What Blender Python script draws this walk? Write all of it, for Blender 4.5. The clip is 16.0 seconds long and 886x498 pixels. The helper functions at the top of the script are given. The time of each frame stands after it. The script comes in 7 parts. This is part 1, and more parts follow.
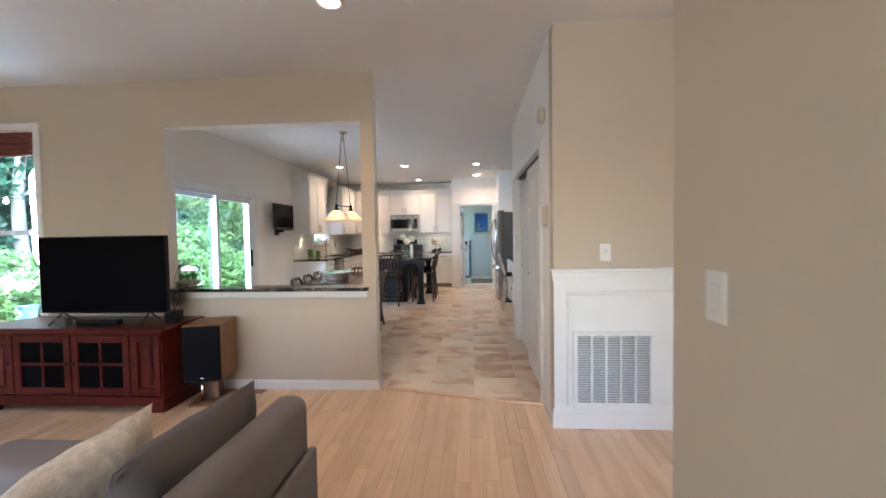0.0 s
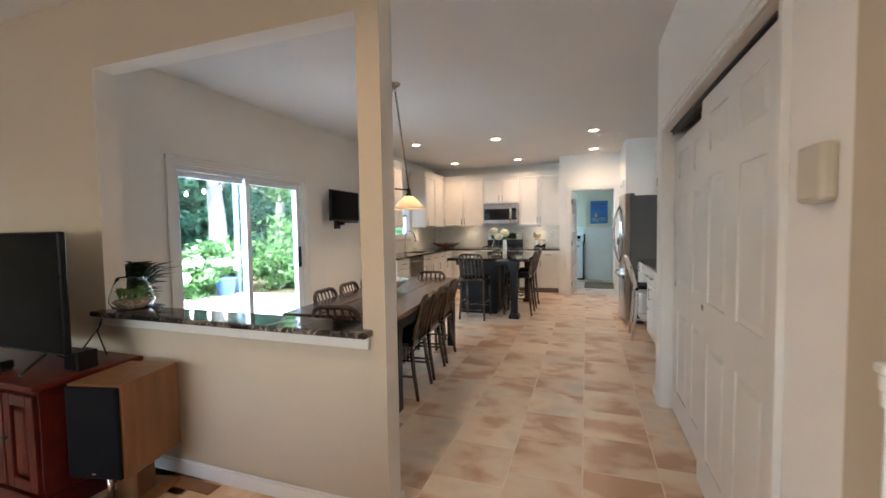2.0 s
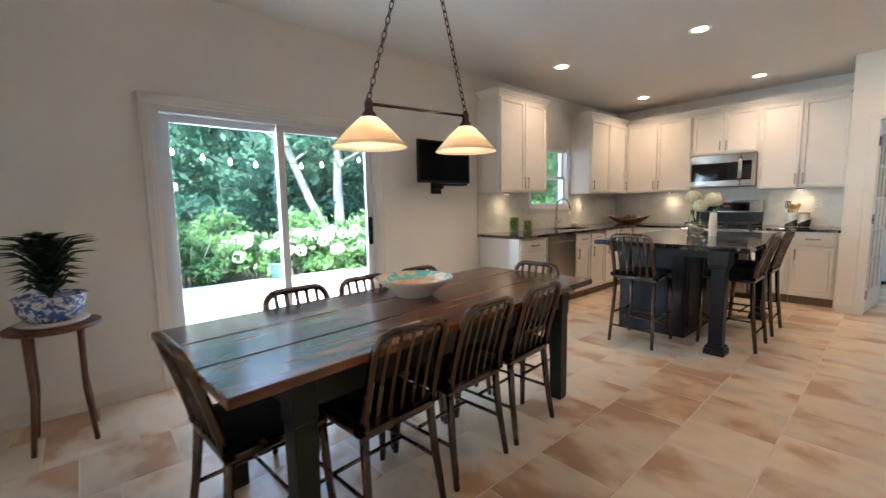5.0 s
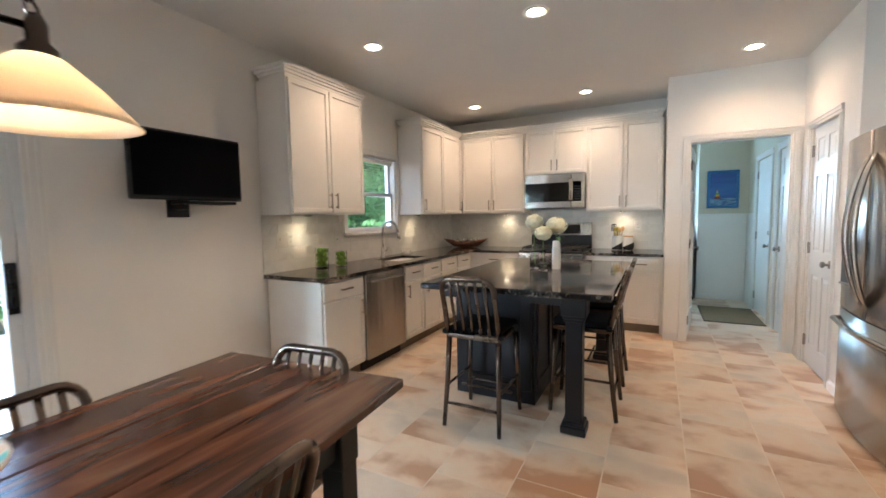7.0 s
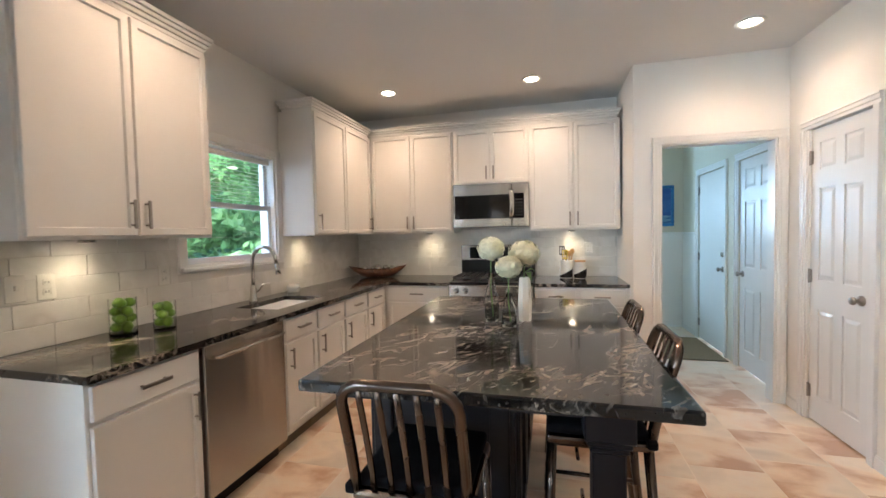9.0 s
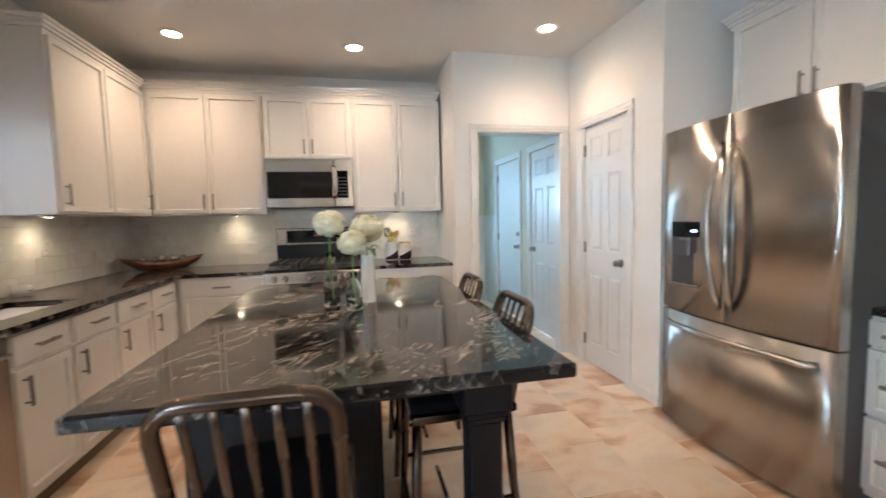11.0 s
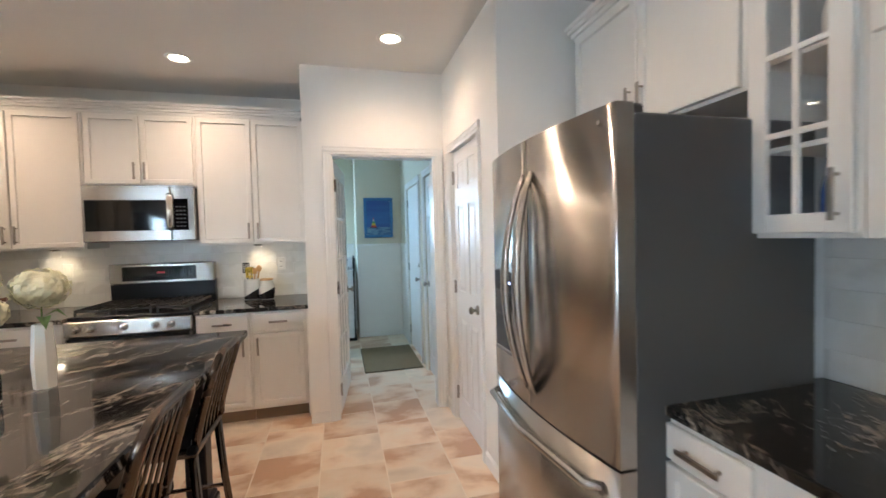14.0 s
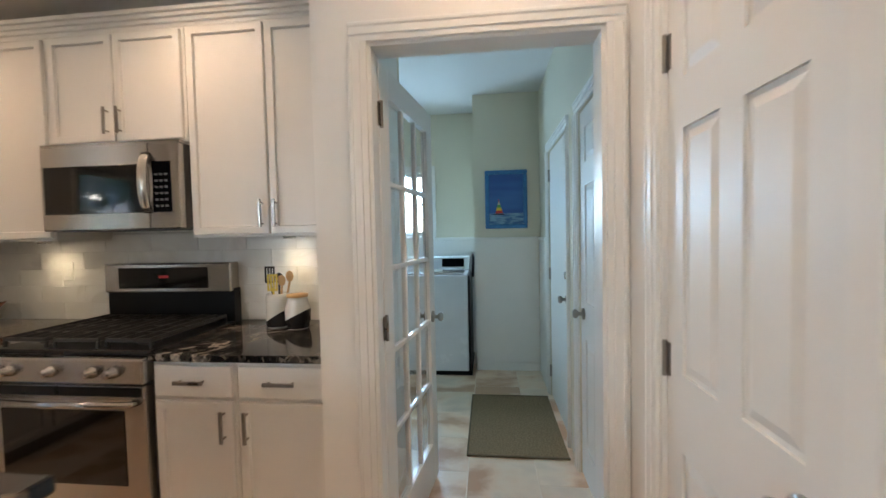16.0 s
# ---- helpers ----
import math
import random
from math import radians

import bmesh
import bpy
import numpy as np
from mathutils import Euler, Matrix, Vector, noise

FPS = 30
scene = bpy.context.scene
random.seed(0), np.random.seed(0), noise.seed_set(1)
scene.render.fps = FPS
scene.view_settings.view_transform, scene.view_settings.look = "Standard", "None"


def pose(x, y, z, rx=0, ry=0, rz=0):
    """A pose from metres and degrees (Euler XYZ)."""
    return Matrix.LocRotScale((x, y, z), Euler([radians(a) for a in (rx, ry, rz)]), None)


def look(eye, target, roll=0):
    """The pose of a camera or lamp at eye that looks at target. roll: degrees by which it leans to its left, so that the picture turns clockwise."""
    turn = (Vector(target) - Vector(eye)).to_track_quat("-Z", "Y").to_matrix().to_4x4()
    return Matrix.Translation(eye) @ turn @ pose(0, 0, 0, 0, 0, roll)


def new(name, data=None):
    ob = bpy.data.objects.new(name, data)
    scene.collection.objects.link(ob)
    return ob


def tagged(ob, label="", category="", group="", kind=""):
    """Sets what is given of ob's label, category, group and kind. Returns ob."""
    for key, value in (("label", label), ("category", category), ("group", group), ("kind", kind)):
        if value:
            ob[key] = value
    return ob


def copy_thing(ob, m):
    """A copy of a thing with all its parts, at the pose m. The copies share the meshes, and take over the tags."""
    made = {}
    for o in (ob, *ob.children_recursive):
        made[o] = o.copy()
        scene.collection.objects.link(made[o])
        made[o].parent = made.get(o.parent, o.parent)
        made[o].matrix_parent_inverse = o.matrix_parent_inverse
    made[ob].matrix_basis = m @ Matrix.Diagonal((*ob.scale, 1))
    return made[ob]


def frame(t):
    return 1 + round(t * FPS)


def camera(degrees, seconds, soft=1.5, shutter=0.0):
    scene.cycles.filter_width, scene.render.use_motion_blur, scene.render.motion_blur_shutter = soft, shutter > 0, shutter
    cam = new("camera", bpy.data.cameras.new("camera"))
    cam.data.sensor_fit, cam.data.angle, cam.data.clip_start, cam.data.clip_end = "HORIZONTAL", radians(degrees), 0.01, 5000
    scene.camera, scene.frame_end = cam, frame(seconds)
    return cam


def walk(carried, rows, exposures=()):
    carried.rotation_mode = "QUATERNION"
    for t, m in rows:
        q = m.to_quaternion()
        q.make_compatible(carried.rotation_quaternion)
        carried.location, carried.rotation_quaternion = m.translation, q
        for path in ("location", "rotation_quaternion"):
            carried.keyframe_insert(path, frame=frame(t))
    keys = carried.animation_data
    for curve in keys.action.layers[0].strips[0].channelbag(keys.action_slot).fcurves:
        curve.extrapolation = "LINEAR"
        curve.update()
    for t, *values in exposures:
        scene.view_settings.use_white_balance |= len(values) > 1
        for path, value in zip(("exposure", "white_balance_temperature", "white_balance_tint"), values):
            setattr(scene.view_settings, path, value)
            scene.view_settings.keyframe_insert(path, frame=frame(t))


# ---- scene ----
cam = camera(94.7, 16.0, shutter=0.3)
METRES, EYE, TILT, LEAN, TURN = 10.64, 1.343, 0.0, 0.0, 3.9
ROWS = [
    (0.0, 0.0, 0.0, 0.0, -0.03, -2.0, 0.92),
    (0.5, 0.0032, 0.0435, 0.001, 3.96, -1.17, 0.94),
    (1.0, 0.0043, 0.0873, 0.0025, 6.85, -1.33, 0.9),
    (1.5, 0.0093, 0.1311, 0.0025, 10.7, -2.32, 0.88),
    (2.0, 0.0149, 0.1725, 0.0016, 15.43, -2.89, 0.93),
    (2.5, 0.0235, 0.2126, 0.0015, 21.15, -3.45, 0.96),
    (3.0, 0.0303, 0.2506, -0.0, 27.58, -3.94, 0.98),
    (3.5, 0.031, 0.2855, -0.0029, 33.64, -4.5, 0.92),
    (3.7, 0.0305, 0.2990, -0.0038, 35.9, -4.75, 0.93),
    (4.75, 0.0260, 0.3645, -0.0072, 44.6, -6.2, 1.0),
    (5.8, 0.0150, 0.4290, -0.0073, 41.3, -7.0, 1.05),
    (6.0, 0.0111, 0.4415, -0.0071, 38.24, -6.94, 1.06),
    (6.5, -0.0026, 0.4737, -0.0046, 31.08, -6.04, 1.04),
    (7.0, -0.0171, 0.504, 0.0007, 23.71, -4.44, 0.98),
    (7.5, -0.0352, 0.5339, 0.0043, 19.23, -2.63, 1.05),
    (8.0, -0.0511, 0.5659, 0.0059, 16.17, -1.29, 1.13),
    (8.2, -0.0563, 0.5790, 0.0066, 15.2, -1.2, 1.15),
    (8.6, -0.0605, 0.6000, 0.0060, 13.2, -1.5, 1.17),
    (9.2, -0.0715, 0.6284, 0.0030, 9.2, -2.7, 1.22),
    (9.8, -0.0911, 0.6390, -0.0012, 3.8, -4.1, 1.28),
    (10.5, -0.0973, 0.638, -0.0037, -6.27, -4.92, 1.33),
    (11.0, -0.0824, 0.6396, -0.0032, -16.0, -4.27, 1.4),
    (11.5, -0.0652, 0.6376, -0.0021, -27.08, -3.27, 1.46),
    (12.0, -0.0492, 0.6295, 0.0007, -36.44, -2.62, 1.56),
    (12.5, -0.0347, 0.6197, 0.0038, -39.52, -2.54, 1.54),
    (13.0, -0.0188, 0.6159, 0.0049, -36.06, -2.45, 1.51),
    (13.5, 0.002, 0.6286, 0.0064, -28.3, -2.37, 1.45),
    (14.0, 0.0238, 0.6555, 0.0077, -18.2, -1.87, 1.46),
    (14.5, 0.0419, 0.6912, 0.0076, -9.8, -1.28, 1.48),
    (15.0, 0.0515, 0.7332, 0.0067, -4.23, -1.04, 1.41),
    (15.5, 0.0621, 0.7781, 0.0056, -0.14, -1.19, 1.36),
    (16.0, 0.0707, 0.8252, 0.0047, 2.39, -2.31, 1.24),
]
SKY, SUN, DOWN, PEND, PUCKP, LIVING, LAUND = 0.12, 1.4, 2.5, 0.18, 0.22, 1.6, 2.3
EXPOSURES = [(0.0, 4.4, 5800, 9), (0.5, 4.4, 5800, 9), (1.0, 4.3, 6150, 9), (3.5, 4.26, 6250, 9), (6.0, 4.15, 6300, 9), (8.0, 4.22, 6150, 9), (12.5, 4.18, 6100, 9), (14.5, 4.1, 6100, 9), (15.5, 3.82, 6650, 9), (16.0, 3.8, 6450, 9)]
walk(cam, [(t, pose(0, 0, EYE, TILT, LEAN, TURN) @ pose(METRES * x, METRES * y, METRES * z, 90 + pitch, roll, yaw)) for t, x, y, z, yaw, pitch, roll in ROWS], EXPOSURES)

# ---- world, sun, large lights ----
world = bpy.data.worlds.new("world")
scene.world = world
world.use_nodes = True
wn = world.node_tree
sky = wn.nodes.new("ShaderNodeTexSky")
sky.sky_type, sky.sun_disc = "NISHITA", False
sky.sun_elevation, sky.sun_rotation = radians(55), radians(153)
wn.links.new(sky.outputs[0], wn.nodes["Background"].inputs[0])
wn.nodes["Background"].inputs[1].default_value = SKY


def lamp(name, kind, m, power, colour, size=0.1, spot=120, blend=0.6):
    d = bpy.data.lights.new(name, kind)
    d.energy, d.color = power, colour
    if kind == "SUN":
        d.angle = size
    elif kind == "AREA":
        d.shape, d.size = "DISK", size
    else:
        d.shadow_soft_size = size
    if kind == "SPOT":
        d.spot_size, d.spot_blend = radians(spot), blend
    ob = new(name, d)
    ob.matrix_world = m
    return ob


lamp("sun", "SUN", look((4, -8, 13), (0, 0, 0)), SUN, (1.0, 0.95, 0.88), radians(10))
WARM = (1.0, 0.675, 0.45)
DOWNLIGHTS = [(-2.62, 8.13), (-1.31, 8.22), (0.13, 8.2), (0.15, 9.72), (-1.29, 10.3), (-2.63, 10.25), (-0.82, 2.43)]

# Added fill lamps in assumed rear openings that are never in view.
for x, w, share in ((-3.6, 1.9, 0.5), (-1.0, 1.9, 1.0), (1.95, 1.4, 1.6)):
    lamp("unseen_window_fill", "AREA", look((x, -3.12, 1.4), (x + 0.2, 0, 1.2)), LIVING * share, (0.95, 0.95, 1.0), w)
# Added fill lamp, out of view beside the patio door, brightens the desk wall.
lamp("patio_fill_lamp", "AREA", look((-4.3, 3.9, 1.55), (0.9, 7.1, 1.75)), 9.5, (0.64, 0.84, 1.0), 1.1)
lamp("laundry_window_daylight", "AREA", look((-0.9, 13.47, 1.72), (-0.5, 12, 1.2)), LAUND, (0.44, 0.72, 1.0), 0.7)

# ---- dimensions ----
CEIL = 2.74
XW, YB, YL, XP, XC, XR = -3.40, 11.07, 10.245, 0.63, 0.56, 1.38
YD0, YD1, YW = 3.47, 3.59, 2.82


# ---- materials ----
def mat(name, col, rough=0.5, metal=0.0, var=0.05, scale=3.0, bump=0.0, bscale=80.0, stretch=(1, 1, 1), rand=0.0, coat=0.0, fine=0.0, transl=0.0):
    m = bpy.data.materials.new(name)
    m.use_nodes = True
    nt = m.node_tree
    N, L = nt.nodes.new, nt.links.new
    b = nt.nodes["Principled BSDF"]
    geo = N("ShaderNodeNewGeometry")
    mp = N("ShaderNodeMapping")
    mp.inputs["Scale"].default_value = stretch
    L(geo.outputs["Position"], mp.inputs[0])
    n1 = N("ShaderNodeTexNoise")
    n1.inputs["Scale"].default_value, n1.inputs["Detail"].default_value = scale, 4
    L(mp.outputs[0], n1.inputs["Vector"])
    n2 = N("ShaderNodeTexNoise")
    n2.inputs["Scale"].default_value, n2.inputs["Detail"].default_value = bscale, 3
    L(mp.outputs[0], n2.inputs["Vector"])
    r = N("ShaderNodeMapRange")
    r.inputs[1].default_value, r.inputs[2].default_value = 0.3, 0.7
    r.inputs[3].default_value, r.inputs[4].default_value = 1 - var, 1 + var
    L(n1.outputs[0], r.inputs[0])
    last = r.outputs[0]
    if fine:
        r2 = N("ShaderNodeMapRange")
        r2.inputs[1].default_value, r2.inputs[2].default_value = 0.3, 0.7
        r2.inputs[3].default_value, r2.inputs[4].default_value = 1 - fine, 1 + fine
        L(n2.outputs[0], r2.inputs[0])
        mu = N("ShaderNodeMath")
        mu.operation = "MULTIPLY"
        L(last, mu.inputs[0]), L(r2.outputs[0], mu.inputs[1])
        last = mu.outputs[0]
    if rand:
        oi = N("ShaderNodeObjectInfo")
        r3 = N("ShaderNodeMapRange")
        r3.inputs[3].default_value, r3.inputs[4].default_value = 1 - rand, 1 + rand
        L(oi.outputs["Random"], r3.inputs[0])
        mu = N("ShaderNodeMath")
        mu.operation = "MULTIPLY"
        L(last, mu.inputs[0]), L(r3.outputs[0], mu.inputs[1])
        last = mu.outputs[0]
    sc = N("ShaderNodeVectorMath")
    sc.operation = "SCALE"
    sc.inputs[0].default_value = col
    L(last, sc.inputs["Scale"])
    L(sc.outputs[0], b.inputs["Base Color"])
    b.inputs["Roughness"].default_value, b.inputs["Metallic"].default_value = rough, metal
    b.inputs["Coat Weight"].default_value = coat
    b.inputs["Coat Roughness"].default_value = 0.08
    rr = N("ShaderNodeMapRange")
    rr.inputs[1].default_value, rr.inputs[2].default_value = 0.3, 0.7
    rr.inputs[3].default_value, rr.inputs[4].default_value = rough * 0.85, min(1, rough * 1.15)
    L(n1.outputs[0], rr.inputs[0]), L(rr.outputs[0], b.inputs["Roughness"])
    if bump:
        bp = N("ShaderNodeBump")
        bp.inputs["Strength"].default_value, bp.inputs["Distance"].default_value = bump, 0.004
        L(n2.outputs[0], bp.inputs["Height"]), L(bp.outputs[0], b.inputs["Normal"])
    if transl:
        t = N("ShaderNodeBsdfTranslucent")
        L(sc.outputs[0], t.inputs[0])
        mx = N("ShaderNodeMixShader")
        mx.inputs[0].default_value = transl
        L(b.outputs[0], mx.inputs[1]), L(t.outputs[0], mx.inputs[2])
        L(mx.outputs[0], nt.nodes["Material Output"].inputs[0])
    return m


def ramp_mat(name, stops, rough, scale, detail=6, distort=0.0, stretch=(1, 1, 1), rand=0.0, bump=0.0, shift=0.0, coat=0.0, island=False):
    """Noise through a colour ramp; shift moves the pattern for each piece."""
    m = bpy.data.materials.new(name)
    m.use_nodes = True
    nt = m.node_tree
    N, L = nt.nodes.new, nt.links.new
    b = nt.nodes["Principled BSDF"]
    geo, oi, mp = N("ShaderNodeNewGeometry"), N("ShaderNodeObjectInfo"), N("ShaderNodeMapping")
    chance = geo.outputs["Random Per Island"] if island else oi.outputs["Random"]
    mp.inputs["Scale"].default_value = stretch
    L(geo.outputs["Position"], mp.inputs[0])
    vec = mp.outputs[0]
    if shift:
        sh, ad = N("ShaderNodeMath"), N("ShaderNodeVectorMath")
        sh.operation, sh.inputs[1].default_value = "MULTIPLY", shift
        L(chance, sh.inputs[0])
        L(vec, ad.inputs[0]), L(sh.outputs[0], ad.inputs[1])
        vec = ad.outputs[0]
    n = N("ShaderNodeTexNoise")
    n.inputs["Scale"].default_value, n.inputs["Detail"].default_value, n.inputs["Distortion"].default_value = scale, detail, distort
    L(vec, n.inputs["Vector"])
    cr = N("ShaderNodeValToRGB")
    while len(cr.color_ramp.elements) < len(stops):
        cr.color_ramp.elements.new(0.5)
    for e, (p, c) in zip(cr.color_ramp.elements, stops):
        e.position, e.color = p, (*c, 1)
    L(n.outputs[0], cr.inputs[0])
    sc, r3 = N("ShaderNodeVectorMath"), N("ShaderNodeMapRange")
    sc.operation = "SCALE"
    r3.inputs[3].default_value, r3.inputs[4].default_value = 1 - rand, 1 + rand
    L(chance, r3.inputs[0])
    L(cr.outputs[0], sc.inputs[0]), L(r3.outputs[0], sc.inputs["Scale"])
    L(sc.outputs[0], b.inputs["Base Color"])
    b.inputs["Roughness"].default_value = rough
    b.inputs["Coat Weight"].default_value, b.inputs["Coat Roughness"].default_value = coat, 0.06
    if bump:
        bp = N("ShaderNodeBump")
        bp.inputs["Strength"].default_value, bp.inputs["Distance"].default_value = bump, 0.003
        L(n.outputs[0], bp.inputs["Height"]), L(bp.outputs[0], b.inputs["Normal"])
    return m


def granite_mat(name):
    """Black stone with drifts of broken white veins and brown patches."""
    m = bpy.data.materials.new(name)
    m.use_nodes = True
    nt = m.node_tree
    N, L = nt.nodes.new, nt.links.new
    b = nt.nodes["Principled BSDF"]
    geo, mp = N("ShaderNodeNewGeometry"), N("ShaderNodeMapping")
    mp.vector_type = "TEXTURE"
    mp.inputs["Rotation"].default_value = (0, 0, 0.95)
    mp.inputs["Scale"].default_value = (1.0, 0.45, 0.6)
    L(geo.outputs["Position"], mp.inputs[0])
    mp2 = N("ShaderNodeMapping")
    mp2.vector_type = "TEXTURE"
    mp2.inputs["Rotation"].default_value = (0, 0, 1.0)
    mp2.inputs["Scale"].default_value = (0.40, 0.17, 0.3)
    L(geo.outputs["Position"], mp2.inputs[0])

    def noise_of(scale, detail, distort, src=None):
        n = N("ShaderNodeTexNoise")
        n.inputs["Scale"].default_value, n.inputs["Detail"].default_value, n.inputs["Distortion"].default_value = scale, detail, distort
        L((src or mp).outputs[0], n.inputs["Vector"])
        return n.outputs[0]

    def ramp_of(src, stops):
        r = N("ShaderNodeValToRGB")
        while len(r.color_ramp.elements) < len(stops):
            r.color_ramp.elements.new(0.5)
        for e, (p, c) in zip(r.color_ramp.elements, stops):
            e.position, e.color = p, (c, c, c, 1)
        L(src, r.inputs[0])
        return r.outputs[0]
    drift = ramp_of(noise_of(1.6, 3, 0.8), [(0.48, 0.0), (0.62, 1.0)])
    vein = ramp_of(noise_of(4.6, 10, 1.8), [(0.47, 0.0), (0.53, 1.0), (0.57, 0.35), (0.66, 0.0)])
    speck = ramp_of(noise_of(60, 4, 0.5), [(0.5, 0.0), (0.72, 0.35)])
    mul = N("ShaderNodeMath")
    mul.operation = "MULTIPLY"
    L(drift, mul.inputs[0]), L(vein, mul.inputs[1])
    add = N("ShaderNodeMath")
    add.operation, add.use_clamp = "ADD", True
    sm = N("ShaderNodeMath")
    sm.operation = "MULTIPLY"
    L(drift, sm.inputs[0]), L(speck, sm.inputs[1])
    L(mul.outputs[0], add.inputs[0]), L(sm.outputs[0], add.inputs[1])
    dash = ramp_of(noise_of(7.5, 7, 1.2, mp2), [(0.585, 0.0), (0.63, 0.55), (0.70, 0.30)])
    zone = ramp_of(noise_of(2.3, 3, 0.5), [(0.40, 0.1), (0.58, 1.0)])
    dm = N("ShaderNodeMath")
    dm.operation = "MULTIPLY"
    L(dash, dm.inputs[0]), L(zone, dm.inputs[1])
    add2 = N("ShaderNodeMath")
    add2.operation, add2.use_clamp = "ADD", True
    L(add.outputs[0], add2.inputs[0]), L(dm.outputs[0], add2.inputs[1])
    mx = N("ShaderNodeMix")
    mx.data_type = "RGBA"
    L(add2.outputs[0], mx.inputs["Factor"])
    mx.inputs["A"].default_value, mx.inputs["B"].default_value = (0.012, 0.011, 0.011, 1), (0.36, 0.315, 0.265, 1)
    L(mx.outputs["Result"], b.inputs["Base Color"])
    b.inputs["Roughness"].default_value = 0.07
    return m


def glow_mat(name, col, power):
    m = bpy.data.materials.new(name)
    m.use_nodes = True
    b = m.node_tree.nodes["Principled BSDF"]
    b.inputs["Base Color"].default_value = (0.8, 0.8, 0.8, 1)
    b.inputs["Emission Color"].default_value, b.inputs["Emission Strength"].default_value = (*col, 1), power
    return m


def glass_mat(name, col=(1, 1, 1), rough=0.0, ior=1.45):
    m = bpy.data.materials.new(name)
    m.use_nodes = True
    b = m.node_tree.nodes["Principled BSDF"]
    b.inputs["Base Color"].default_value = (*col, 1)
    b.inputs["Transmission Weight"].default_value, b.inputs["Roughness"].default_value, b.inputs["IOR"].default_value = 1, rough, ior
    return m


def steel_mat(name, col, rough):
    """Steel brushed across, so that lights smear upright."""
    m = mat(name, col, rough, 1.0, var=0.015, scale=1.5)
    nt = m.node_tree
    for k in list(nt.nodes["Principled BSDF"].inputs["Roughness"].links):
        nt.links.remove(k)
    tg = nt.nodes.new("ShaderNodeTangent")
    tg.direction_type, tg.axis = "RADIAL", "Z"
    b = nt.nodes["Principled BSDF"]
    b.inputs["Anisotropic"].default_value, b.inputs["Anisotropic Rotation"].default_value = 0.92, 0.25
    nt.links.new(tg.outputs[0], b.inputs["Tangent"])
    wn, wm, wb = nt.nodes.new("ShaderNodeTexNoise"), nt.nodes.new("ShaderNodeMapping"), nt.nodes.new("ShaderNodeBump")
    wm.inputs["Scale"].default_value = (10, 10, 0.3)
    wn.inputs["Scale"].default_value, wn.inputs["Detail"].default_value = 1.0, 1.0
    wb.inputs["Strength"].default_value, wb.inputs["Distance"].default_value = 0.17, 0.012
    gp = nt.nodes.new("ShaderNodeNewGeometry")
    nt.links.new(gp.outputs["Position"], wm.inputs[0]), nt.links.new(wm.outputs[0], wn.inputs["Vector"])
    nt.links.new(wn.outputs[0], wb.inputs["Height"]), nt.links.new(wb.outputs[0], nt.nodes["Principled BSDF"].inputs["Normal"])
    return m


BEIGE = mat("beige_wall_paint", (0.55, 0.475, 0.365), 0.75, var=0.025, scale=1.5, bump=0.08, bscale=220)
WHITE_WALL = mat("off_white_wall_paint", (0.84, 0.82, 0.78), 0.75, var=0.025, scale=1.5, bump=0.08, bscale=220)
LAUNDRY_WALL = mat("cream_laundry_paint", (0.68, 0.64, 0.52), 0.75, var=0.025, scale=1.5, bump=0.08, bscale=220)
CEILING = mat("ceiling_paint", (0.74, 0.73, 0.71), 0.85, var=0.02, scale=1.2, bump=0.15, bscale=260)
TRIM = mat("white_trim_paint", (0.78, 0.77, 0.74), 0.35, var=0.02, scale=4, bump=0.03, bscale=120)
CAB = mat("white_cabinet_paint", (0.78, 0.76, 0.72), 0.38, var=0.02, scale=4, bump=0.04, bscale=150)
DOORP = mat("white_door_paint", (0.76, 0.75, 0.72), 0.4, var=0.02, scale=4, bump=0.05, bscale=150)
STEEL = steel_mat("brushed_steel", (0.46, 0.435, 0.405), 0.27)
STEEL_H = steel_mat("brushed_steel_trim", (0.48, 0.46, 0.43), 0.27)
CHROME = mat("brushed_nickel", (0.6, 0.58, 0.54), 0.22, 1.0, var=0.04)
NICKEL = mat("dark_satin_nickel", (0.34, 0.31, 0.28), 0.3, 1.0, var=0.05)
ALU = mat("brushed_aluminium", (0.62, 0.60, 0.57), 0.3, 1.0, var=0.08, scale=6, bump=0.04, bscale=120)
GUN = mat("brown_gunmetal", (0.135, 0.105, 0.086), 0.26, 1.0, var=0.12, scale=6, bump=0.04, bscale=120)
GREY_SIDE = mat("grey_fridge_side", (0.10, 0.10, 0.10), 0.45, 0.3, var=0.05, bump=0.1, bscale=300)
BLACK = mat("black_plastic", (0.007, 0.007, 0.008), 0.3, var=0.1)
SCREEN = mat("dark_screen", (0.003, 0.003, 0.004), 0.10, var=0.02)
for m, lv in ((BLACK, 0.25), (SCREEN, 0.03)):
    m.node_tree.nodes["Principled BSDF"].inputs["Specular IOR Level"].default_value = lv
GLOSSBLACK = mat("black_appliance_glass", (0.006, 0.006, 0.006), 0.06, var=0.05)
BLACK_IRON = mat("black_cast_iron", (0.02, 0.02, 0.02), 0.55, var=0.2, bump=0.2)
CUSHION = mat("black_cushion_fabric", (0.007, 0.007, 0.009), 0.9, var=0.15, bump=0.3, bscale=400)
ISLAND = mat("black_painted_wood", (0.007, 0.0065, 0.009), 0.38, var=0.15, bump=0.06, bscale=100)
TABLE_BLACK = mat("black_green_table_paint", (0.011, 0.015, 0.014), 0.42, var=0.15, bump=0.06, bscale=100)
for m, lv in ((CUSHION, 0.12), (ISLAND, 0.3), (TABLE_BLACK, 0.35)):
    m.node_tree.nodes["Principled BSDF"].inputs["Specular IOR Level"].default_value = lv
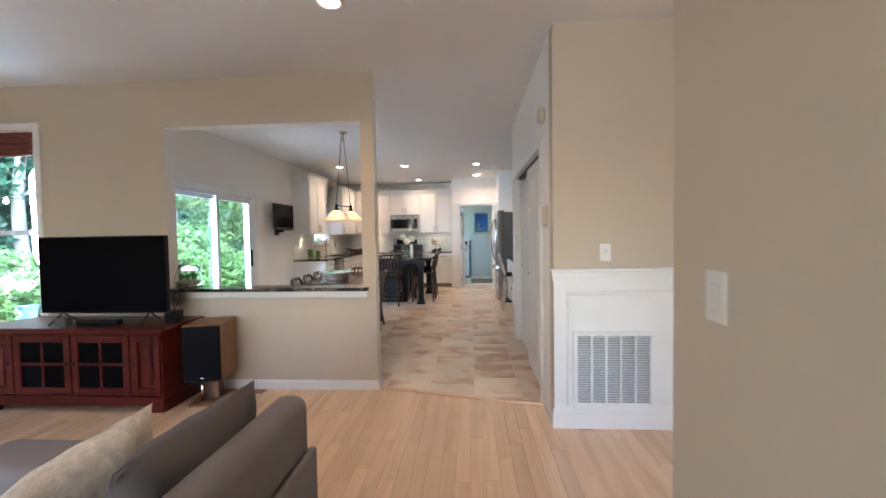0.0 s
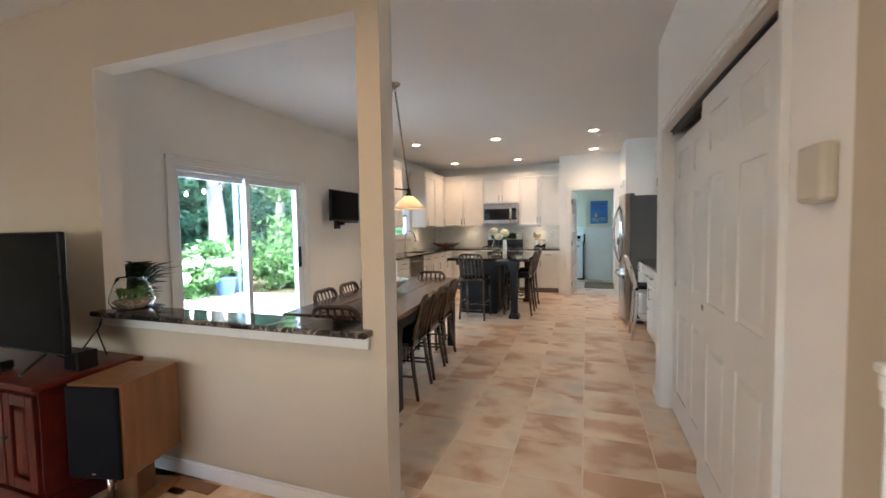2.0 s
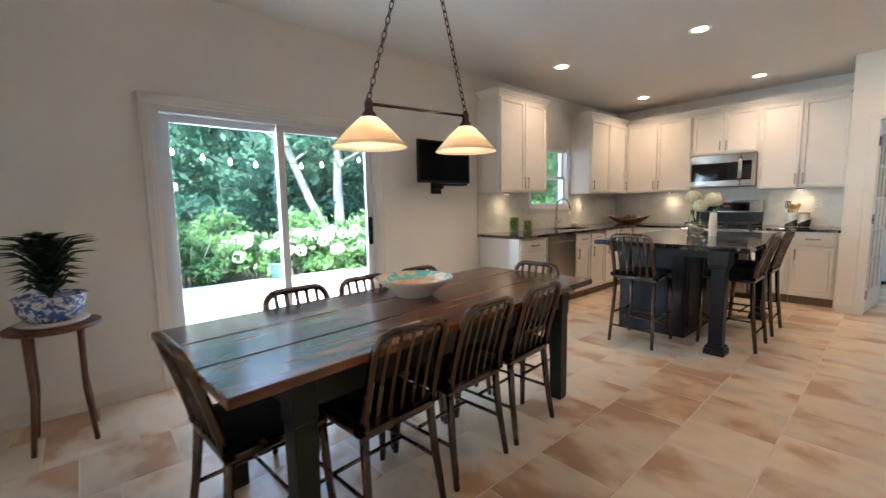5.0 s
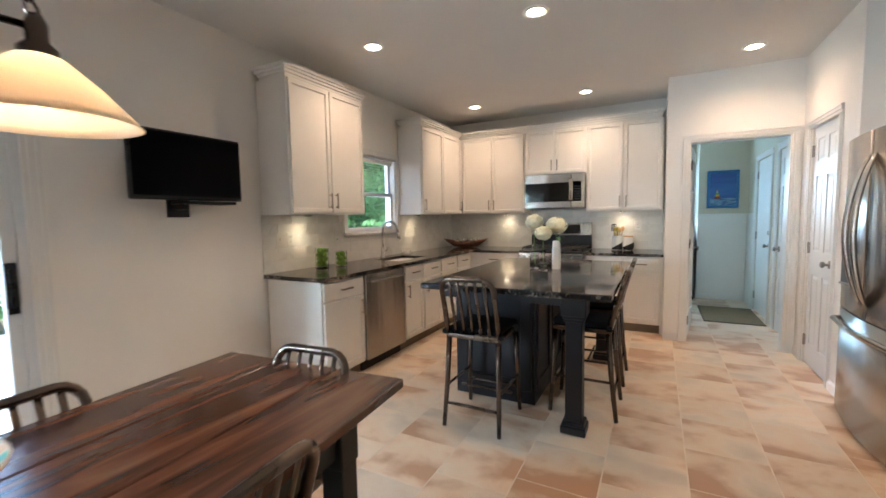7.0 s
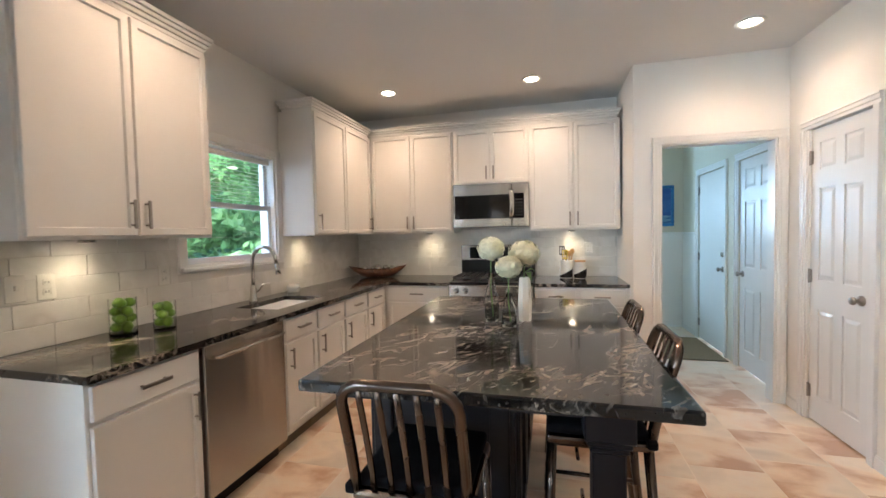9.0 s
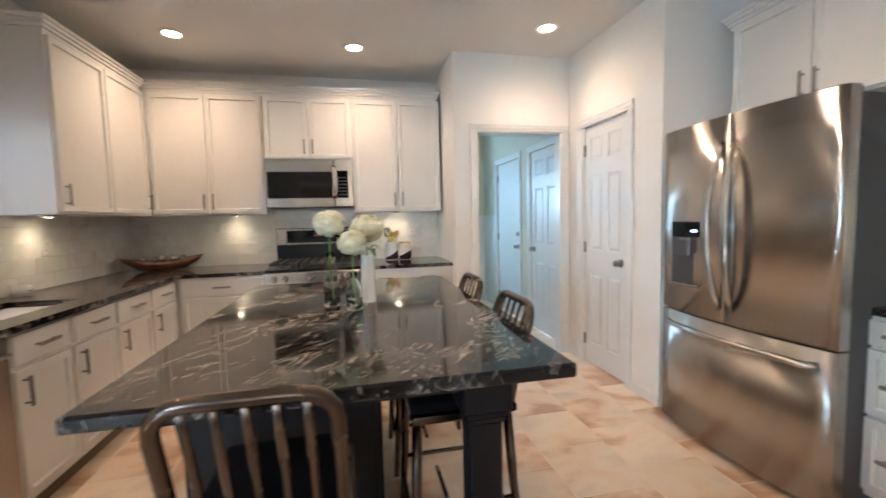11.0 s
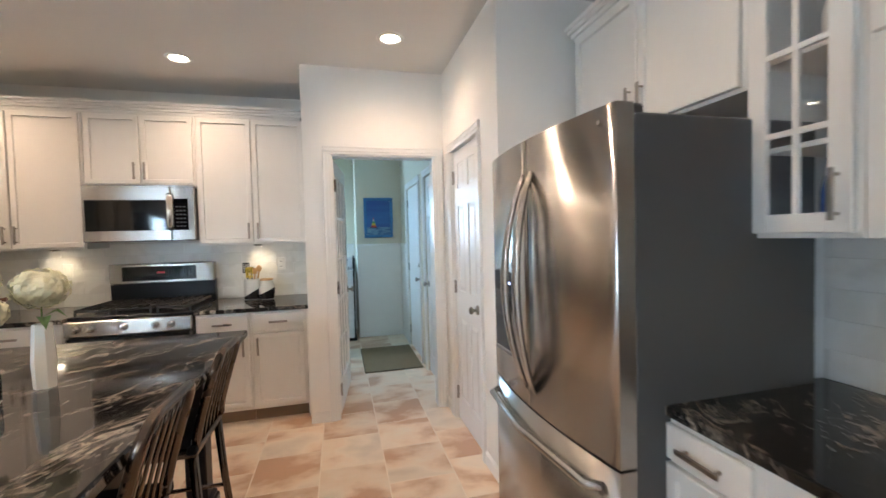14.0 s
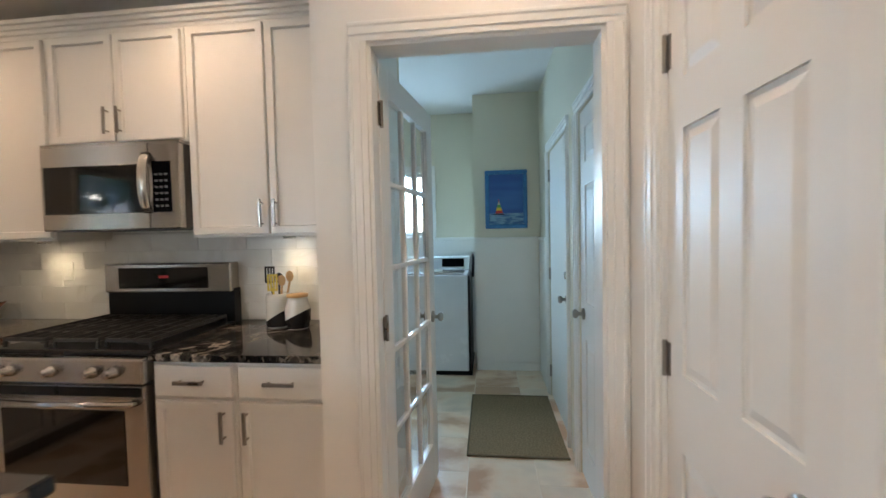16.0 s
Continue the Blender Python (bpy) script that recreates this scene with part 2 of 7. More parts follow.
GRANITE = granite_mat("black_granite_white_veins")
TILE = ramp_mat("beige_terracotta_floor_tile", [(0.30, (0.60, 0.51, 0.41)), (0.44, (0.76, 0.645, 0.51)), (0.51, (0.74, 0.58, 0.43)), (0.61, (0.52, 0.315, 0.19))], 0.3, 2.2, 6, 0.2, (0.9, 1.3, 1), rand=0.08, bump=0.1, shift=40)
GROUT = mat("pale_beige_grout", (0.78, 0.68, 0.56), 0.9, var=0.1, scale=8, bump=0.3)
OAK = ramp_mat("light_oak_floor", [(0.2, (0.66, 0.44, 0.28)), (0.5, (0.76, 0.545, 0.37)), (0.8, (0.82, 0.62, 0.45))], 0.27, 5, 5, 0.4, (3.5, 0.25, 1), rand=0.09, bump=0.05, shift=30)
TABLEWOOD = ramp_mat("reddish_brown_table_wood", [(0.3, (0.03, 0.014, 0.009)), (0.48, (0.085, 0.034, 0.020)), (0.58, (0.14, 0.058, 0.032)), (0.75, (0.21, 0.10, 0.055))], 0.2, 3.2, 7, 0.8, (4, 0.5, 1), rand=0.15, bump=0.2, shift=20)
CHERRY = ramp_mat("dark_cherry_wood", [(0.25, (0.045, 0.006, 0.005)), (0.55, (0.085, 0.010, 0.007)), (0.8, (0.13, 0.020, 0.012))], 0.3, 4, 6, 0.4, (0.5, 3, 3), bump=0.04)
BROWNWOOD = ramp_mat("speaker_brown_veneer", [(0.3, (0.17, 0.075, 0.028)), (0.7, (0.24, 0.11, 0.042))], 0.4, 5, 6, 0.4, (4, 4, 0.5), bump=0.04)
CHERRY.node_tree.nodes["Principled BSDF"].inputs["Specular IOR Level"].default_value = 0.3
DARKBOWL = ramp_mat("dark_carved_wood", [(0.3, (0.07, 0.026, 0.012)), (0.7, (0.19, 0.075, 0.035))], 0.35, 8, 6, 0.4, (3, 1, 1), bump=0.1)
MARBLE = ramp_mat("pale_marble_tile", [(0.3, (0.62, 0.60, 0.55)), (0.55, (0.72, 0.70, 0.66)), (0.66, (0.62, 0.595, 0.55)), (0.72, (0.70, 0.68, 0.64))], 0.28, 2.5, 7, 1.2, rand=0.018, shift=15)
MGROUT = mat("pale_grout", (0.60, 0.58, 0.54), 0.9, var=0.05)
GLASS = glass_mat("window_glass")
CLEAR = glass_mat("clear_glass", (0.96, 0.99, 0.975), 0.0, 1.16)
SHADE = mat("alabaster_shade_glass", (0.80, 0.70, 0.56), 0.4, var=0.06, scale=7, transl=0.5)
BULB = glow_mat("warm_bulb_light", (1.0, 0.84, 0.62), 2.2)
PUCK = glow_mat("warm_puck_light", (1.0, 0.80, 0.55), 3)
SOFA = mat("grey_sofa_fabric", (0.23, 0.20, 0.195), 0.9, var=0.12, scale=6, bump=0.4, bscale=500, fine=0.1)
PILLOW_D = mat("charcoal_cushion_fabric", (0.115, 0.092, 0.085), 0.9, var=0.12, scale=6, bump=0.4, bscale=500, fine=0.1)
PILLOW_L = mat("cream_cushion_fabric", (0.70, 0.62, 0.51), 0.9, var=0.2, scale=30, bump=0.5, bscale=200, fine=0.15)
REDSHADE = ramp_mat("red_brown_woven_blind", [(0.3, (0.10, 0.02, 0.012)), (0.7, (0.20, 0.05, 0.03))], 0.7, 6, 5, 0, (1, 1, 12), bump=0.3)
BARK = mat("grey_bark", (0.33, 0.33, 0.31), 0.9, var=0.3, scale=5, bump=0.8, bscale=25, stretch=(1, 1, 0.3))
LEAF = mat("green_leaves", (0.075, 0.20, 0.135), 0.55, var=0.4, scale=0.9, transl=0.5, fine=0.15, bscale=7)
LEAF_B = mat("bright_shrub_leaves", (0.13, 0.27, 0.10), 0.55, var=0.3, scale=2.0, transl=0.5, fine=0.15, bscale=11)
PETAL = mat("white_hydrangea_petals", (0.80, 0.82, 0.74), 0.6, var=0.08, scale=20, transl=0.25)
CREAM_PETAL = mat("cream_hydrangea_petals", (0.80, 0.78, 0.60), 0.6, var=0.1, scale=40, transl=0.25)
PATIO = mat("pale_concrete_patio", (0.54, 0.53, 0.51), 0.85, var=0.08, scale=2, bump=0.2, bscale=60, fine=0.05)
EARTH = mat("leaf_litter_ground", (0.08, 0.075, 0.04), 0.95, var=0.4, scale=2, bump=0.5, bscale=20, fine=0.3)
VINYL = mat("white_vinyl_frame", (0.72, 0.74, 0.76), 0.4, var=0.02)
BLUEPOT = mat("blue_glazed_pot", (0.10, 0.22, 0.42), 0.2, var=0.2, scale=8)
CERAMIC = mat("white_ceramic", (0.75, 0.73, 0.68), 0.22, var=0.03)


# ---- mesh helpers ----
def box(bm, x0, x1, y0, y1, z0, z1, bev=0.0, seg=1):
    r = bmesh.ops.create_cube(bm, size=1, matrix=Matrix.LocRotScale(((x0 + x1) / 2, (y0 + y1) / 2, (z0 + z1) / 2), None, (abs(x1 - x0), abs(y1 - y0), abs(z1 - z0))))
    if bev:
        es = list({e for v in r["verts"] for e in v.link_edges})
        bmesh.ops.bevel(bm, geom=es, offset=bev, segments=seg, profile=0.5, affect="EDGES")
    return bm


def bx(*a, bev=0.0, seg=1):
    return box(bmesh.new(), *a, bev=bev, seg=seg)


def lathe(profile, seg=24, bm=None, m=None):
    """A surface of revolution round z from (radius, height) pairs."""
    bm = bm or bmesh.new()
    rings = []
    for r, z in profile:
        if r < 1e-5:
            rings.append([bm.verts.new((0, 0, z))])
        else:
            rings.append([bm.verts.new((r * math.cos(2 * math.pi * i / seg), r * math.sin(2 * math.pi * i / seg), z)) for i in range(seg)])
    fresh = [v for g in rings for v in g]
    for a, b in zip(rings, rings[1:]):
        for i in range(seg):
            j = (i + 1) % seg
            if len(a) == 1 and len(b) > 1:
                bm.faces.new((a[0], b[j], b[i]))
            elif len(b) == 1 and len(a) > 1:
                bm.faces.new((a[i], a[j], b[0]))
            elif len(a) > 1:
                bm.faces.new((a[i], a[j], b[j], b[i]))
    if m is not None:
        bmesh.ops.transform(bm, matrix=m, verts=fresh)
    return bm


def tube(path, r, seg=8, bm=None, flat=1.0):
    """A swept round bar along a list of points; flat squashes it along the second axis."""
    bm = bm or bmesh.new()
    pts = [Vector(p) for p in path]
    rings, up = [], None
    for i, p in enumerate(pts):
        d = (pts[min(i + 1, len(pts) - 1)] - pts[max(i - 1, 0)]).normalized()
        if up is None:
            up = Vector((0, 0, 1)) if abs(d.z) < 0.9 else Vector((0, 1, 0))
        a = d.cross(up).normalized()
        b = a.cross(d).normalized()
        up = b
        rr = r[i] if isinstance(r, (list, tuple)) else r
        rings.append([bm.verts.new(p + a * rr * math.cos(2 * math.pi * k / seg) + b * rr * flat * math.sin(2 * math.pi * k / seg)) for k in range(seg)])
    for A, B in zip(rings, rings[1:]):
        for k in range(seg):
            bm.faces.new((A[k], A[(k + 1) % seg], B[(k + 1) % seg], B[k]))
    bm.faces.new(rings[0][::-1]), bm.faces.new(rings[-1])
    return bm


def finish(name, bm, material, smooth=False):
    bmesh.ops.recalc_face_normals(bm, faces=bm.faces)
    me = bpy.data.meshes.new(name)
    bm.to_mesh(me)
    bm.free()
    if smooth:
        for p in me.polygons:
            p.use_smooth = True
    me.materials.append(material)
    return new(name, me)


def part(name, bm, material, parent, label="", smooth=False, m=None):
    ob = finish(name, bm, material, smooth)
    ob.parent = parent
    if m is not None:
        ob.matrix_basis = m
    return tagged(ob, label)


def thing(name, m, label, category, group="", kind=""):
    e = new(name)
    e.empty_display_size = 0.1
    e.matrix_world = m
    return tagged(e, label, category, group, kind)


def solid(name, bm, material, label, category, kind="structure", smooth=False, m=None, group=""):
    ob = finish(name, bm, material, smooth)
    if m is not None:
        ob.matrix_world = m
    return tagged(ob, label, category, group, kind)


def paint_by_normal(ob, axis, sign, material):
    """Give the faces that look one way another paint."""
    ob.data.materials.append(material)
    for p in ob.data.polygons:
        if p.normal[axis] * sign > 0.9:
            p.material_index = 1


def wall_with(lo, hi, span, zs, holes, along):
    """A wall slab from lo to hi in thickness, along x or y over span, with holes (a0, a1, z0, z1)."""
    bm = bmesh.new()

    def slab(a0, a1, z0, z1):
        if a1 - a0 > 1e-4 and z1 - z0 > 1e-4:
            box(bm, *((a0, a1, lo, hi) if along == "x" else (lo, hi, a0, a1)), z0, z1)
    at = span[0]
    for a0, a1, z0, z1 in sorted(holes):
        slab(at, a0, *zs)
        slab(a0, a1, zs[0], z0)
        slab(a0, a1, z1, zs[1])
        at = a1
    slab(at, span[1], *zs)
    return bm


# ---- setting ----
w = solid("wall_west", wall_with(-3.56, XW, (YD1, 11.2), (0, CEIL), [(4.47, 6.2, 0, 1.97), (8.64, 9.55, 1.2, 2.05)], "y"), WHITE_WALL, "off-white painted dining and kitchen wall", "wall")
w = solid("wall_divider", wall_with(YD0, YD1, (-5.7, -0.82), (0, CEIL), [(-4.95, -3.93, 0.5, 2.35), (-2.70, -0.935, 0.872, 2.33)], "x"), WHITE_WALL, "beige painted half-open wall with a pass-through", "wall")
paint_by_normal(w, 1, -1, BEIGE)
solid("wall_north", bx(-3.56, -0.47, YB, 11.2, 0, CEIL), WHITE_WALL, "off-white kitchen wall behind the range", "wall")
solid("wall_laundry_front", wall_with(YL, 10.36, (-0.47, 1.5), (0, CEIL), [(-0.263, 0.552, 0, 2.07)], "x"), WHITE_WALL, "off-white wall round the laundry doorway", "wall")
solid("wall_laundry_return", bx(-0.47, -0.36, 10.36, 11.2, 0, CEIL), WHITE_WALL, "off-white short return wall", "wall")
solid("wall_pantry", wall_with(XP, 0.74, (9.06, YL), (0, CEIL), [(9.40, 10.01, 0, 2.06)], "y"), WHITE_WALL, "off-white wall with the pantry door", "wall")
solid("wall_alcove", bx(0.74, 1.5, 9.06, 9.18, 0, CEIL), WHITE_WALL, "off-white wall beside the fridge", "wall")
solid("wall_east", bx(XR, 1.5, 5.45, 9.06, 0, CEIL), WHITE_WALL, "off-white wall behind the desk", "wall")
solid("wall_closet_end", bx(0.68, 1.5, 5.33, 5.45, 0, CEIL), WHITE_WALL, "off-white closet end wall", "wall")
w = solid("wall_closet", wall_with(XC, 0.68, (YW + 0.12, 5.45), (0, CEIL), [(3.29, 5.19, 0, 2.03)], "y"), WHITE_WALL, "off-white wall with closet sliding doors", "wall")
solid("wall_hall", bx(XC, 3.3, YW, YW + 0.12, 0, CEIL), BEIGE, "beige hall wall above white wainscot", "wall")
solid("wall_entry", bx(0.565, 0.68, -3.1, 1.18, 0, CEIL), BEIGE, "beige wall end with a light switch", "wall")
solid("wall_closet_back", bx(1.2, 1.3, 2.94, 5.33, 0, CEIL), WHITE_WALL, "closet back wall", "wall")
solid("wall_pantry_back", bx(1.4, 1.5, 9.18, 10.245, 0, CEIL), WHITE_WALL, "pantry back wall", "wall")
solid("wall_living_west", bx(-5.7, -5.58, -3.1, YD0, 0, CEIL), BEIGE, "beige living room side wall", "wall")
# Unseen wall; its three openings are assumed and sized to let daylight in.
solid("wall_living_south", wall_with(-3.2, -3.1, (-5.7, 3.3), (0, CEIL), [(-4.3, -2.9, 0.8, 1.92), (-1.7, -0.3, 0.8, 1.92), (1.35, 2.55, 0.8, 1.92)], "x"), BEIGE, "beige living room rear wall, unseen, with assumed openings", "wall")
solid("wall_hall_east", bx(3.2, 3.3, -3.1, YW, 0, CEIL), BEIGE, "beige hall side wall", "wall")
solid("wall_laundry_east", wall_with(0.66, 0.78, (10.36, 13.6), (0, CEIL), [(10.46, 11.17, 0, 2.04), (11.50, 12.29, 0, 2.04)], "y"), LAUNDRY_WALL, "cream laundry wall with two doors", "wall")
solid("wall_laundry_back", bx(0.02, 0.66, 12.9, 13.6, 0, CEIL), LAUNDRY_WALL, "cream laundry wall with the sailing picture", "wall")
solid("wall_laundry_alcove", wall_with(13.5, 13.6, (-1.9, 0.02), (0, CEIL), [(-1.3, -0.5, 1.35, 2.1)], "x"), LAUNDRY_WALL, "cream wall behind the washing machine", "wall")
solid("wall_laundry_west", bx(-2.0, -1.9, 11.2, 13.6, 0, CEIL), LAUNDRY_WALL, "cream laundry side wall", "wall")
solid("wall_laundry_south", bx(-1.9, -0.36, 11.2, 11.25, 0, CEIL), LAUNDRY_WALL, "cream laundry wall", "wall")
bm = bmesh.new()
box(bm, -3.6, 3.3, -3.2, 13.7, CEIL, CEIL + 0.2)
box(bm, -5.75, -3.6, -3.2, YD1, CEIL, CEIL + 0.2)
solid("ceiling", bm, CEILING, "smooth white painted ceiling", "ceiling")


def baseboard(x0, x1, y0, y1, h=0.085):
    bm = bx(x0, x1, y0, y1, 0, h - 0.012, bev=0.002)
    ix = 0.004
    box(bm, x0 + (ix if x1 - x0 < 0.05 else 0), x1 - (ix if x1 - x0 < 0.05 else 0), y0 + (ix if y1 - y0 < 0.05 else 0), y1 - (ix if y1 - y0 < 0.05 else 0), h - 0.0125, h, bev=0.002)
    solid("baseboard", bm, TRIM, "white painted wooden baseboard", "baseboard")


baseboard(-5.58, -0.818, YD0 - 0.014, YD0)
baseboard(-0.82, -0.806, YD0 - 0.014, YD1 + 0.014)
baseboard(XC - 0.014, XC, YW, 3.22)
baseboard(XC - 0.014, XC, 5.26, 5.464)
baseboard(XC, XR, 5.45, 5.464)
baseboard(XR - 0.014, XR, 5.464, 6.44)
baseboard(-0.47, -0.335, YL - 0.014, YL)
baseboard(XP - 0.014, XP, 9.05, 9.34)
baseboard(XP - 0.014, XP, 10.075, YL)
baseboard(XW, XW + 0.014, 6.27, 7.6)
baseboard(XW, XW + 0.014, YD1, 4.40)
baseboard(0.02, 0.66, 12.886, 12.9)
baseboard(0.646, 0.66, 12.35, 12.886)


def casing(name, along, face, a0, a1, top, out, width=0.062, floor=0.0):
    """Moulded trim round an opening: two legs and a head, proud of the wall by 18 mm on the side out."""
    t = thing(name, pose(0, 0, 0), "white painted moulded door casing", "door casing", kind="structure")
    for nm, p0, p1, z0, z1 in (("jamb_trim", a0 - width, a0, floor, top), ("jamb_trim", a1, a1 + width, floor, top), ("head_trim", a0 - width, a1 + width, top, top + width)):
        bm = bmesh.new()
        for k, (f, d) in enumerate(((0.0, 0.012), (0.35, 0.018), (0.8, 0.022))):
            q0, q1, r0, r1 = p0, p1, z0, z1
            if nm == "head_trim":
                r0, q0, q1 = z0 + width * f, p0 + 0.0, p1
            elif p1 <= a0 + 1e-6:
                q1 = p1 - width * f
            else:
                q0 = p0 + width * f
            lo, hi = (face, face + out * d) if out > 0 else (face + out * d, face)
            e = 0.0009 * k
            if nm == "head_trim":
                q0, q1, r1 = q0 - e, q1 + e, r1 + e
            elif p1 <= a0 + 1e-6:
                q0, r1 = q0 - e, r1 - 0.0006 * k
            else:
                q1, r1 = q1 + e, r1 - 0.0006 * k
            box(bm, *((q0, q1, lo, hi) if along == "x" else (lo, hi, q0, q1)), r0, r1, bev=0.002)
        part(nm, bm, TRIM, t)
    return t


def door_leaf(w, h, th=0.035, panels="six"):
    """A door slab, hinge edge at x=0, front face at y=0 looking to -y, with raised panels."""
    bm = bx(0, w, 0.008, th - 0.008, 0, h)
    st = w * 0.15
    mid = w * 0.14
    cols = [(st, w / 2 - mid / 2), (w / 2 + mid / 2, w - st)]
    rows = [(0.13, 0.13 + 0.27 * h), (0.13 + 0.27 * h + 0.1, 0.78 * h - 0.02), (0.80 * h + 0.03, h - 0.12)]
    if panels == "six":
        rows = [(0.09 * h, 0.39 * h), (0.49 * h, 0.80 * h), (0.862 * h, 0.952 * h)]
    for y0, y1 in ((0, 0.0085), (th - 0.0085, th)):
        for x0, x1 in ((0, st), (w / 2 - mid / 2, w / 2 + mid / 2), (w - st, w)):
            box(bm, x0, x1, y0, y1, 0, h)
        for c0, c1 in cols:
            edges = [0] + [v for r in rows for v in r] + [h]
            for z0, z1 in zip(edges[::2], edges[1::2]):
                box(bm, c0, c1, y0, y1, z0, z1)
            for z0, z1 in rows:
                i, k = 0.010, 0.034
                ya, yb = (0.0085, 0.0005) if y0 == 0 else (th - 0.0085, th - 0.0005)
                low = [bm.verts.new(p) for p in ((c0 + i, ya, z0 + i), (c1 - i, ya, z0 + i), (c1 - i, ya, z1 - i), (c0 + i, ya, z1 - i))]
                top = [bm.verts.new(p) for p in ((c0 + k, yb, z0 + k), (c1 - k, yb, z0 + k), (c1 - k, yb, z1 - k), (c0 + k, yb, z1 - k))]
                for q in range(4):
                    bm.faces.new((low[q], low[(q + 1) % 4], top[(q + 1) % 4], top[q]))
                bm.faces.new(top), bm.faces.new(low[::-1])
    return bm


def knob_mesh():
    return lathe([(0.0, 0.062), (0.018, 0.06), (0.026, 0.05), (0.024, 0.04), (0.011, 0.03), (0.011, 0.012), (0.03, 0.010), (0.032, 0.004), (0.032, 0.0)], 16)


def hinge_parts(t, zs, m=None):
    for z in zs:
        bm = bx(-0.02, 0.02, -0.004, 0, z - 0.045, z + 0.045)
        tube([(0, -0.008, z - 0.05), (0, -0.008, z + 0.05)], 0.007, 8, bm)
        part("hinge", bm, NICKEL, t, "satin nickel hinge", m=m)

# ---- doors and windows of the setting ----
# closet: two sliding leaves
casing("closet_trim", "y", XC, 3.29, 5.19, 2.03, -1)
bm = box(bx(0.60, 0.675, 3.29, 5.19, 2.022, 2.03), 0.617, 0.624, 3.29, 5.19, 2.0, 2.022)
# The track's dark grey puts the shade above the leaves into its colour.
solid("closet_track", bm, GREY_SIDE, "closet door track, dark grey for the shaded gap", "trim")
for nm, y0, x, lab in (("door_1", 4.26, 0.585, "white six-panel sliding closet door"), ("door_2", 5.17, 0.63, "white six-panel sliding closet door behind the other leaf")):
    d = thing(nm, pose(x, y0, 0.012, 0, 0, -90), lab, "door", kind="structure")
    part("door_leaf", door_leaf(0.96, 1.968 if x < 0.6 else 1.925, 0.032), DOORP, d)
    part("finger_pull", lathe([(0, 0.004), (0.012, 0.004), (0.02, 0.0015), (0.022, 0)], 16), CHROME, d, "small round nickel finger pull", True, pose(0.06, 0.0, 0.93, 90))
# pantry door
casing("pantry_trim", "y", XP, 9.40, 10.01, 2.06, -1)
solid("pantry_jamb", box(bx(0.632, 0.738, 9.40, 9.412, 0, 2.06), 0.632, 0.738, 9.998, 10.01, 0, 2.06), TRIM, "white pantry door jamb", "trim")
d = thing("door_3", pose(0.645, 9.996, 0.012, 0, 0, -90), "white six-panel pantry door, closed", "door", kind="structure")
part("door_leaf", door_leaf(0.582, 2.04), DOORP, d)
part("door_knob", knob_mesh(), NICKEL, d, "satin nickel round door knob", True, pose(0.50, 0, 0.92, 90))
hinge_parts(d, (0.2, 1.02, 1.85), pose(0.0, 0.0, 0))
# laundry doorway with a glazed door swung inwards
casing("laundry_trim", "x", YL, -0.263, 0.552, 2.07, -1)
bm = bmesh.new()
box(bm, -0.263, -0.25, YL + 0.002, 10.358, 0, 2.07), box(bm, 0.539, 0.552, YL + 0.002, 10.358, 0, 2.07), box(bm, -0.25, 0.539, YL + 0.002, 10.358, 2.057, 2.07)
solid("laundry_jamb", bm, TRIM, "white doorway jamb lining", "trim")
GW, GH = 0.76, 2.03
d = thing("door_4", pose(-0.245, 10.33, 0.012, 0, 0, 83), "white fifteen-pane french door, standing open", "door", kind="structure")
bm = bmesh.new()
box(bm, 0, 0.10, 0, 0.035, 0, GH, bev=0.002), box(bm, GW - 0.10, GW, 0, 0.035, 0, GH, bev=0.002)
box(bm, 0.10, GW - 0.10, 0, 0.035, 0, 0.22), box(bm, 0.10, GW - 0.10, 0, 0.035, GH - 0.11, GH)
part("door_frame", bm, DOORP, d)
gx, gz = (GW - 0.2) / 3, (GH - 0.33) / 5
for i in (1, 2):
    part("muntin", bx(0.10 + gx * i - 0.011, 0.10 + gx * i + 0.011, 0.004, 0.031, 0.22, GH - 0.11, bev=0.004), DOORP, d)
for i in (1, 2, 3, 4):
    part("muntin", bx(0.10, GW - 0.10, 0.0045, 0.0305, 0.22 + gz * i - 0.011, 0.22 + gz * i + 0.011, bev=0.004), DOORP, d)
for i in range(3):
    for j in range(5):
        p = part("pane", bx(0.10 + gx * i + 0.011, 0.10 + gx * (i + 1) - 0.011, 0.015, 0.019, 0.22 + gz * j + 0.011, 0.22 + gz * (j + 1) - 0.011), GLASS, d)
        p.visible_shadow = False
for s in (0, 180):
    part("door_knob", knob_mesh(), NICKEL, d, "satin nickel round door knob", True, pose(GW - 0.06, 0 if s == 0 else 0.035, 0.92, 90 if s == 0 else -90))
hinge_parts(d, (0.2, 1.02, 1.83), pose(0, 0.0, 0, 0, 0, 0))
